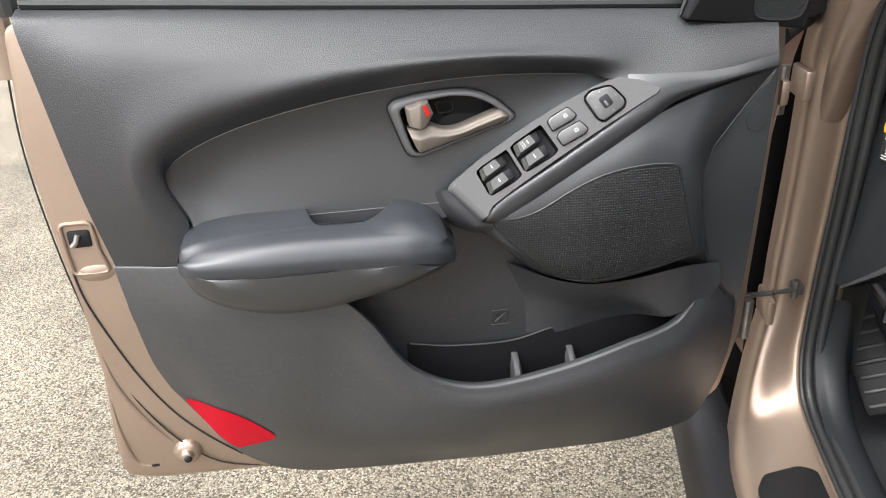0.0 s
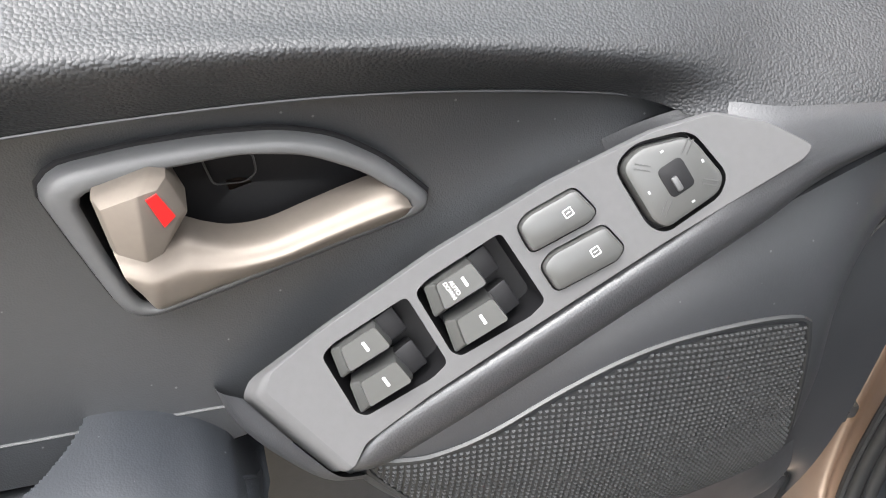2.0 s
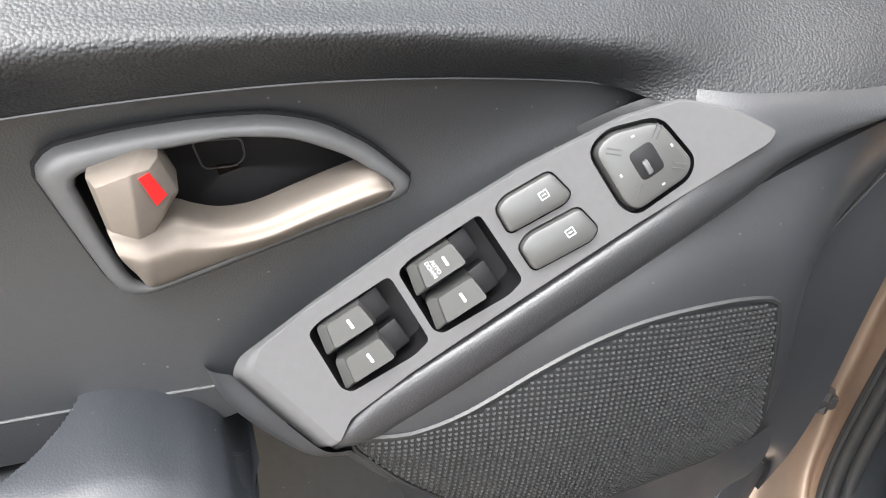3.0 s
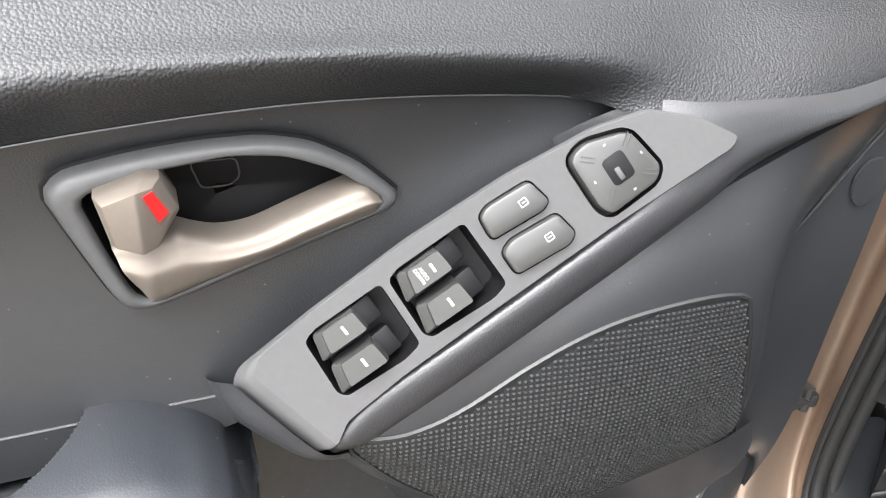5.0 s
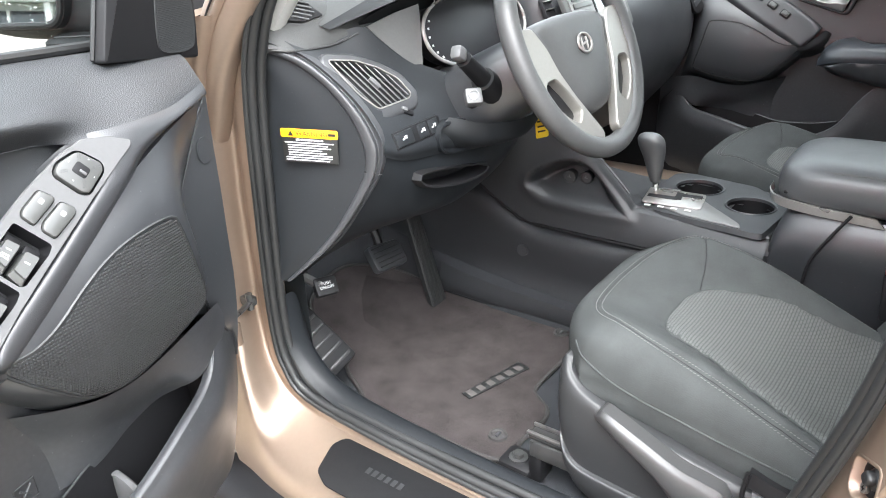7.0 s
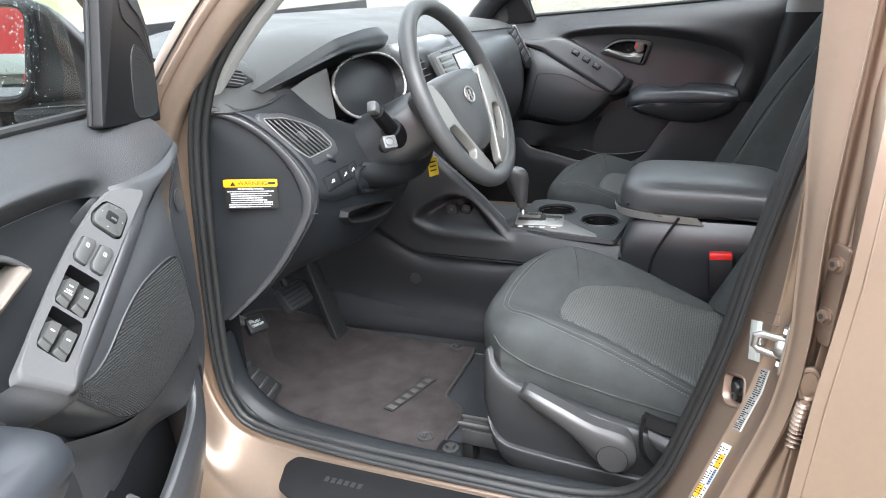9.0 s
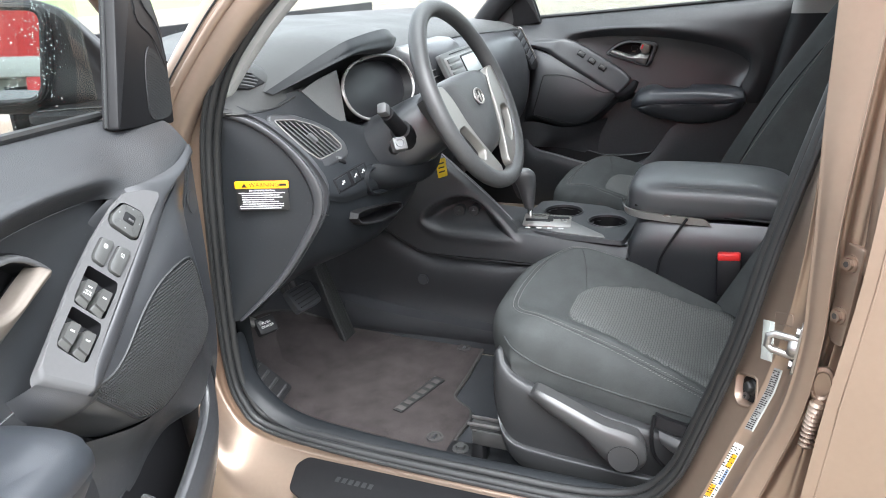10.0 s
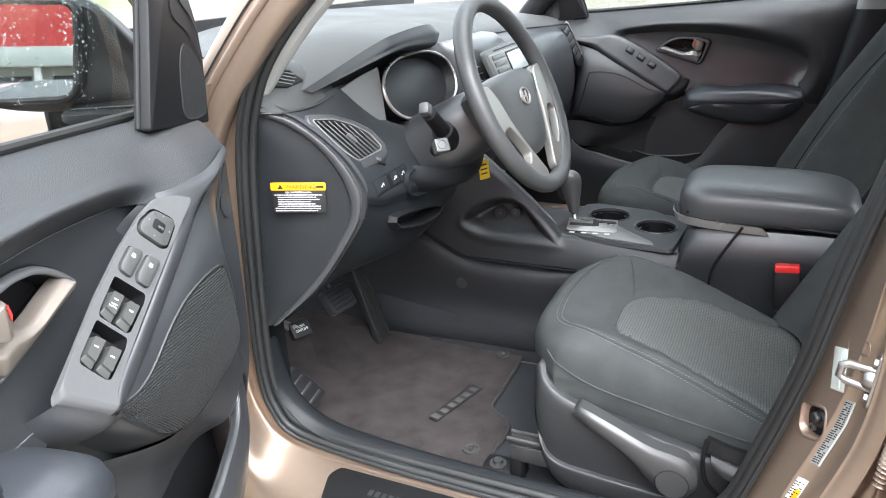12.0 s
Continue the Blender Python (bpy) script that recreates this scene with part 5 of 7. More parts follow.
# floor pan, firewall and far side
part("floor_carpet", skin([[V(x, y, z) for x in (.61, .8, 1.0, 1.14)] for y, z in ((-1.0, .40), (.0, .40), (.30, .375), (.5, .366), (.75, .366), (.88, .39), (.98, .46), (1.06, .62), (1.09, .90))], 20, 60), CARPET, body, "dark grey floor carpet")
part("far_carpet", skin([[V(x, y, z) for x in (1.40, 1.6, 1.8, 2.06)] for y, z in ((-1.0, .40), (.0, .40), (.30, .375), (.5, .366), (.75, .366), (.88, .39), (.98, .46), (1.06, .62), (1.09, .90))], 20, 60), CARPET, body, "dark grey floor carpet")
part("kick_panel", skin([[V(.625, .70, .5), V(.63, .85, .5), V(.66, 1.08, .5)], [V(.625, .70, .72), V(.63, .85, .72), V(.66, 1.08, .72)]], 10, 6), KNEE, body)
part("far_kick", rbox((2.05, .78, .72), (.02, .70, .76), .004), BLACK, body)
part("firewall", rbox((1.33, 1.12, .75), (1.5, .02, .9), .004), BLACK, body)
part("windscreen", skin([[V(.58, .82, 1.18), V(1.3, 1.12, 1.20), V(2.02, .82, 1.18)], [V(.72, .1, 1.50), V(1.3, .28, 1.54), V(1.88, .1, 1.50)]], 20, 10), GLASS, body).visible_shadow = False
part("roof", skin([[V(.70, y, 1.49), V(.95, y + .08, 1.545), V(1.3, y + .12, 1.56), V(1.65, y + .08, 1.545), V(1.9, y, 1.49)] for y in (.12, -.5, -1.2, -2.2)], 24, 20, .03, (0, 0, 1)), PAINT, body, "bronze roof")
part("roof_lining", skin([[V(.72, y, 1.45), V(.95, y + .06, 1.50), V(1.3, y + .08, 1.515), V(1.65, y + .06, 1.50), V(1.88, y, 1.45)] for y in (.12, -.5, -1.2, -2.2)], 24, 12), pbr("roof_cloth", (.42, .42, .40), .95, var=.05), body, "pale roof lining")
part("far_a_pillar", tube(curve([V(2.03, .72, 1.06), V(2.02, .62, 1.18), V(1.99, .38, 1.38), V(1.92, .12, 1.47)], 16), .035, 10), BLACK, body)
part("far_b_pillar", stack([(.40, [(2.0, -.12), (2.08, -.12), (2.08, -.36), (2.0, -.34)]), (1.13, [(2.01, -.285), (2.08, -.285), (2.08, -.42), (2.01, -.40)])], 20, 3), KNEE, body, "dark lower centre pillar lining")
part("far_b_pillar_top", stack([(1.13, [(2.012, -.285), (2.078, -.285), (2.078, -.42), (2.012, -.40)]), (1.47, [(1.93, -.33), (2.0, -.33), (2.0, -.45), (1.93, -.43)])], 20, 3),
     pbr("far_pillar_lining", (.30, .30, .29), .8, var=.05), body, "pale grey upper centre pillar lining")
part("far_sill", loft([[V(x, y, z) for x, z in ((1.98, .40), (2.0, .48), (2.08, .48), (2.16, .42), (2.16, .29), (1.98, .29))] for y in (.9, 0, -1.3)], 20, 2), PAINT, body)
part("rear_cabin", skin([[V(.64, -1.35, .4), V(1.3, -1.45, .4), V(2.06, -1.35, .4)], [V(.64, -1.35, 1.0), V(1.3, -1.45, 1.0), V(2.06, -1.35, 1.0)]], 8, 6), CLOTH, body, "grey rear seat row")
part("far_rear_door", skin([[V(2.04, -.40, .42), V(2.04, -1.4, .42)], [V(2.05, -.40, 1.14), V(2.05, -1.4, 1.17)]], 8, 6, .02, (-1, 0, 0)), PLASTIC, body)
part("bonnet", skin([[V(x, y, z) for x, z in ((.46, 1.02), (.7, 1.09), (1.3, 1.13), (1.9, 1.09), (2.14, 1.02))] for y, dz in ((1.05, 0), (1.6, 0), (2.0, 0))], 20, 10), PAINT, body, "bronze bonnet")
part("front_wing", skin([[V(.50, .87, .45), V(.44, 1.2, .50), V(.46, 2.0, .5)], [V(.485, .87, .75), V(.415, 1.2, .78), V(.44, 2.0, .78)], [V(.51, .85, 1.05), V(.45, 1.2, 1.04), V(.47, 2.0, 1.0)], [V(.56, .85, 1.10), V(.54, 1.2, 1.08), V(.56, 2.0, 1.05)]], 20, 16), PAINT, body, "bronze front wing")

# ---------------------------------------------------------------- dashboard
dash = thing("dashboard", "dark grey moulded dashboard with oval vents", "dashboard", (.9, .7, .7))
cap_front = [(.580, .656, 1.080), (.596, .618, 1.063), (.614, .579, 1.029), (.627, .549, .983), (.634, .535, .936), (.634, .537, .903), (.630, .548, .875), (.614, .588, .807), (.596, .632, .753), (.575, .682, .702)]
cap = part("end_cap", skin([cap_front, [(.570, .680, 1.07), (.578, .66, 1.05), (.585, .64, 1.02), (.59, .63, .98), (.592, .625, .94), (.592, .626, .90), (.590, .63, .87), (.583, .65, .81), (.575, .67, .755), (.566, .70, .70)],
                            [(.574, .72, z) for _, _, z in cap_front]], 40, 16), CAP, dash, "plain dark dashboard end cap")
fr = [(.583, .648, 1.091), (.601, .607, 1.076), (.618, .568, 1.043), (.634, .534, 1.002), (.644, .512, .961), (.646, .508, .935), (.642, .518, .894), (.629, .552, .837), (.611, .597, .774), (.581, .667, .710)]
def between(f, dx, dy):
    return [(a[0] + (b[0] - a[0]) * f + dx, a[1] + (b[1] - a[1]) * f + dy, a[2] + (b[2] - a[2]) * f) for a, b in zip(cap_front, fr)]


frame_net = [between(0, .004, .008), between(.04, -.001, .002), between(.10, -.005, -.003), between(.38, -.006, -.005), between(.60, -.004, -.004), between(.68, .003, .002), between(.85, .002, .0), between(1, 0, 0), between(1, .014, .004)]
part("end_frame", skin(frame_net, 80, 48), BAND, dash, "soft dark border of the end cap")
face = [
    [(.590, .632, 1.096), (.655, .612, 1.092), (.712, .585, 1.101), (.772, .559, 1.048), (.90, .52, .99)],
    [(.628, .575, 1.044), (.69, .560, 1.022), (.75, .548, 1.010), (.80, .533, .996), (.90, .50, .965)],
    [(.642, .530, .985), (.69, .522, .972), (.75, .515, .965), (.80, .508, .957), (.90, .485, .94)],
    [(.648, .508, .942), (.684, .500, .930), (.74, .494, .925), (.79, .489, .922), (.90, .475, .915)],
    [(.647, .511, .925), (.69, .505, .908), (.75, .500, .900), (.80, .497, .895), (.90, .485, .885)]]
face_m = skin(face, 140, 100)
knee = [
    [(.648, .514, .930), (.69, .508, .912), (.77, .502, .905), (.85, .500, .90), (.98, .50, .90), (1.12, .56, .90)],
    [(.643, .525, .890), (.70, .512, .860), (.78, .500, .850), (.87, .495, .845), (1.0, .50, .85), (1.14, .56, .85)],
    [(.630, .556, .836), (.70, .545, .800), (.79, .535, .785), (.88, .535, .78), (1.0, .55, .79), (1.15, .60, .80)],
    [(.612, .602, .772), (.70, .605, .760), (.80, .605, .765), (.9, .61, .775), (1.02, .63, .78), (1.15, .66, .78)],
    [(.583, .672, .706), (.66, .69, .725), (.78, .70, .745), (.92, .72, .755), (1.05, .74, .76), (1.15, .76, .76)],
    [(.60, .74, .72), (.67, .76, .745), (.80, .78, .765), (.92, .80, .775), (1.05, .82, .78), (1.15, .84, .78)]]
knee_m = skin(knee, 150, 110)
seam = part("cap_seam", tube([V(.629, .535, .903), V(.640, .509, .899)], .0009, 6), BLACK, dash)
# pad across the top
pad_net = [
    [(.566, .650, 1.088), (.595, .622, 1.083), (.655, .606, 1.082), (.74, .590, 1.072), (.9, .60, 1.06), (1.2, .62, 1.06), (1.5, .62, 1.05), (1.8, .56, 1.05), (2.06, .56, 1.06)],
    [(.562, .662, 1.112), (.60, .640, 1.114), (.660, .612, 1.112), (.72, .596, 1.098), (.9, .60, 1.10), (1.2, .60, 1.12), (1.5, .60, 1.11), (1.8, .54, 1.10), (2.06, .55, 1.09)],
    [(.560, .690, 1.142), (.61, .672, 1.148), (.668, .650, 1.152), (.74, .66, 1.142), (.9, .70, 1.15), (1.2, .68, 1.16), (1.5, .65, 1.145), (1.8, .61, 1.14), (2.06, .60, 1.12)],
    [(.560, .74, 1.175), (.62, .74, 1.175), (.70, .76, 1.170), (.8, .80, 1.170), (.95, .86, 1.175), (1.2, .86, 1.18), (1.5, .86, 1.175), (1.8, .82, 1.165), (2.02, .78, 1.15)],
    [(.570, .83, 1.182), (.66, .88, 1.185), (.78, .95, 1.187), (.9, 1.00, 1.190), (1.05, 1.05, 1.192), (1.3, 1.08, 1.195), (1.55, 1.05, 1.19), (1.8, .97, 1.185), (2.02, .83, 1.18)]]
part("top_pad", skin(pad_net, 90, 40), DASHTOP, dash, "soft dark dashboard top")
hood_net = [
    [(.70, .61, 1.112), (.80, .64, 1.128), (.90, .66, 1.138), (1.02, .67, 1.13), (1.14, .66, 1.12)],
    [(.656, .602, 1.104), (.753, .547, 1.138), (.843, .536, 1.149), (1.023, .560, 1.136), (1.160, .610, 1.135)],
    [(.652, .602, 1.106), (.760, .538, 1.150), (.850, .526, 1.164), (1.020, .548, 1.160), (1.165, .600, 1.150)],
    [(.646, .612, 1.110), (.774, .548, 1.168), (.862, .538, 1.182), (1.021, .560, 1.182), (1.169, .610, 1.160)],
    [(.640, .67, 1.130), (.78, .67, 1.182), (.93, .67, 1.194), (1.08, .69, 1.190), (1.20, .70, 1.165)],
    [(.64, .82, 1.150), (.78, .86, 1.176), (.93, .88, 1.176), (1.08, .88, 1.174), (1.25, .88, 1.168)]]
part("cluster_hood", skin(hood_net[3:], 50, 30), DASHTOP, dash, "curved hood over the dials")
# lower rows of the same hood, coloured near-black for the shade under its lip
part("hood_front", skin(hood_net[:4], 50, 24), KNEE, dash, "front edge of the dial hood with painted shade")
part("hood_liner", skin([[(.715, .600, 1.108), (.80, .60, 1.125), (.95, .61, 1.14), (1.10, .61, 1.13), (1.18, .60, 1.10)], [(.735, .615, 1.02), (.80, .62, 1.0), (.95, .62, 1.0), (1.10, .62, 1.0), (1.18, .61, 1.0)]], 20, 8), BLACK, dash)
part("silver_trim", skin([[(.713, .582, 1.102), (.775, .580, 1.114), (.836, .577, 1.122)], [(.739, .570, 1.074), (.785, .570, 1.084), (.827, .567, 1.091)], [(.772, .557, 1.045), (.795, .556, 1.050), (.813, .556, 1.056)],
                           [(.795, .549, 1.030), (.799, .5485, 1.029), (.803, .548, 1.028)]], 24, 24, .006, (0, -1, .3)), GUNMETAL, dash, "silver trim beside the dials")
# instrument binnacle
cm = basis((.978, .556, 1.070), (1, 0, 0), (0, -.94, .34))
oval = [(.157 * math.copysign(abs(math.cos(a)) ** .85, math.cos(a)), .064 * math.copysign(abs(math.sin(a)) ** .9, math.sin(a))) for a in [6.28318 * k / 60 for k in range(60)]]
dials = part("dial_face", plate([(x * .94, y * .92) for x, y in oval], cm, -.02, .001, -.03), DIAL, dash, "black instrument dials")
part("dial_tunnel", web([[cm @ V(x, y, 0) for x, y in oval], [cm @ V(x * .95, y * .93, -.022) for x, y in oval]], True), BLACK, dials)
part("dial_ring", tube([cm @ V(x, y, .001) for x, y in oval], .0032, 8, closed=True, up=(0, -1, 0)), SILVER, dials, "bright ring round the dials")
ticks = []
for k in range(15):
    a = radians(125 + k * 9)
    ticks.append(rbox((-.078 + .052 * math.cos(a), .052 * math.sin(a), -.0195), (.004, .0010, .0006), 0, cm @ Matrix.Translation((0, 0, 0))))
for k in range(6):
    a = radians(135 + k * 21)
    ticks.append(rbox((-.078 + .040 * math.cos(a), .040 * math.sin(a), -.0195), (.0045, .0035, .0006), 0, cm))
part("dial_marks", merge(*ticks), MARK, dials)
# driver's air vent
fn = Vector((-.10, -.82, .56)).normalized()
vm = basis((.694, .5655, 1.030), (1, -.45, -.5), fn)


def to_face(p):
    q = vm.inverted() @ Vector(p)
    return (q.x, q.y)


VS = (-.004, 0, -.007)
vo = [to_face(tuple(a + b for a, b in zip(p, VS))) for p in ((.636, .597, 1.068), (.682, .587, 1.060), (.715, .573, 1.046), (.743, .556, 1.025), (.753, .540, 1.000), (.745, .538, .994), (.679, .542, .991), (.660, .557, 1.012), (.648, .575, 1.036))]
vr = cornered(vo, .006, 4)
flat = [V(*p, 0).xy for p in vr]
pod_ = [(x * 1.0 + (.005 if x > 0 else -.002), y - (.006 if y < 0 else -.001)) for x, y in shrink(flat, -.010)]
vent = part("air_vent", web([[vm @ V(p[0], p[1], h) for p in r] for r, h in ((shrink([V(*p, 0).xy for p in pod_], -.004), -.006), (pod_, .0035), (shrink([V(*p, 0).xy for p in pod_], .003), .0055), (shrink(flat, -.0015), .0048), (flat, .0050), (shrink(flat, .0015), .0010), (shrink(flat, .003), -.020))], True), BAND, dash, "oval air vent with a bright rim")
vm_i = vm.inverted()
gone = [f for f in face_m.faces if abs((vm_i @ f.calc_center_median()).z) < .05 and inside((vm_i @ f.calc_center_median())[:2], [tuple(p) for p in shrink(flat, -.004)])]
bmesh.ops.delete(face_m, geom=gone, context="FACES")
part("dash_face", face_m, CAP, dash, "satin dark dashboard face")
part("vent_rim", tube([vm @ V(p[0], p[1], .0052) for p in vr], .0011, 6, closed=True, up=tuple(fn)), SILVER, vent)
part("vent_depth", plate(shrink(flat, .002), vm, -.012, .0005, -.020), BLACK, vent)
along = (Vector(to_face((.679, .542, .993))) - Vector(to_face((.638, .597, 1.066)))).normalized()
across = Vector((-along.y, along.x))
span = [Vector(p).dot(across) for p in vr]
for k in range(8):
    c = min(span) + (max(span) - min(span)) * (k + .75) / 8.5
    hits = []
    for a, b in zip(vr, vr[1:] + vr[:1]):
        da, db = Vector(a).dot(across) - c, Vector(b).dot(across) - c
        if (da > 0) != (db > 0):
            hits.append(Vector(a).lerp(Vector(b), da / (da - db)).dot(along))
    if len(hits) >= 2 and max(hits) - min(hits) > .010:
        mid_ = along * (max(hits) + min(hits)) / 2 + across * c
        part("slat", rbox((0, 0, 0), (max(hits) - min(hits) - .003, .0022, .0016), .0005, vm @ pose(mid_.x, mid_.y, .0020, 0, 0, math.degrees(math.atan2(along.y, along.x))) @ pose(0, 0, 0, 20, 0, 0)), SURROUND, vent)
mid_ = sum((Vector(p) for p in vr), Vector((0, 0))) / len(vr)
part("vent_tab", rbox((0, 0, 0), (.020, .0075, .008), .002, vm @ pose(mid_.x, mid_.y, .0048, 0, 0, math.degrees(math.atan2(along.y, along.x)))), SURROUND, vent, "grey vent tab")
part("vent_slider", rbox(to_face((.716, .532, .976)) + (.001,), (.046, .009, .007), .003, vm), BLACK, dash)
part("slider_tab", rbox(to_face((.720, .530, .976)) + (.005,), (.011, .007, .006), .002, vm), SURROUND, dash)
kb = basis((.722, .505, .944), (1, -.05, .05), (-.08, -.93, .32))
row = part("switch_plate", plate(cornered([(-.052, -.014), (.056, -.014), (.056, .014), (-.052, .014)], .004), kb, .004, .001), BLACK, dash, "row of small dashboard switches")
for x, w in ((-.030, .038), (.012, .022), (.038, .022)):
    key = part("dash_switch", plate(cornered([(x - w / 2, -.011), (x + w / 2, -.011), (x + w / 2, .011), (x - w / 2, .011)], .002), kb, .0055, .001), CAP, row)
    part("switch_mark", bars([(x - .004, -.001, .004, .002), (x - .001, .0015, .0012, .004), (x + .003, .001, .002, .005)], kb @ pose(0, 0, .0055)), MARK, key)
tray_ring = ring2([(.762, .938), (.80, .945), (.90, .924), (.932, .904), (.862, .890), (.775, .902)], 48)
tray = part("coin_tray", web([[V(x, y_, z) for x, z in r] for r, y_ in ((shrink([V(*p, 0).xy for p in tray_ring], -.004), .506), (shrink([V(*p, 0).xy for p in tray_ring], -.003), .487), (tray_ring, .4855), (shrink([V(*p, 0).xy for p in tray_ring], .004), .490), (shrink([V(*p, 0).xy for p in tray_ring], .010), .515))], True), KNEE, dash, "dark pull-out tray with a bright pull")
part("tray_depth", web([[V(x, .512, z) for x, z in shrink([V(*p, 0).xy for p in tray_ring], .008)], [V(.85, .515, .917)] * 48], True), BLACK, tray)
part("tray_pull", tube(curve([V(.835, .482, .922), V(.868, .480, .918), V(.884, .480, .909), V(.876, .481, .902), V(.850, .482, .904)], 24), .0016, 8), SILVER, tray)
shelf_ring = ring2([(.712, .880), (.792, .870), (.900, .846), (.888, .830), (.811, .834), (.726, .856)], 40)
part("shelf_mouth", web([[V(x, y_, z) for x, z in r] for r, y_ in ((shrink([V(*p, 0).xy for p in shelf_ring], -.003), .505), (shelf_ring, .4885), (shrink([V(*p, 0).xy for p in shelf_ring], .003), .4895), (shrink([V(*p, 0).xy for p in shelf_ring], .006), .53), ([V(.81, .853, 0).xy] * 40, .53))], True), BLACK, dash, "dark open shelf mouth")
for hole in (tray_ring, shelf_ring):
    gone = [f for f in knee_m.faces if f.calc_center_median().y < .56 and inside((f.calc_center_median().x, f.calc_center_median().z), [tuple(p) for p in shrink([V(*p, 0).xy for p in hole], .001)])]
    bmesh.ops.delete(knee_m, geom=gone, context="FACES")
# same plastic as its neighbours, with the shade put into its colour
part("knee_panel", knee_m, KNEE, dash, "plastic knee panel, coloured dark for its shade")
part("sensor_cap", rbox((0, 0, 0), (.012, .008, .006), .002, basis((.785, .548, 1.015), (1, 0, 0), fn)), BLACK, dash)
part("pad_joint", tube(curve([V(.566, .648, 1.086), V(.595, .620, 1.082), V(.655, .604, 1.082), V(.700, .588, 1.094)], 30), .0018, 6), RUBBER, dash)
part("corner_gap", tube([V(.556, .668, 1.086), V(.575, .646, 1.088), V(.602, .624, 1.080)], [.010, .008, .002], 8), RUBBER, dash)
# side defroster vent
dv = basis((.630, .636, 1.133), (.86, -.40, -.32), (-.28, -.80, .53))
dvr = cornered([(-.034, -.016), (-.029, .017), (.005, .017), (.036, .000), (.005, -.018), (-.026, -.021)], .004)
dfr = part("side_vent", plate(dvr, dv, .003, .001, -.004), BLACK, dash, "small side defroster vent")
for k in range(5):
    part("slat", rbox((-.002, -.013 + k * .0064, .0035), (.046 - abs(k - 2) * .008, .0024, .003), .0004, dv), SURROUND, dfr)
# centre stack, radio, glovebox side
part("middle_panel", loft([[V(x, y, z) for x, y in ((1.17, .56 + dy), (1.22, .50 + dy), (1.38, .50 + dy), (1.45, .56 + dy), (1.47, .75), (1.17, .75))] for z, dy in ((1.13, .05), (1.10, .02), (1.0, .0), (.9, .03), (.80, .06), (.74, .09))], 32, 3), PLASTIC, dash, "dark panel in the middle of the dashboard")
rm = basis((1.335, .494, 1.066), (1, .03, 0), (0, -.9, .42))
radio = part("radio", plate(cornered([(-.150, -.060), (.125, -.060), (.130, .046), (-.156, .046)], .010), rm, .010, .003), KEYCAP, dash, "dark grey radio with a silver frame and pale display")
part("radio_bezel", plate(cornered([(-.135, -.034), (.112, -.034), (.114, .034), (-.138, .034)], .006), rm, .0125, .002), SHIFTP, radio, "silver radio frame")
part("display_frame", plate(cornered([(-.040, -.027), (.094, -.027), (.094, .029), (-.040, .029)], .004), rm, .0140, .001), BLACK, radio)
part("radio_display", plate(cornered([(-.034, -.022), (.088, -.022), (.088, .024), (-.034, .024)], .003), rm, .0150, .0005), pbr("display", (.34, .37, .37), .25, var=.03), radio, "pale radio display")
for k in range(4):
    part("radio_button", rbox((-.090, .024 - k * .016, .0135), (.074, .011, .004), .001, rm), KEYCAP, radio)
for k in range(6):
    part("radio_button", rbox((-.09 + k * .036, -.046, .0105), (.028, .012, .004), .001, rm), KEYCAP, radio)
part("disc_slot", rbox((-.02, .0395, .0100), (.15, .003, .002), .0005, rm), BLACK, radio)
for x in (1.185, 1.425):
    m2 = basis((x, .52, 1.05), (1, 0, 0), (0, -.9, .42))
    cv = part("center_vent", plate(cornered([(-.022, -.05), (.022, -.05), (.022, .05), (-.022, .05)], .01), m2, .008, .002), BLACK, dash)
    for k in range(6):
        part("slat", rbox((0, -.04 + k * .016, .009), (.038, .002, .006), .0004, m2), SILVER, cv)
part("glovebox", skin([[(1.44, .62, 1.118), (1.62, .585, 1.118), (1.80, .548, 1.112), (1.95, .540, 1.104), (2.06, .556, 1.092)], [(1.45, .565, 1.085), (1.62, .530, 1.085), (1.80, .508, 1.080), (1.95, .508, 1.075), (2.06, .540, 1.070)],
                        [(1.46, .535, 1.00), (1.62, .505, .99), (1.80, .490, .98), (1.95, .492, .98), (2.06, .53, .99)], [(1.46, .56, .86), (1.62, .525, .845), (1.80, .515, .84), (1.95, .515, .84), (2.06, .55, .86)],
                        [(1.46, .66, .72), (1.62, .635, .70), (1.80, .625, .70), (1.95, .625, .70), (2.06, .66, .72)]], 50, 50), PLASTIC, dash, "dark glovebox front")
part("pad_crease", tube(curve([V(1.44, .617, 1.119), V(1.62, .582, 1.119), V(1.80, .545, 1.113), V(1.95, .537, 1.105), V(2.05, .552, 1.094)], 40), .0016, 6), RUBBER, dash)
pv = basis((1.915, .496, 1.045), (.55, .05, -.83), (-.25, -.95, .15))
pvent = part("far_vent", plate(cornered([(-.078, -.014), (-.06, -.022), (.060, -.024), (.078, -.008), (.074, .020), (-.070, .016)], .012), pv, .006, .002, -.01), BLACK, dash, "dark air vent with a silver edge")
part("vent_trim", tube([pv @ V(*p, .006) for p in cornered([(-.078, .010), (-.070, .018), (.050, .022), (.056, .004)], .008)][:14], .0032, 8), SILVER, pvent)
for k in range(5):
    part("slat", rbox((-.055 + k * .024, -.002, .006), (.018, .028, .003), .0008, pv), PLASTIC, pvent)

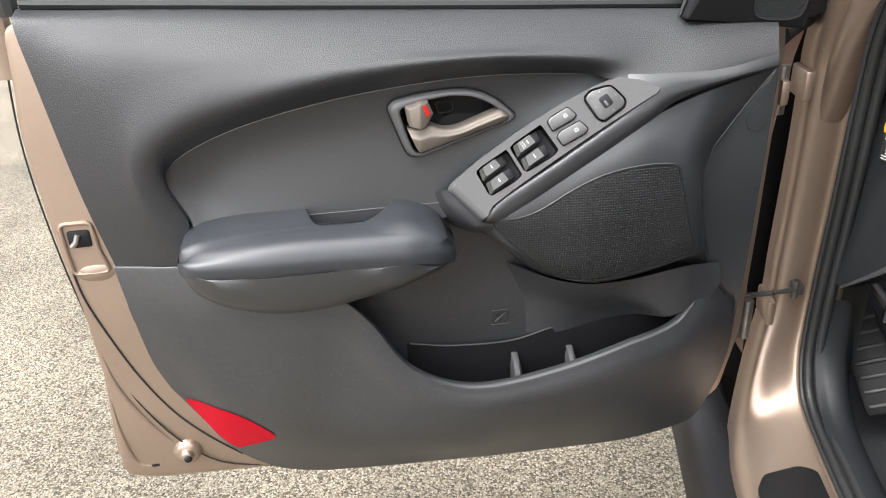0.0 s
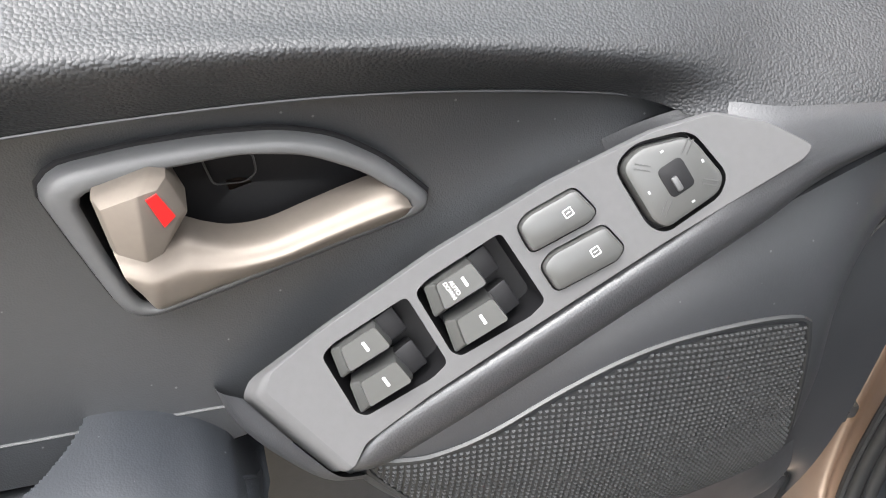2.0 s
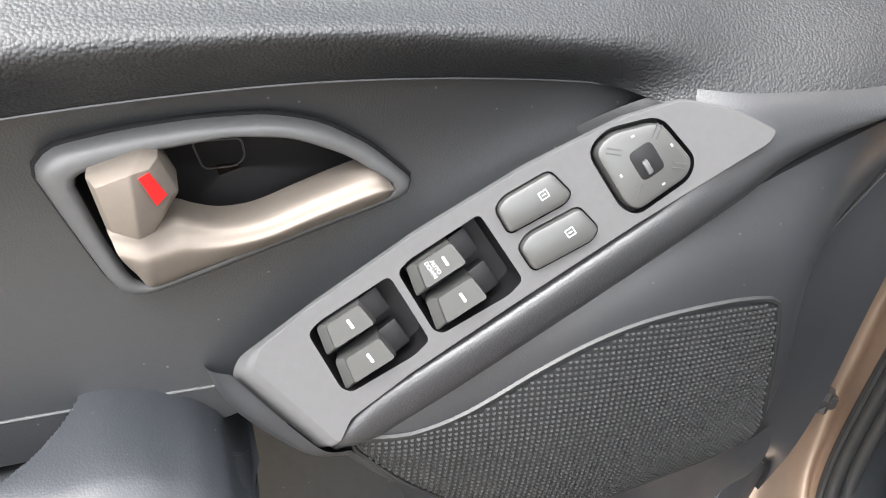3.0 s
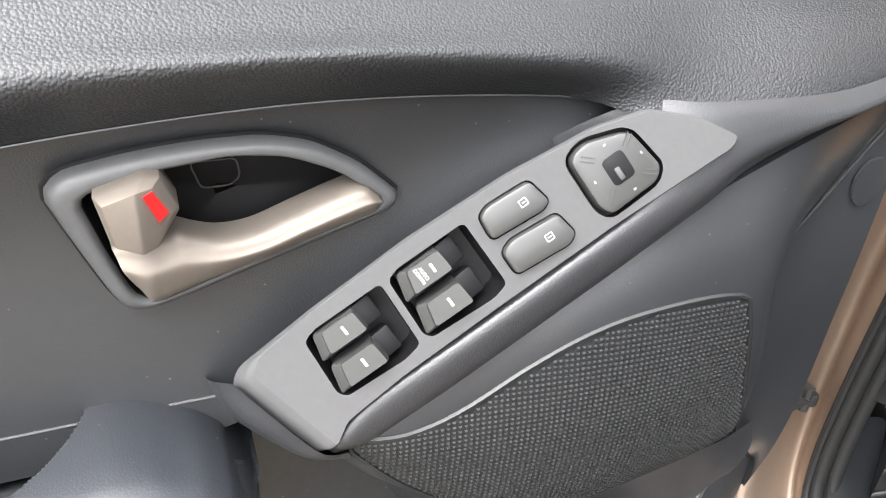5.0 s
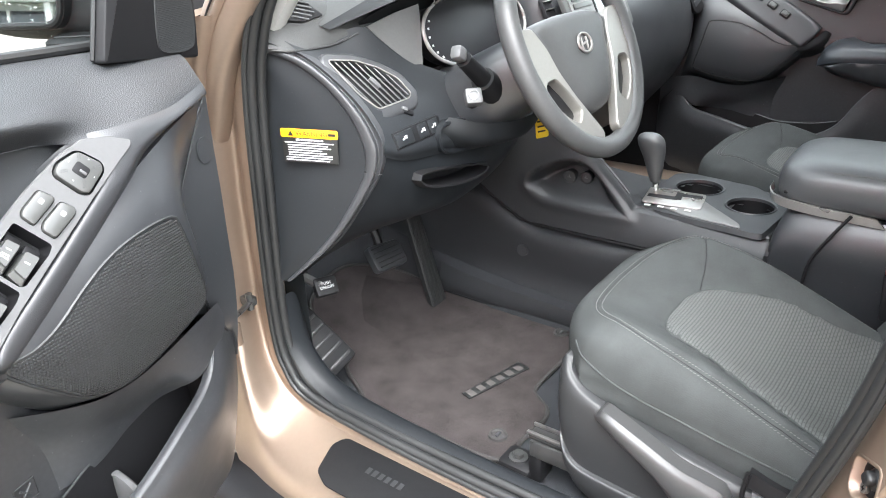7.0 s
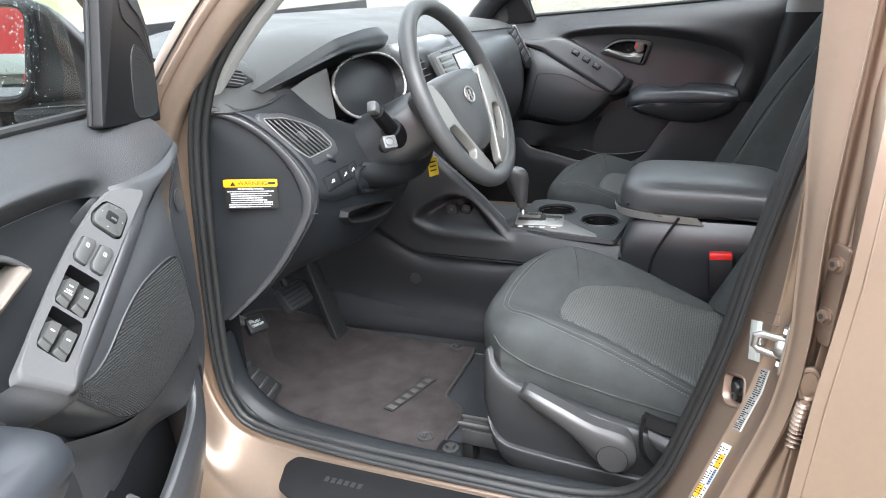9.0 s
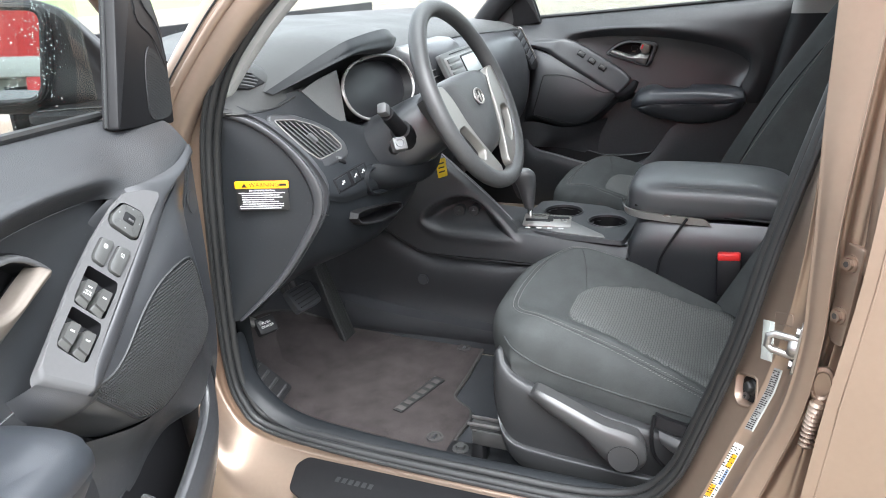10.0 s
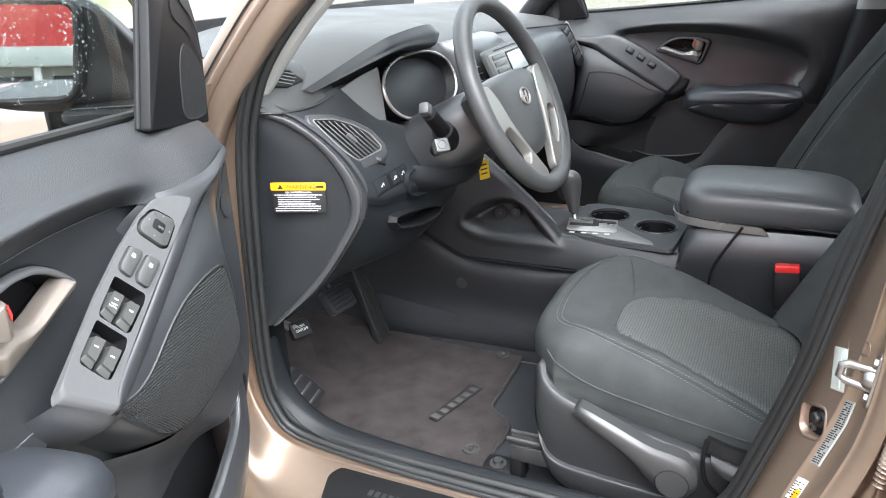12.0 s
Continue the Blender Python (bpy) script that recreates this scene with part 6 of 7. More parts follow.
# warning label on the end cap
wm = basis((.601, .609, .9435), (.44, -.90, -.035), (-.918, -.396, -.016)) @ pose(0, 0, .012)
warn = thing("warning_label", "yellow and black printed warning label on the end cap", "label", (.60, .609, .94))
part("label_base", plate(cornered([(-.044, -.026), (.044, -.026), (.044, .026), (-.044, .026)], .004), wm, .0008, .0002), INK, warn)
part("yellow_band", plate(cornered([(-.0455, .013), (.0455, .013), (.0455, .0265), (-.0455, .0265)], .003), wm @ pose(0, 0, .0006), .0006, .0001), YELLOW, warn)
writing("heading", "WARNING", .0105, wm @ pose(.004, .0195, .0014), INK, warn)
part("triangle", plate([(-.034, .0155), (-.025, .0155), (-.0295, .0238)], wm @ pose(0, 0, .0013), .0003, .0001), INK, warn)
part("small_bars", bars([(.036, .0195, .012, .004)], wm @ pose(0, 0, .0013)), INK, warn)
writing("subheading", "SEE OWNER'S MANUAL", .0042, wm @ pose(0, .0095, .0009), WHITE, warn)
random.seed(4)
text = []
for k, w0 in enumerate((.080, .064, .070, .056, .062, .072, .076, .070)):
    x_ = -.040 + (.005 if k in (1, 2, 3, 4, 5) else 0)
    end_ = x_ + w0
    while x_ < end_ - .002:
        w1 = min(random.uniform(.002, .0062), end_ - x_)
        text.append((x_ + w1 / 2, .0052 - k * .0039, w1, .0016))
        x_ += w1 + .0009
part("text_bars", bars(text, wm @ pose(0, 0, .0009)), MARK, warn)

# ---------------------------------------------------------------- steering
WC, WT = V(.936, .342, 1.064), radians(25)
wheel_m = basis(WC, (1, 0, 0), (0, -math.cos(WT), math.sin(WT)))
wheel = thing("steering_wheel", "black four-spoke steering wheel with silver spokes", "steering wheel", tuple(WC))
part("rim", tube([wheel_m @ V(.177 * math.cos(a), .177 * math.sin(a), 0) for a in [6.28318 * k / 72 for k in range(72)]], .0165, 14, closed=True, up=tuple(wheel_m.to_3x3() @ V(0, 0, 1))), WHEELH, wheel, "black leatherette rim")
hub_sec = lambda s, z: [wheel_m @ V(x * s, y * s - .006, z - .014) for x, y in ((-.118, .036), (-.06, .050), (.06, .050), (.118, .036), (.104, -.005), (.082, -.060), (.042, -.106), (-.042, -.106), (-.082, -.060), (-.104, -.005))]
hub = part("hub_pad", loft([hub_sec(.9, -.05), hub_sec(1.0, -.02), hub_sec(1.0, .0), hub_sec(.93, .014), hub_sec(.70, .022), hub_sec(.3, .025)], 44, 3), WHEELH, wheel, "dark grey hub pad")
eb = [(.021 * math.cos(a), .015 * math.sin(a)) for a in [6.28318 * k / 32 for k in range(32)]]
part("emblem_ring", tube([wheel_m @ V(x, y - .010, .0130) for x, y in eb], .0022, 8, closed=True, up=tuple(wheel_m.to_3x3() @ V(0, 0, 1))), SILVER, hub, "silver oval emblem")
part("emblem_bars", merge(rbox((-.008, -.010, .0127), (.0035, .022, .003), .001, wheel_m @ pose(0, 0, 0, 0, 0, -10)), rbox((.008, -.010, .0127), (.0035, .022, .003), .001, wheel_m @ pose(0, 0, 0, 0, 0, -10)), rbox((0, -.010, .0127), (.016, .0035, .003), .001, wheel_m @ pose(0, 0, 0, 0, 0, 12))), SILVER, hub)
for s in (-1, 1):
    sw_ = lambda p, z: wheel_m @ V(p[0] * s, p[1], z - .010 * max(0.0, 1 - abs(p[0]) / .15))
    upper_sp = [[sw_(p, z) for p, z in (((x0, y0), .004), ((x0, y0 - h), .004), ((x0, y0 - h), -.012), ((x0, y0), -.012))] for x0, y0, h in ((.080, .030, .055), (.115, .022, .040), (.145, .012, .030), (.172, .004, .028))]
    part("side_spoke", loft(upper_sp, 20, 4), WHEELH, wheel)
    shape = cornered([(.160 * s, .036), (.126 * s, .032), (.106 * s, .0), (.094 * s, -.040), (.074 * s, -.078), (.052 * s, -.112), (.026 * s, -.150), (.036 * s, -.166), (.085 * s, -.148), (.122 * s, -.120), (.148 * s, -.080),
                      (.163 * s, -.030), (.164 * s, .005)][::s], .008, 4)
    slot = cornered([(.110 * s, -.044), (.138 * s, -.046), (.147 * s, -.058), (.136 * s, -.084), (.112 * s, -.109), (.086 * s, -.124), (.066 * s, -.106), (.084 * s, -.076)][::s], .009, 4)
    cover = holed(shape, [slot], wheel_m, .006)
    lips = [merge(web([[wheel_m @ V(p[0], p[1], h) for p in shrink([Vector(q) for q in ring], d)] for h, d in prof], True)) for ring, prof in
            ((shape, ((.006, 0.0), (.0052, -.0012), (.003, -.0020), (-.010, -.0022))), (slot, ((.006, 0.0), (.0052, .0012), (.003, .0020), (-.014, .0030))))]
    spoke = part("silver_spoke", merge(cover, *lips), SPOKE, wheel, "satin silver spoke cover round a slot", angle=50)
    part("spoke_slot", plate(shrink([Vector(p) for p in slot], -.001), wheel_m, -.010, .002, -.016), BLACK, spoke, "dark slot in the spoke")
column = thing("steering_column", "dark column shroud with stalk and tilt lever", "steering column", (.92, .45, .98))


def shroud(d, sx, sy, ox, oy):
    c = wheel_m @ V(ox, oy, -d)
    r = wheel_m.to_3x3()
    return [c + r @ V(sx * x, sy * y, 0) for x, y in ((-1, .2), (-.8, .8), (0, 1), (.8, .8), (1, .2), (.9, -.7), (.4, -1), (-.4, -1), (-.9, -.7))]


part("shroud", loft([shroud(.045, .050, .048, -.005, -.01), shroud(.07, .066, .056, -.012, -.012), shroud(.12, .078, .062, -.020, -.016), shroud(.18, .084, .066, -.022, -.02), shroud(.26, .088, .07, -.022, -.02)], 32, 4), PLASTIC, column, "dark plastic column shroud")
part("stalk", tube([(.83, .445, 1.008), (.80, .446, 1.032), (.774, .447, 1.053)], [.015, .014, .013], 14), BLACK, column, "black indicator stalk")
part("stalk_root", tube([(.86, .446, .985), (.822, .445, 1.014)], [.026, .020], 16), BLACK, column)
part("stalk_end", rbox((0, 0, 0), (.024, .020, .022), .006, basis((.764, .448, 1.062), (.8, 0, -.6), (.5, .2, .8))), SURROUND, column, "grey stalk end")
igm = basis((.755, .418, 1.003), (.62, -.76, .2), (-.62, -.60, .50))
knob_ = part("ignition_plate", plate(cornered([(-.013, -.011), (.012, -.014), (.014, .010), (-.011, .013)], .004), igm, .008, .003, -.010), SURROUND, column, "grey rounded ignition plate")
part("plate_ring", tube([igm @ V(.0072 * math.cos(a), .0072 * math.sin(a), .0082) for a in [6.28318 * k / 24 for k in range(24)]], .0011, 6, closed=True, up=tuple(igm.to_3x3() @ V(0, 0, 1))), PLASTIC, knob_)
part("plate_neck", tube([igm @ V(0, 0, -.006), V(.79, .445, .985)], .011, 12), BLACK, column)
# column cover in the same shade-darkened colour
part("lower_cover", skin([[(.79, .49, .955), (.84, .44, .940), (.93, .42, .935), (1.02, .44, .945)], [(.77, .50, .935), (.84, .45, .905), (.93, .43, .90), (1.04, .45, .92)], [(.78, .51, .905), (.85, .49, .885), (.95, .48, .885), (1.06, .49, .90)]], 30, 14), KNEE, column, "cover under the column, coloured dark for its shade")
tagm = basis((1.001, .437, .895), (1, -.2, 0), (-.5, -.85, .1))
tg = thing("yellow_tag", "small yellow printed tag under the column", "tag", (1.0, .437, .895))
part("tag", plate(cornered([(-.013, -.020), (.013, -.020), (.013, .020), (-.013, .020)], .003), tagm, .001, .0003), TAGYEL, tg)
part("tag_print", bars([(-.001, .010 - k * .009, .016, .003) for k in range(3)], tagm @ pose(0, 0, .001)), INK, tg)

# ---------------------------------------------------------------- centre console
console = thing("center_console", "dark plastic centre console with cup holders", "center console", (1.3, .2, .38))


def con_ring(y, h, l=1.150, r=1.455, waist=.635, cut=0.0):
    """A cross cut; cut: how far the upper left flank stands back behind its own cover."""
    return [V(l + .015, y, .38), V(l + .012, y, .50), V(l + .006, y, waist - .03), V(l + .006 + cut, y, waist), V(l + cut, y, (h + waist) / 2), V(l + .012 + cut, y, h - .018), V(l + .032 + cut, y, h), V((l + r + cut) / 2, y, h + .002), V(r - .032, y, h),
            V(r - .012, y, h - .018), V(r, y, (h + waist) / 2), V(r, y, waist), V(r - .008, y, .5), V(r - .01, y, .38)]


cbm = loft([con_ring(.80, .86, waist=.70, cut=.10), con_ring(.68, .80, waist=.69, cut=.10), con_ring(.60, .735, waist=.66, cut=.10), con_ring(.53, .700, cut=.10), con_ring(.44, .685, cut=.10), con_ring(.36, .680, cut=.09),
            con_ring(.325, .686, cut=.05), con_ring(.30, .694, cut=.03), con_ring(.20, .692, cut=.02), con_ring(.10, .688, cut=.012), con_ring(.055, .688, cut=.012)], 72, 8)
CUPS = ((1.342, .243, .047), (1.287, .124, .045))
gone = [f for f in cbm.faces if f.calc_center_median().z > .66 and any((f.calc_center_median().x - x) ** 2 + (f.calc_center_median().y - y) ** 2 < (r - .002) ** 2 for x, y, r in CUPS)]
bmesh.ops.delete(cbm, geom=gone, context="FACES")
part("console_body", cbm, FLANK, console, "dark console body")
part("console_box", loft([con_ring(.058, .70, 1.168, 1.445), con_ring(.04, .738, 1.168, 1.445), con_ring(-.02, .752, 1.165, 1.445), con_ring(-.2, .755, 1.163, 1.447), con_ring(-.40, .752, 1.163, 1.447)], 56, 4), PLASTIC, console, "dark storage box")
part("console_seam", tube(curve([V(1.160, -.064, .766), V(1.158, -.041, .726), V(1.157, -.015, .672), V(1.158, -.008, .62)], 20), .0030, 8), BLACK, console)


def flank_top(y):
    """Height of the flank's upper edge: level beside the shift panel, climbing steeply to the dashboard."""
    return .690 + .05 * max(0.0, y - .08) if y < .318 else .702 + .80 * (y - .318) + .05 * (1 - math.exp(-(y - .318) / .05)) * .4


def flank_foot(y):
    return .634 + .9 * max(0.0, y - .545) ** 1.25


POCKET = ring2([(.556, .722), (.538, .750), (.484, .781), (.440, .786), (.398, .766), (.324, .690), (.332, .684), (.420, .683), (.500, .686), (.543, .704)], 60)


def flank_depth(y, z):
    """How far the hand pocket is let into the flank: a soft scoop, deepest under its upper edge."""
    d = min((Vector((y, z)) - Vector(p)).length for p in POCKET)
    if not inside((y, z), POCKET):
        return -.004 * math.exp(-(d / .012) ** 2)
    k = min(1.0, d / .030)
    k = k * k * (3 - 2 * k)
    return -.004 * (1 - k) + k * (.014 + .034 * min(1.0, max(0.0, (z - .690) / .055)))


rows = []
for j in range(171):
    y = .70 - .64 * j / 170
    a, b = flank_foot(y), flank_top(y)
    row_ = [V(1.162, y, a - .004), V(1.150, y, a - .002)]
    for k in range(61):
        f = k / 60
        z = a + (b - a) * f
        row_.append(V(1.146 + .020 * f * f + flank_depth(y, z) + .010 * max(0.0, 1 - (1 - f) / .06) ** 2, y, z))
    inner_ = 1.190 if y > .33 else 1.215
    row_ += [V(1.178, y, b + .004), V(inner_, y, b + .003), V(inner_ + .006, y, b - .006), V(inner_ + .012, y, b - .075)]
    rows.append(row_)
part("console_flank", web(rows), FLANK, console, "dark console flank with a moulded hand pocket")
part("flank_gap", tube(curve([V(1.150, y, flank_foot(y) - .006) for y in (.70, .62, .585, .56, .48, .36, .25, .16)], 60), .0035, 8), BLACK, console)
part("flank_trim", tube(curve([V(1.186, y, flank_top(y) + .0035) for y in (.56, .50, .44, .38, .335)], 30), .0022, 6), PLASTIC, console)
for y, z, r in ((.470, .737, .015), (.432, .741, .013)):
    sock = part("power_socket", merge(tube([(1.225, y, z), (1.186, y, z)], r, 20), tube([(1.1865, y + (r - .002) * math.cos(a), z + (r - .002) * math.sin(a)) for a in [6.28318 * k / 20 for k in range(20)]], .0022, 6, closed=True, up=(1, 0, 0))), PLASTIC, console, "dark power socket")
    part("socket_mark", bars([(0, 0, .008, .0012), (0, .003, .0012, .005)], basis((1.185, y, z), (0, -1, 0), (-1, 0, .1))), TAGGREY, sock)
gp = basis((1.295, .205, .704), (1, 0, 0), (0, 0, 1))
gpo = cornered([(-.140, -.135), (.030, -.150), (.110, -.060), (.130, .080), (.115, .112), (-.050, .122), (-.106, .105), (-.122, .060)], .012)
holes_ = [[(x - 1.295 + r * math.cos(a), y - .205 + r * math.sin(a)) for a in [6.28318 * k / 36 for k in range(36)]] for x, y, r in CUPS]
part("gate_panel", merge(holed(gpo, holes_, gp), web([[gp @ V(p[0], p[1], 0) for p in gpo], [gp @ V(p[0], p[1], -.01) for p in shrink([V(*p, 0).xy for p in gpo], -.003)]], True)), FLANK, console, "dark tray round the cup holders")
part("silver_plate", plate(cornered([(-.130, -.095), (-.112, -.088), (-.050, -.020), (-.012, .020), (.010, .072), (.006, .105), (-.040, .115), (-.085, .098), (-.118, .020)], .006), gp, .0022, .001), SHIFTP, console, "satin silver shift plate")
gm = basis((1.247, .266, .7075), (.985, .17, 0), (0, -.02, 1))
slot_ = part("shift_gate", plate(cornered([(-.045, -.060), (.040, -.060), (.045, .055), (-.045, .055)], .008), gm, .002, .001), SILVER, console, "bright stepped shift gate")
part("gate_slot", merge(rbox((-.005, .020, .002), (.016, .060, .003), .001, gm), rbox((.010, -.010, .002), (.040, .014, .003), .001, gm), rbox((.018, -.035, .002), (.014, .040, .003), .001, gm)), BLACK, slot_)
part("gate_marks", bars([(-.058, .04 - k * .026, .008, .012) for k in range(4)], gm @ pose(0, 0, .0012)), MARK, slot_)
for x, y, r in CUPS:
    pts = [6.28318 * k / 36 for k in range(36)]
    cupr = lambda rr, z: [V(x + rr * math.cos(a), y + rr * math.sin(a), z) for a in pts]
    cup = part("cup_holder", web([cupr(r + .004, .7045), cupr(r + .003, .7065), cupr(r, .706), cupr(r - .001, .70)], True), PLASTIC, console, "round cup holder")
    part("cup_well", web([cupr(r, .7060), cupr(r * .96, .66), cupr(r * .93, .63), cupr(r * .1, .628)], True), BLACK, cup)
lever = thing("shift_lever", "black shift lever with a bright stem", "gear lever", (1.275, .312, .70))
part("stem", tube([(1.275, .312, .70), (1.270, .316, .745)], .007, 12), CHROME, lever)
part("boot_ring", tube([(1.275, .312, .702), (1.275, .312, .709)], .015, 16), BLACK, lever)
part("knob", loft([[c + V(sx * math.cos(a), sy * math.sin(a), 0) for a in [6.28318 * k / 8 for k in range(8)]] for c, sx, sy in ((V(1.271, .315, .728), .010, .011), (V(1.269, .317, .75), .014, .016), (V(1.266, .320, .78), .018, .022), (V(1.262, .324, .805), .021, .028), (V(1.259, .327, .822), .020, .027), (V(1.258, .328, .831), .013, .018), (V(1.258, .328, .834), .004, .006))], 24, 4), HIDE, lever, "black leatherette knob")


def rrect(cx, cz, sx, sz, y, k=.55):
    return [V(cx + sx * math.copysign(abs(math.cos(a)) ** k, math.cos(a)), y, cz + sz * math.copysign(abs(math.sin(a)) ** k, math.sin(a))) for a in [6.28318 * (i + .5) / 16 for i in range(16)]]


arm = part("armrest_lid", loft([rrect(1.305, .786, .06, .018, .072), rrect(1.305, .788, .092, .032, .064), rrect(1.302, .790, .116, .042, .042), rrect(1.30, .793, .126, .045, .0), rrect(1.30, .794, .129, .045, -.12), rrect(1.30, .792, .127, .042, -.21), rrect(1.30, .788, .120, .036, -.255), rrect(1.30, .784, .10, .024, -.278)], 48, 5), HIDE, console, "padded black leatherette lid")
part("stitching", tube(curve([V(1.214, .050, .814), V(1.190, .0, .826), V(1.186, -.12, .828), V(1.190, -.22, .820), V(1.205, -.265, .806)], 40), .0010, 6), THREAD, arm)
part("latch_strip", skin([[(1.255, .084, .774), (1.215, .080, .774), (1.184, .062, .773), (1.172, .020, .770), (1.171, -.05, .766), (1.172, -.10, .763)], [(1.255, .080, .758), (1.215, .076, .758), (1.184, .058, .757), (1.172, .016, .754), (1.171, -.06, .750), (1.172, -.115, .748)]], 24, 4, .006, (-1, 0, 0)), SILVER, arm, "bright latch strip")
part("latch_gap", tube([(1.192, .05, .780), (1.180, -.02, .775), (1.178, -.32, .760)], .003, 6), BLACK, arm)

buckle = thing("seat_belt_buckle", "black seat belt buckle with a red button", "seat belt buckle", (1.13, -.155, .60))
bkm = basis((1.125, -.158, .66), (0, -1, .08), (-1, 0, .12))
part("buckle_body", rbox((0, -.004, 0), (.050, .088, .024), .007, bkm), BLACK, buckle)
part("red_button", rbox((0, .040, .001), (.046, .017, .023), .004, bkm), REDB, buckle, "red release button")
part("buckle_strap", tube([(1.125, -.160, .625), (1.12, -.168, .57), (1.11, -.175, .50)], .016, 8, squash=.4), BLACK, buckle)
part("buckle_print", bars([(0, -.012, .014, .006)], bkm @ pose(0, 0, .0112)), PLASTIC, buckle)


# ---------------------------------------------------------------- seats
def build_seat(name, label, xc, out, driver):
    """A front seat; out is the side on which its levers sit (-1 or 1)."""
    seat = thing(name, label, "car seat", (xc, 0, .37), group="front seats", kind="thing")
    o = out

    def zt(y):
        return .695 - .38 * max(0.0, .15 - y) - .010 * math.exp(-((y - .15) / .05) ** 2)

    prof = [(-.198, -.150), (-.214, -.090), (-.216, -.045), (-.207, -.008), (-.180, .019), (-.142, .012), (-.09, -.004), (0, -.010), (.09, -.004), (.142, .012), (.180, .019), (.207, -.008), (.216, -.045), (.214, -.090), (.198, -.150)]
    rows = []
    for y, dz, f in ((.236, -.165, .95), (.260, -.120, .97), (.272, -.070, .98), (.268, -.030, .985), (.246, -.006, .99), (.20, 0, 1), (.14, 0, 1), (.06, 0, 1), (-.04, 0, 1), (-.15, 0, 1), (-.27, 0, 1)):
        row_ = []
        for x, z in prof:
            back = -.075 * (abs(x) / .216) ** 3 * min(1.0, max(0.0, (y + .20) / .36))
            zz = zt(y) + (z if dz == 0 else min(z * .6, 0) + dz if z > -.03 else z + dz * .4)
            row_.append(V(xc + x * f, y + back, max(zz, .49 + .1 * y)))
        rows.append(row_)
    cm_ = skin(rows, 130, 110)
    ins_ = [(xc - o * x, y) for x, y in ((-.085, .117), (-.015, .126), (.060, .113), (.102, .058), (.130, 0), (.143, -.09), (.145, -.20), (-.160, -.20), (-.156, -.10), (-.138, -.02), (-.122, .035), (-.108, .085))]
    ring = curve([V(x, y, .75) for x, y in ins_], 90, True)
    hem = curve([V(xc + x, y, .9) for x, y in ((-.188, -.22), (-.190, -.06), (-.188, .08), (-.172, .165), (-.120, .212), (-.04, .228), (.04, .228), (.120, .212), (.172, .165), (.188, .08), (.190, -.06), (.188, -.22))], 240)
    cross = curve([V(xc + .184, .150, .9), V(xc + .13, .128, .9), (V(xc + .055, .112, .9))], 24)
    # the foam pulls in along the seams, and the cloth lies in shallow folds on the sides
    for v in cm_.verts:
        p, d = Vector((v.co.x, v.co.y)), 0.0
        if v.co.z > zt(v.co.y) - .035:
            d = .0065 * math.exp(-(min((p - q.xy).length for q in ring) / .011) ** 2) + .0022 * math.exp(-(min((p - q.xy).length for q in hem[::2]) / .006) ** 2) + .002 * math.exp(-(min((p - q.xy).length for q in cross) / .007) ** 2)
            if inside(p, [(q.x, q.y) for q in ring[::3]]):
                d -= .004
        v.co.z -= d
        side_ = max(0.0, min(1.0, (zt(v.co.y) - .015 - v.co.z) / .05))
        v.co.x += side_ * .0028 * noise.noise(Vector((v.co.x * 9, v.co.y * 10, v.co.z * 42)))
    tree = BVHTree.FromBMesh(cm_)
    cushion = part("seat_cushion", cm_, CLOTH, seat, "grey cloth seat cushion")
    part("seat_insert", drape(tree, ring, (0, 0, 1), .0012, 24), WEAVE, cushion, "woven grey seat insert")

    def laid(path, lift):
        return [(tree.ray_cast(p + V(0, 0, .2), V(0, 0, -1), 1)[0] or p) + V(0, 0, lift) for p in path]

    part("insert_piping", tube(laid(ring, .0006), .0016, 6, closed=True), CLOTH, cushion)
    part("seam", tube(laid(hem, -.0002), .0008, 6), BLACK, cushion)
    for off in (-.0045, .0045):
        c = V(xc, -.05, .9)
        run = laid([p + (c - p).normalized() * off for p in hem], .0005)
        dashes = [rbox((0, 0, 0), ((b - a).length * .66, .0008, .0008), 0, basis(a.lerp(b, .5), b - a, (0, 0, 1))) for a, b in zip(run, run[1:]) if (b - a).length > 1e-4]
        part("stitching", merge(*dashes), THREAD, cushion, kind="stuff", smooth=False)
    part("cross_seam", tube(laid(cross, .0), .0008, 6), BLACK, cushion)
    side_run = []
    for p in curve([V(0, .215, .665), V(0, .131, .628), V(0, .035, .605), V(0, -.055, .588), V(0, -.2, .560)], 60):
        h = tree.ray_cast(V(xc + o * .6, p.y, p.z), V(-o, 0, 0), 1)
        if h[0] is not None:
            side_run.append(h[0] + V(o * .0004, 0, 0))
    if len(side_run) > 3:
        part("side_seam", tube(side_run, .0018, 6), CLOTH, cushion)
    # side shield in two mouldings, the lower one standing proud
    x0 = xc + o * .222

    def sh(rows_):
        return [[V(x0 + o * w, y, z) for y, z, w in r] for r in rows_]

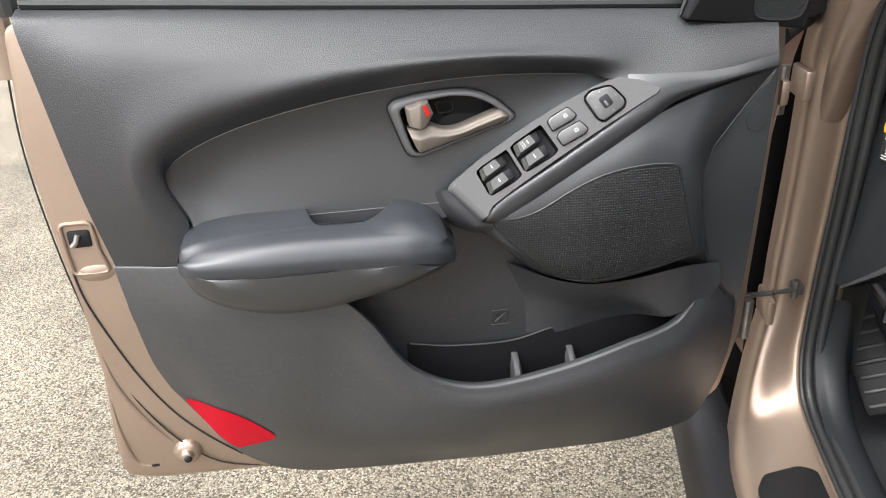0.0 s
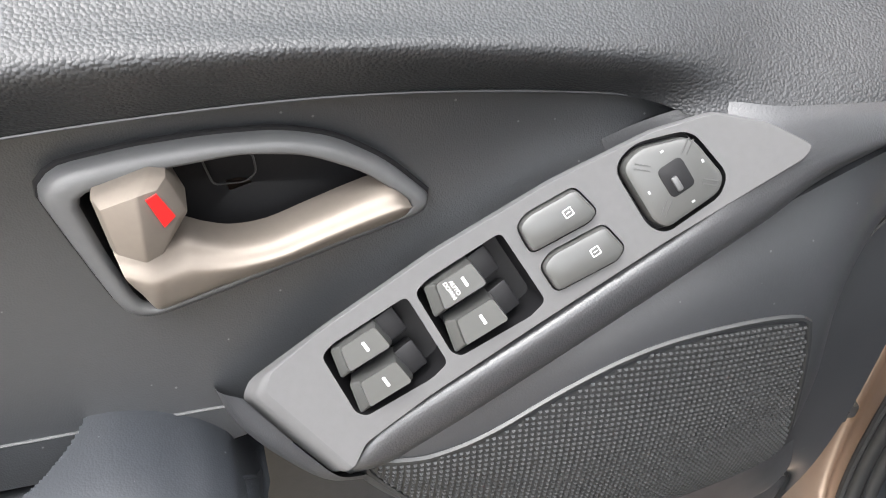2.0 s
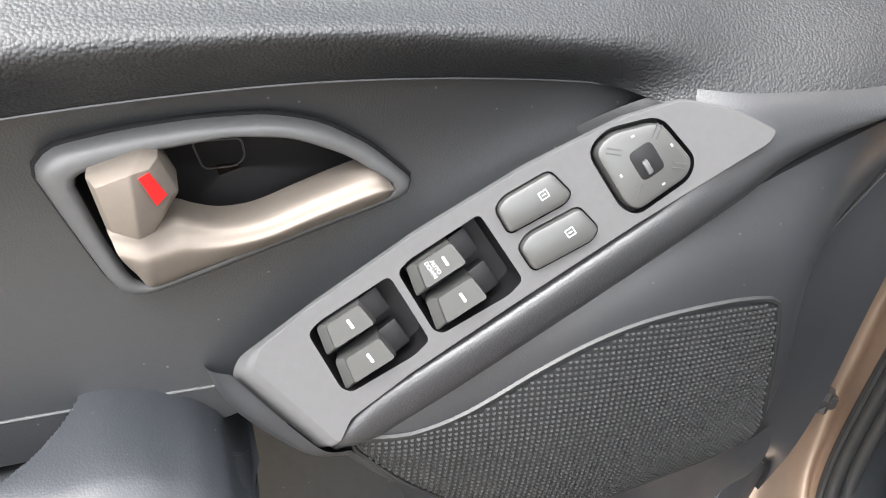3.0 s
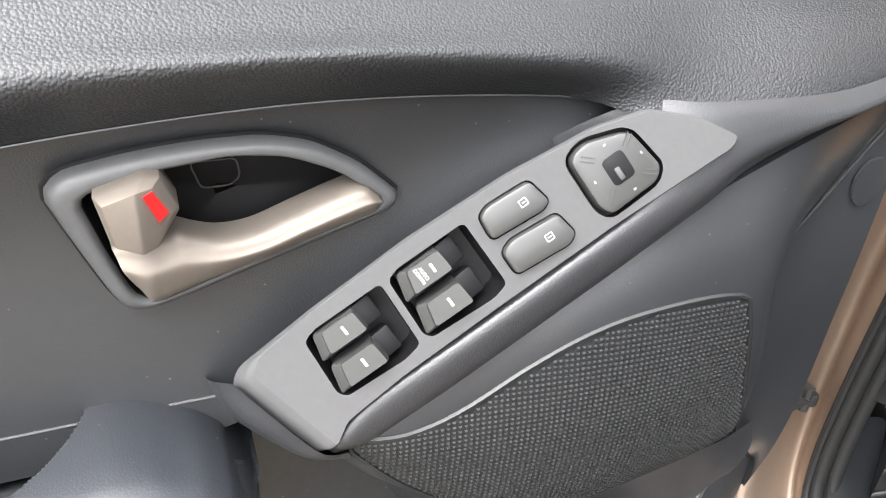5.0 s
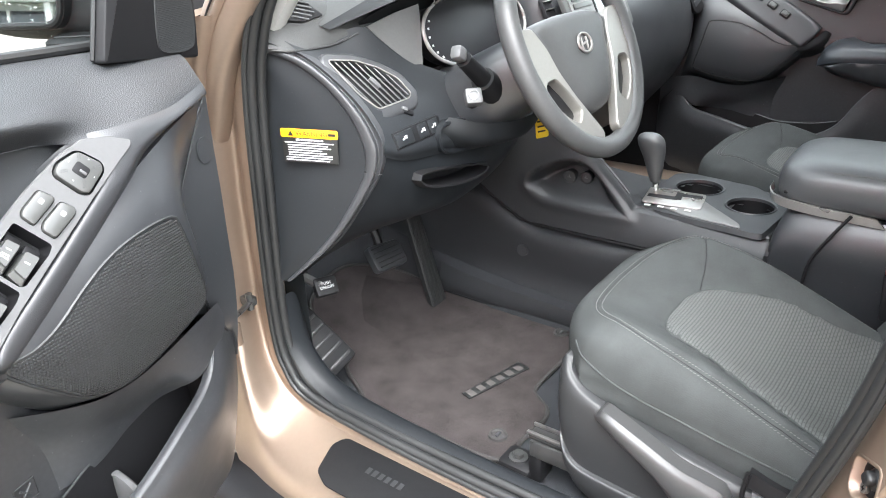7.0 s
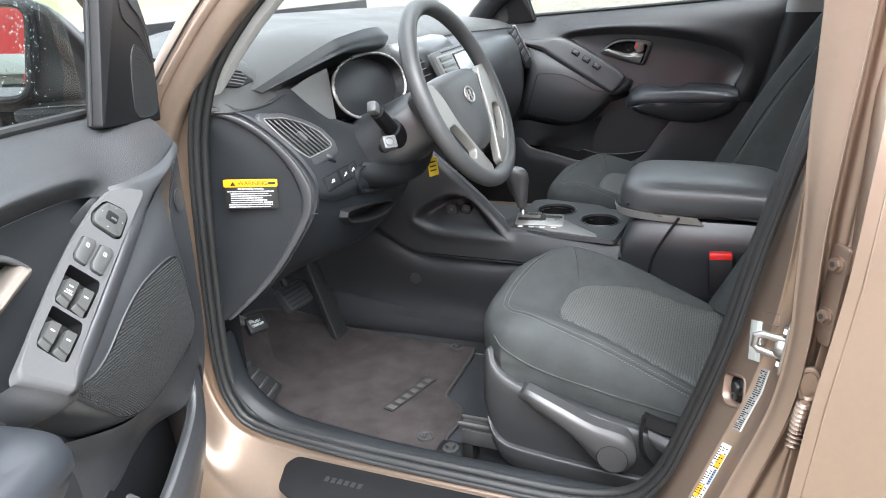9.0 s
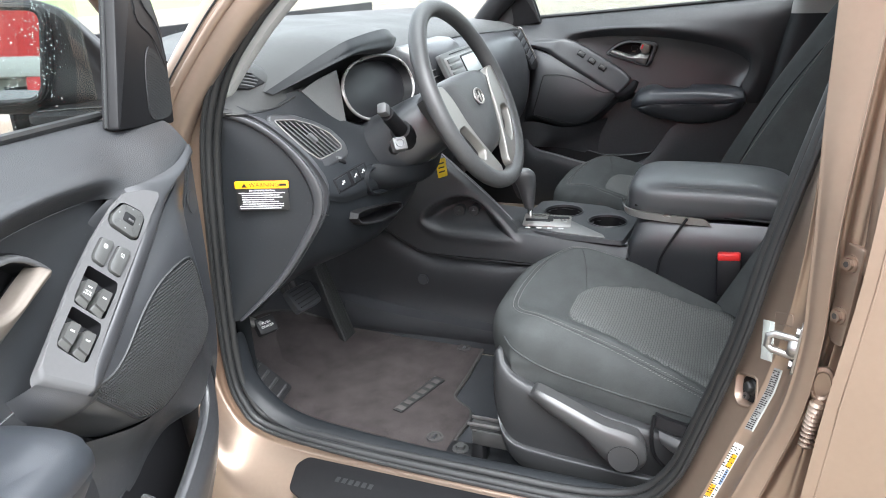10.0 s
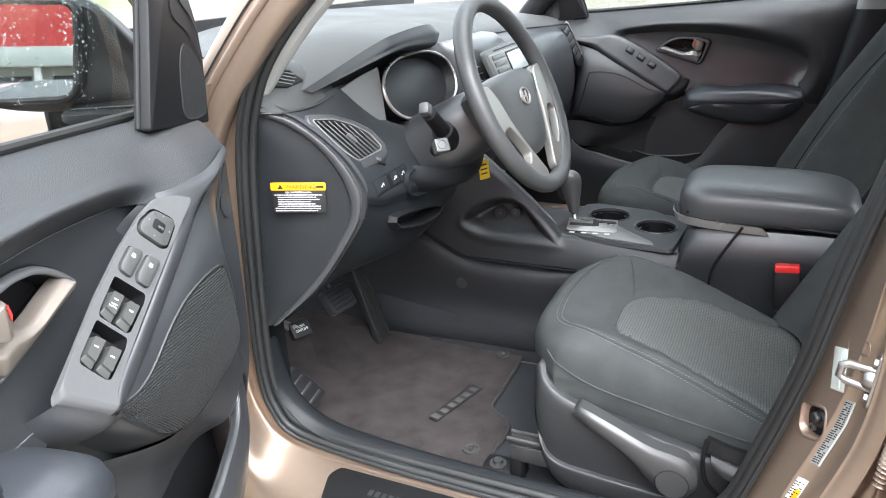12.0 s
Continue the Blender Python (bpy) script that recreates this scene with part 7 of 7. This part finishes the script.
    part("side_shield", skin(sh([
        [(.218, .640, -.030), (.206, .622, -.010), (.168, .598, -.004), (.08, .575, -.002), (-.014, .554, -.002), (-.06, .547, -.002), (-.16, .528, -.004), (-.27, .508, -.008)],
        [(.228, .640, -.026), (.212, .618, -.002), (.170, .594, .006), (.08, .571, .009), (-.014, .550, .009), (-.06, .543, .009), (-.16, .524, .006), (-.27, .504, .0)],
        [(.234, .622, -.024), (.218, .598, .002), (.172, .576, .012), (.08, .556, .015), (-.014, .537, .015), (-.06, .530, .015), (-.16, .512, .012), (-.27, .494, .004)],
        [(.234, .57, -.022), (.220, .550, .003), (.175, .530, .013), (.09, .515, .016), (-.005, .502, .016), (-.06, .496, .016), (-.16, .482, .012), (-.27, .474, .004)],
        [(.228, .50, -.024), (.214, .490, .0), (.180, .466, .010), (.115, .458, .012), (.02, .452, .012), (-.075, .448, .012), (-.16, .442, .010), (-.27, .440, .002)]]), 70, 50, .02, (o, 0, 0)), SHIELD, seat, "dark plastic side shield")
    part("shield_skirt", skin(sh([
        [(.226, .532, -.016), (.214, .508, .004), (.187, .478, .012), (.125, .469, .014), (.027, .462, .014), (-.075, .458, .014), (-.18, .452, .012)],
        [(.226, .526, -.014), (.214, .500, .010), (.186, .473, .019), (.125, .464, .022), (.027, .457, .022), (-.075, .453, .022), (-.18, .447, .018)],
        [(.220, .500, -.014), (.208, .474, .010), (.182, .450, .018), (.125, .438, .021), (.035, .430, .021), (-.065, .426, .021), (-.18, .424, .017)],
        [(.212, .470, -.016), (.200, .450, .006), (.176, .428, .012), (.122, .410, .014), (.042, .399, .014), (-.055, .394, .014), (-.18, .392, .010)]]), 60, 30, .02, (o, 0, 0)), SHIELD, seat, "lower moulding of the shield")
    part("shield_front", skin([[V(x0 - o * .030, .226, .632), V(xc, .262, .61), V(xc - o * .195, .226, .632)], [V(x0 - o * .022, .234, .54), V(xc, .262, .52), V(xc - o * .195, .234, .54)], [V(x0 - o * .02, .205, .44), V(xc, .22, .42), V(xc - o * .195, .20, .43)]], 16, 12), KNEE, seat)
    handle = part("recline_lever", skin(sh([
        [(.152, .594, .016), (.136, .601, .026), (.08, .582, .032), (.027, .562, .036), (-.008, .555, .036), (-.032, .547, .034), (-.047, .527, .030)],
        [(.155, .587, .021), (.133, .592, .033), (.08, .571, .040), (.027, .548, .044), (-.008, .538, .044), (-.034, .528, .042), (-.050, .512, .034)],
        [(.153, .580, .021), (.126, .576, .033), (.072, .548, .040), (.026, .520, .044), (-.004, .505, .044), (-.034, .498, .042), (-.050, .500, .034)],
        [(.149, .574, .014), (.120, .560, .026), (.062, .531, .032), (.024, .497, .036), (.0, .480, .036), (-.030, .475, .034), (-.045, .486, .028)]]), 50, 24, .024, (o, 0, 0)), LEVER, seat, "satin grey height lever")
    part("lever_disc", tube([(x0 + o * .036, -.013, .505), (x0 + o * .0455, -.013, .505)], .025, 32), LEVER, handle)
    part("disc_gap", tube([(x0 + o * .0448, -.013 + .0256 * math.cos(a), .505 + .0256 * math.sin(a)) for a in [6.28318 * k / 36 for k in range(36)]], .0009, 6, closed=True, up=(1, 0, 0)), BLACK, handle)
    blv = part("backrest_lever", skin(sh([[(-.066, .556, .018), (-.10, .552, .030), (-.17, .542, .030), (-.26, .53, .024)], [(-.068, .546, .024), (-.10, .540, .036), (-.17, .530, .036), (-.26, .516, .030)], [(-.072, .532, .020), (-.10, .524, .032), (-.17, .514, .032), (-.26, .500, .026)]]), 30, 14, .02, (o, 0, 0)), SURROUND, seat, "pale grey backrest lever")
    part("lever_slot", skin(sh([[(-.058, .580, .010), (-.11, .574, .020), (-.26, .55, .016)], [(-.058, .560, .016), (-.11, .556, .027), (-.26, .533, .022)]]), 20, 6, .01, (o, 0, 0)), BLACK, blv)
    part("slot_edge", tube(curve([V(x0 + o * .016, -.058, .582), V(x0 + o * .020, -.055, .545), V(x0 + o * .018, -.062, .505), V(x0 + o * .014, -.085, .478)], 24), .0035, 8), BLACK, seat)
    # slide rails with a bolted foot in front
    for dx in (0.018, .39):
        xr = x0 - o * dx
        rail = part("seat_rail", merge(rbox((xr, .0, .452), (.050, .52, .008), .002), rbox((xr - .024, .0, .466), (.006, .54, .030), .002), rbox((xr + .024, .0, .462), (.006, .54, .026), .002), rbox((xr, .0, .476), (.026, .56, .010), .003)), RAIL, seat, "dark steel seat rail")
        for dy, w_ in ((-.012, .006), (.012, .005)):
            part("rail_edge", rbox((xr + dy, .0, .484), (w_, .565, .006), .0015), STEEL, rail)
        part("rail_leg", rbox((xr, .262, .422), (.046, .024, .055), .006), BLACK, rail)
        part("rail_foot", rbox((xr + o * .004, .300, .402), (.056, .064, .030), .010), BLACK, rail)
        part("foot_hole", rbox((xr - o * .035, .283, .392), (.020, .026, .010), .004), BLACK, rail)
        part("rail_bolt", merge(tube([(xr + o * .006, .302, .415), (xr + o * .006, .302, .419)], .016, 20), tube([(xr + o * .006, .302, .417), (xr + o * .006, .302, .427)], .0095, 6)), RAIL, rail)
    # backrest
    secs = []
    for t in range(7):
        f = t / 6
        y0 = -.205 - .30 * f if driver else -.215 - .26 * f - .08 * f * f
        z0 = .60 + .62 * f
        hw = .232 - .030 * f
        secs.append([V(xc + x * hw, y0 + yy, z0) for x, yy in ((-1, -.10), (-1.02, .0), (-.94, .060), (-.76, .058), (-.52, .018), (0, .004), (.52, .018), (.76, .058), (.94, .060), (1.02, 0), (1, -.10), (0, -.12))])
    bk = loft(secs, 72, 5)
    btree = BVHTree.FromBMesh(bk)
    back = part("backrest", bk, CLOTH, seat, "grey cloth backrest")
    if not driver:
        for s in (-1, 1):
            path = curve([V(xc + s * x, .3, z) for x, z in ((.112, .60), (.125, .72), (.130, .85), (.124, .97), (.10, 1.08), (.04, 1.13), (0, 1.14))], 60)
            ph = [(btree.ray_cast(p, V(0, -1, 0), 2)[0] or p) + V(0, .0008, 0) for p in path]
            part("back_seam", tube(ph, .0022, 6), BLACK, back)
            path = curve([V(xc + s * x, .3, z) for x, z in ((.185, .60), (.197, .75), (.196, .92), (.184, 1.10), (.165, 1.2))], 60)
            ph = [(btree.ray_cast(p, V(0, -1, 0), 2)[0] or p) + V(0, .0008, 0) for p in path]
            part("back_piping", tube(ph, .0014, 6), THREAD, back)
    return seat


driver_seat = build_seat("driver_seat", "grey cloth driver seat with a woven insert", .905, -1, True)
passenger_seat = build_seat("passenger_seat", "grey cloth passenger seat behind the console", 1.745, 1, False)
passenger_seat.location.y += .075

# ---------------------------------------------------------------- floor mat and pedals
mat = thing("floor_mat", "brown-grey carpet floor mat with embroidered bars", "floor mat", (.93, .6, .38))
mo = [(.705, .352), (.700, .50), (.702, .64), (.735, .705), (.765, .765), (.790, .79), (.80, .88), (.86, .95), (.99, .97), (1.10, .92), (1.155, .83), (1.195, .775), (1.200, .70), (1.190, .55), (1.180, .435), (1.150, .408), (1.04, .402), (.935, .402), (.915, .395), (.900, .375), (.885, .352), (.85, .337), (.78, .342)]


def mz(x, y):
    return .372 + (.0 if y < .72 else (y - .72) ** 2 * 1.6) + .002 * math.sin(x * 9 + y * 7)


mr = [(p.x, p.y) for p in curve([(a, b, 0) for a, b in mo], 120, True)]
cx_, cy_ = .93, .62
rows = [[V(x, y, mz(x, y) - .008) for x, y in mr], [V(x, y, mz(x, y) + .006) for x, y in mr]]
for s in (.985, .92, .8, .65, .5, .35, .2, .05):
    rows.append([V(cx_ + (x - cx_) * s, cy_ + (y - cy_) * s, mz(cx_ + (x - cx_) * s, cy_ + (y - cy_) * s) + .010) for x, y in mr])
part("pile_sheet", web(rows, True, True), MATT, mat, "brown-grey pile")
part("mat_binding", tube([V(x, y, mz(x, y) + .007) for x, y in mr], .0045, 8, closed=True), pbr("binding", (.03, .028, .028), .85, var=.1), mat, "dark bound edge")
em = basis((.900, .478, .3835), (.145, -.040, 0), (0, 0, 1))
badge = part("badge_patch", plate([(-.080, -.012), (.082, -.014), (.082, .018), (-.080, .012)], em, .0012, .0004), RUBBER, mat, "dark patch with pale embroidered bars")
SILVERTHREAD = pbr("silver_thread", (.065, .060, .058), .6, var=.15)
for k in range(6):
    part("badge_bar", bars([(-.066 + k * .026, 0, .015, .017 if k else .021)], em @ pose(0, 0, .0012), .0008), SILVERTHREAD, badge)
for x, y in ((1.135, .452), (.758, .383)):
    ey = [6.28318 * k / 24 for k in range(24)]
    eyelet = part("eyelet", web([[V(x + r * math.cos(a), y + r * math.sin(a), z) for a in ey] for r, z in ((.018, .382), (.017, .387), (.013, .388), (.010, .385), (.002, .385))], True), bpy.data.materials["binding"], mat, "dark brown plastic eyelet")
    part("eyelet_hook", rbox((x, y, .386), (.014, .006, .004), .001), PLASTIC, eyelet)

brake = thing("brake_pedal", "black rubber brake pedal", "pedal", (.94, .80, .56), group="pedals")
pm = basis((.948, .800, .565), (1, 0, -.1), (0, -.75, .66))
pad_ = part("pedal_pad", plate(cornered([(-.050, -.030), (.045, -.034), (.052, .026), (-.045, .032)], .012), pm, .016, .005), PLASTIC, brake)
for k in range(5):
    part("pad_rib", rbox((0, -.022 + k * .011, .017), (.075, .003, .003), .001, pm), RUBBER, pad_)
part("pedal_arm", tube([(.955, .815, .575), (.965, .86, .66), (.97, .88, .76)], .010, 8), BLACK, brake)
accel = thing("accelerator_pedal", "tall black ribbed accelerator pedal", "pedal", (1.08, .80, .40), group="pedals")
am = basis((1.085, .805, .497), (1, 0, -.15), (-.15, -.90, .42))
apad = part("pedal_pad", plate(cornered([(-.018, -.118), (.032, -.118), (.026, .110), (-.018, .110)], .008), am, .014, .004), RUBBER, accel)
for k in range(4):
    part("pad_rib", rbox((-.010 + k * .010, -.005, .015), (.0035, .20, .003), .001, am), RUBBER, apad)
part("pedal_base", rbox((1.10, .79, .385), (.07, .05, .018), .005), BLACK, accel)
park = thing("parking_brake_pedal", "parking brake pedal with a printed silver pad", "pedal", (.68, .705, .63), group="pedals")
km_ = basis((.682, .713, .632), (.95, -.1, -.25), (-.25, -.72, .62))
ppad = part("pedal_pad", plate(cornered([(-.022, -.018), (.022, -.018), (.022, .018), (-.022, .018)], .006), km_, .014, .004), BLACK, park)
writing("pad_word", "PUSH\nON/OFF", .0078, km_ @ pose(0, 0, .0142), MARK, park)
part("pedal_arm", tube([(.672, .712, .640), (.655, .77, .665), (.65, .84, .72)], .009, 8), STEEL, park)
foot = thing("footrest", "black ribbed footrest beside the mat", "footrest", (.73, .78, .40))
fm_ = basis((.688, .768, .505), (.81, -.12, .35), (-.35, -.75, .55))
fp = part("rest_pad", plate(cornered([(-.035, -.085), (.035, -.085), (.030, .10), (-.035, .10)], .01), fm_, .012, .004), BLACK, foot)
for k in range(7):
    part("rest_rib", rbox((0, -.07 + k * .025, .013), (.055, .007, .004), .002, fm_ @ pose(0, 0, 0, 0, 0, 0)), RUBBER, fp)
part("tunnel_front", skin([[V(1.18, 1.10, .38), V(1.165, .90, .38), V(1.158, .70, .38)], [V(1.18, 1.10, .70), V(1.166, .90, .70), V(1.160, .70, .70)], [V(1.19, 1.10, .95), V(1.175, .90, .95), V(1.168, .70, .95)]], 12, 12), FLANK, console)
part("tunnel_plug", tube([(1.148, .56, .56), (1.143, .56, .56)], .014, 16), PLASTIC, console)
part("tunnel_carpet", skin([[V(1.165, 1.0, .40), V(1.150, .70, .38), V(1.145, .3, .37), V(1.145, -.3, .39)], [V(1.17, 1.0, .52), V(1.154, .70, .48), V(1.147, .3, .455), V(1.147, -.3, .455)]], 20, 8), CARPET, console)

# ---------------------------------------------------------------- outside mirror, raindrops, surroundings
DM = pose(.40, .649, 0, 0, 0, 197.5) @ pose(-.0, 0, 0)


def L(u, v, w):
    return DM @ V(u, w, v)


DM = DM @ pose(-.045, 0, 0)
mirror = part("mirror_housing", loft([[L(u, v, w) for u, v in ring] for w, ring in (
    (-.055, [(.02, 1.130), (.02, 1.150), (.02, 1.175), (-.03, 1.180), (-.06, 1.160), (-.05, 1.130)]),
    (-.085, [(.034, 1.130), (.034, 1.190), (.036, 1.250), (-.03, 1.215), (-.085, 1.180), (-.06, 1.130)]),
    (-.12, [(.042, 1.128), (.042, 1.200), (.040, 1.270), (-.03, 1.253), (-.10, 1.190), (-.07, 1.128)]),
    (-.22, [(.048, 1.128), (.048, 1.200), (.045, 1.283), (-.02, 1.280), (-.10, 1.200), (-.06, 1.128)]),
    (-.285, [(.048, 1.140), (.048, 1.200), (.045, 1.276), (.0, 1.276), (-.05, 1.200), (-.03, 1.145)]),
    (-.305, [(.036, 1.18), (.036, 1.22), (.036, 1.26), (.02, 1.26), (.0, 1.22), (.015, 1.18)]))], 36, 4), BLACK, front_door, "black outside mirror housing")
mg = basis(L(.062, 1.222, -.20), L(0, 0, -1) - L(0, 0, 0), (L(1, .085, .08) - L(0, 0, 0)))
mgr = cornered([(-.092, -.046), (.085, -.054), (.082, .080), (-.072, .077)], .024, 6)
part("mirror_bowl", plate(shrink([V(*p, 0).xy for p in mgr], -.006), mg, .001, .0005, -.03), BLACK, mirror)
mgl = part("mirror_glass", plate(mgr, mg, .002, .0005), MIRROR, mirror, "mirror glass", smooth=False)
part("mirror_foot", loft([[L(u, v, w) for u, v in ring] for w, ring in (
    (-.030, [(.060, 1.104), (.060, 1.133), (-.055, 1.140), (-.055, 1.104)]), (-.09, [(.064, 1.106), (.064, 1.132), (-.055, 1.140), (-.055, 1.106)]),
    (-.135, [(.070, 1.108), (.070, 1.130), (-.04, 1.136), (-.04, 1.108)]), (-.150, [(.066, 1.112), (.066, 1.129), (-.03, 1.134), (-.03, 1.112)]))], 24, 3), BLACK, mirror)
part("foot_gap", tube([L(.065, 1.133, -.035), L(.0665, 1.132, -.09), L(.071, 1.1305, -.137), L(.071, 1.108, -.138)], .0012, 6), RUBBER, mirror)
part("mirror_rim", tube([mg @ V(*p, .001) for p in mgr], .005, 8, closed=True, up=tuple(mg.to_3x3() @ V(0, 0, 1))), BLACK, mirror)
random.seed(11)
DM = pose(.40, .649, 0, 0, 0, 197.5)
drops = []
runs = [(random.uniform(.09, .40), random.uniform(1.14, 1.30)) for _ in range(16)]
for k in range(760):
    if k % 2:
        u, v = random.uniform(.09, .55), random.uniform(1.14, 1.40)
    else:
        u, v = random.choice(runs)
        u, v = u + random.gauss(0, .004), v + random.uniform(0, .09)
    r = random.choice((.0004, .0006, .0006, .0008, .0011))
    c = L(u, v, -.0375)
    b = bmesh.new()
    bmesh.ops.create_icosphere(b, subdivisions=1, radius=r)
    bmesh.ops.scale(b, vec=(1, 1, random.uniform(1, 1.8)), verts=b.verts)
    bmesh.ops.translate(b, vec=c, verts=b.verts)
    drops.append(b)
for k in range(160):
    b = bmesh.new()
    bmesh.ops.create_icosphere(b, subdivisions=1, radius=random.choice((.0007, .001, .0015)))
    bmesh.ops.translate(b, vec=mg @ V(random.uniform(-.09, .08), random.uniform(-.06, .06), .0025), verts=b.verts)
    drops.append(b)
solo("raindrops", merge(*drops), DROP, "clear raindrops on the door window and mirror", "raindrops", "stuff").visible_shadow = False

# red building behind, a verge and far trees
bld = thing("red_building", "red-clad showroom with a pale fascia and glazed front", "building", (-30, 3, 0))
REDCLAD = pbr("red_cladding", (.42, .025, .025), .45, var=.1, vscale=.5, bump=.4, bscale=6, stretch=(1, 1, .05))
WALLW = pbr("white_render", (.62, .62, .60), .7, var=.08, vscale=1)
FASCIA = pbr("grey_fascia", (.36, .39, .37), .6, var=.08, vscale=1)
SHOP = pbr("shop_glass", (.03, .035, .04), .08, var=.02)
part("upper_wall", rbox((-30.6, 3, 8.6), (.8, 44, 10.0), .05), REDCLAD, bld, "red cladding")
part("fascia", rbox((-30.2, 3, 3.25), (1.4, 44.2, .72), .04), FASCIA, bld, "pale grey fascia")
part("lower_wall", rbox((-30.9, 3, 1.45), (.4, 44, 2.9), .05), FASCIA, bld)
for k in range(14):
    y_ = -17 + k * 3.0
    w_ = part("shop_window", rbox((-30.66, y_, 1.45), (.06, 2.3, 2.3), .02), SHOP, bld)
    part("mullion", rbox((-30.60, y_ + .3, 1.45), (.06, .10, 2.3), .01), WHITE, w_)
    part("post", rbox((-29.8, y_ + 1.5, 1.45), (.24, .24, 2.9), .02), WALLW, bld)
part("red_post", rbox((-29.7, 4.0, 1.8), (.3, .5, 3.6), .03), REDCLAD, bld)


def parked_car(name, label, at, turn, paint):
    """A parked saloon: body, glasshouse, wheels; x runs from nose to tail."""
    car = thing(name, label, "car", at, turn)
    low = [[V(x, w * sy, z) for sy, z in ((-1, .32), (-1, .62), (-.94, h), (0, h + .04), (.94, h), (1, .62), (1, .32))] for x, w, h in
           ((-2.1, .62, .62), (-2.0, .80, .74), (-1.2, .86, .88), (-.6, .88, .93), (.8, .88, .93), (1.6, .86, .92), (2.05, .74, .84), (2.15, .60, .66))]
    part("bodywork", loft(low, 30, 4), paint, car, local=True)
    top = [[V(x, w * sy, z) for sy, z in ((-1, .86), (-.82, h - .04), (-.6, h), (.6, h), (.82, h - .04), (1, .86))] for x, w, h in ((-.95, .74, .92), (-.40, .80, 1.30), (.05, .80, 1.42), (.75, .80, 1.42), (1.25, .78, 1.22), (1.65, .72, .94))]
    part("glasshouse", loft(top, 30, 4), SHOP, car, "dark glazing", local=True)
    part("roof_panel", skin([[V(-.25, y, 1.385 - .06 * abs(y)), V(.1, y, 1.445 - .05 * abs(y)), V(.7, y, 1.445 - .05 * abs(y)), V(1.05, y, 1.355 - .06 * abs(y))] for y in (-.60, -.3, 0, .3, .60)], 14, 10, .02, (0, 0, 1)), paint, car, local=True)
    for sy in (-1, 1):
        part("roof_post", tube([V(-.95, .74 * sy, .93), V(-.35, .64 * sy, 1.36), V(.05, .60 * sy, 1.42)], .035, 8), paint, car, local=True)
        for x in (-1.3, 1.3):
            part("wheel", tube([V(x, .72 * sy, .32), V(x, .90 * sy, .32)], .32, 20), RUBBER, car, local=True)


parked_car("silver_car", "silver saloon parked on the asphalt", (-7.2, 1.6, 0), 62, pbr("silver_car_paint", (.42, .43, .43), .3, var=.05, coat=.5))
parked_car("red_car", "red car parked beside the silver one", (-9.5, -.6, 0), 70, pbr("red_paint", (.40, .02, .02), .3, var=.05, coat=.5))
random.seed(5)
GRASS = pbr("verge_grass", (.13, .18, .055), .95, var=.4, vscale=2, bump=.8, bscale=60)
bm = bmesh.new()
bmesh.ops.create_grid(bm, x_segments=60, y_segments=20, size=1.0)
for v in bm.verts:
    v.co = V(v.co.x * 110 - 30, 62 + v.co.y * 32.0, -.03 + .5 * min(.4, (v.co.y + 1)) + .06 * noise.noise(v.co * 9))
verge = solo("verge", bm, GRASS, "rough green verge beyond the asphalt", "grass", "stuff")
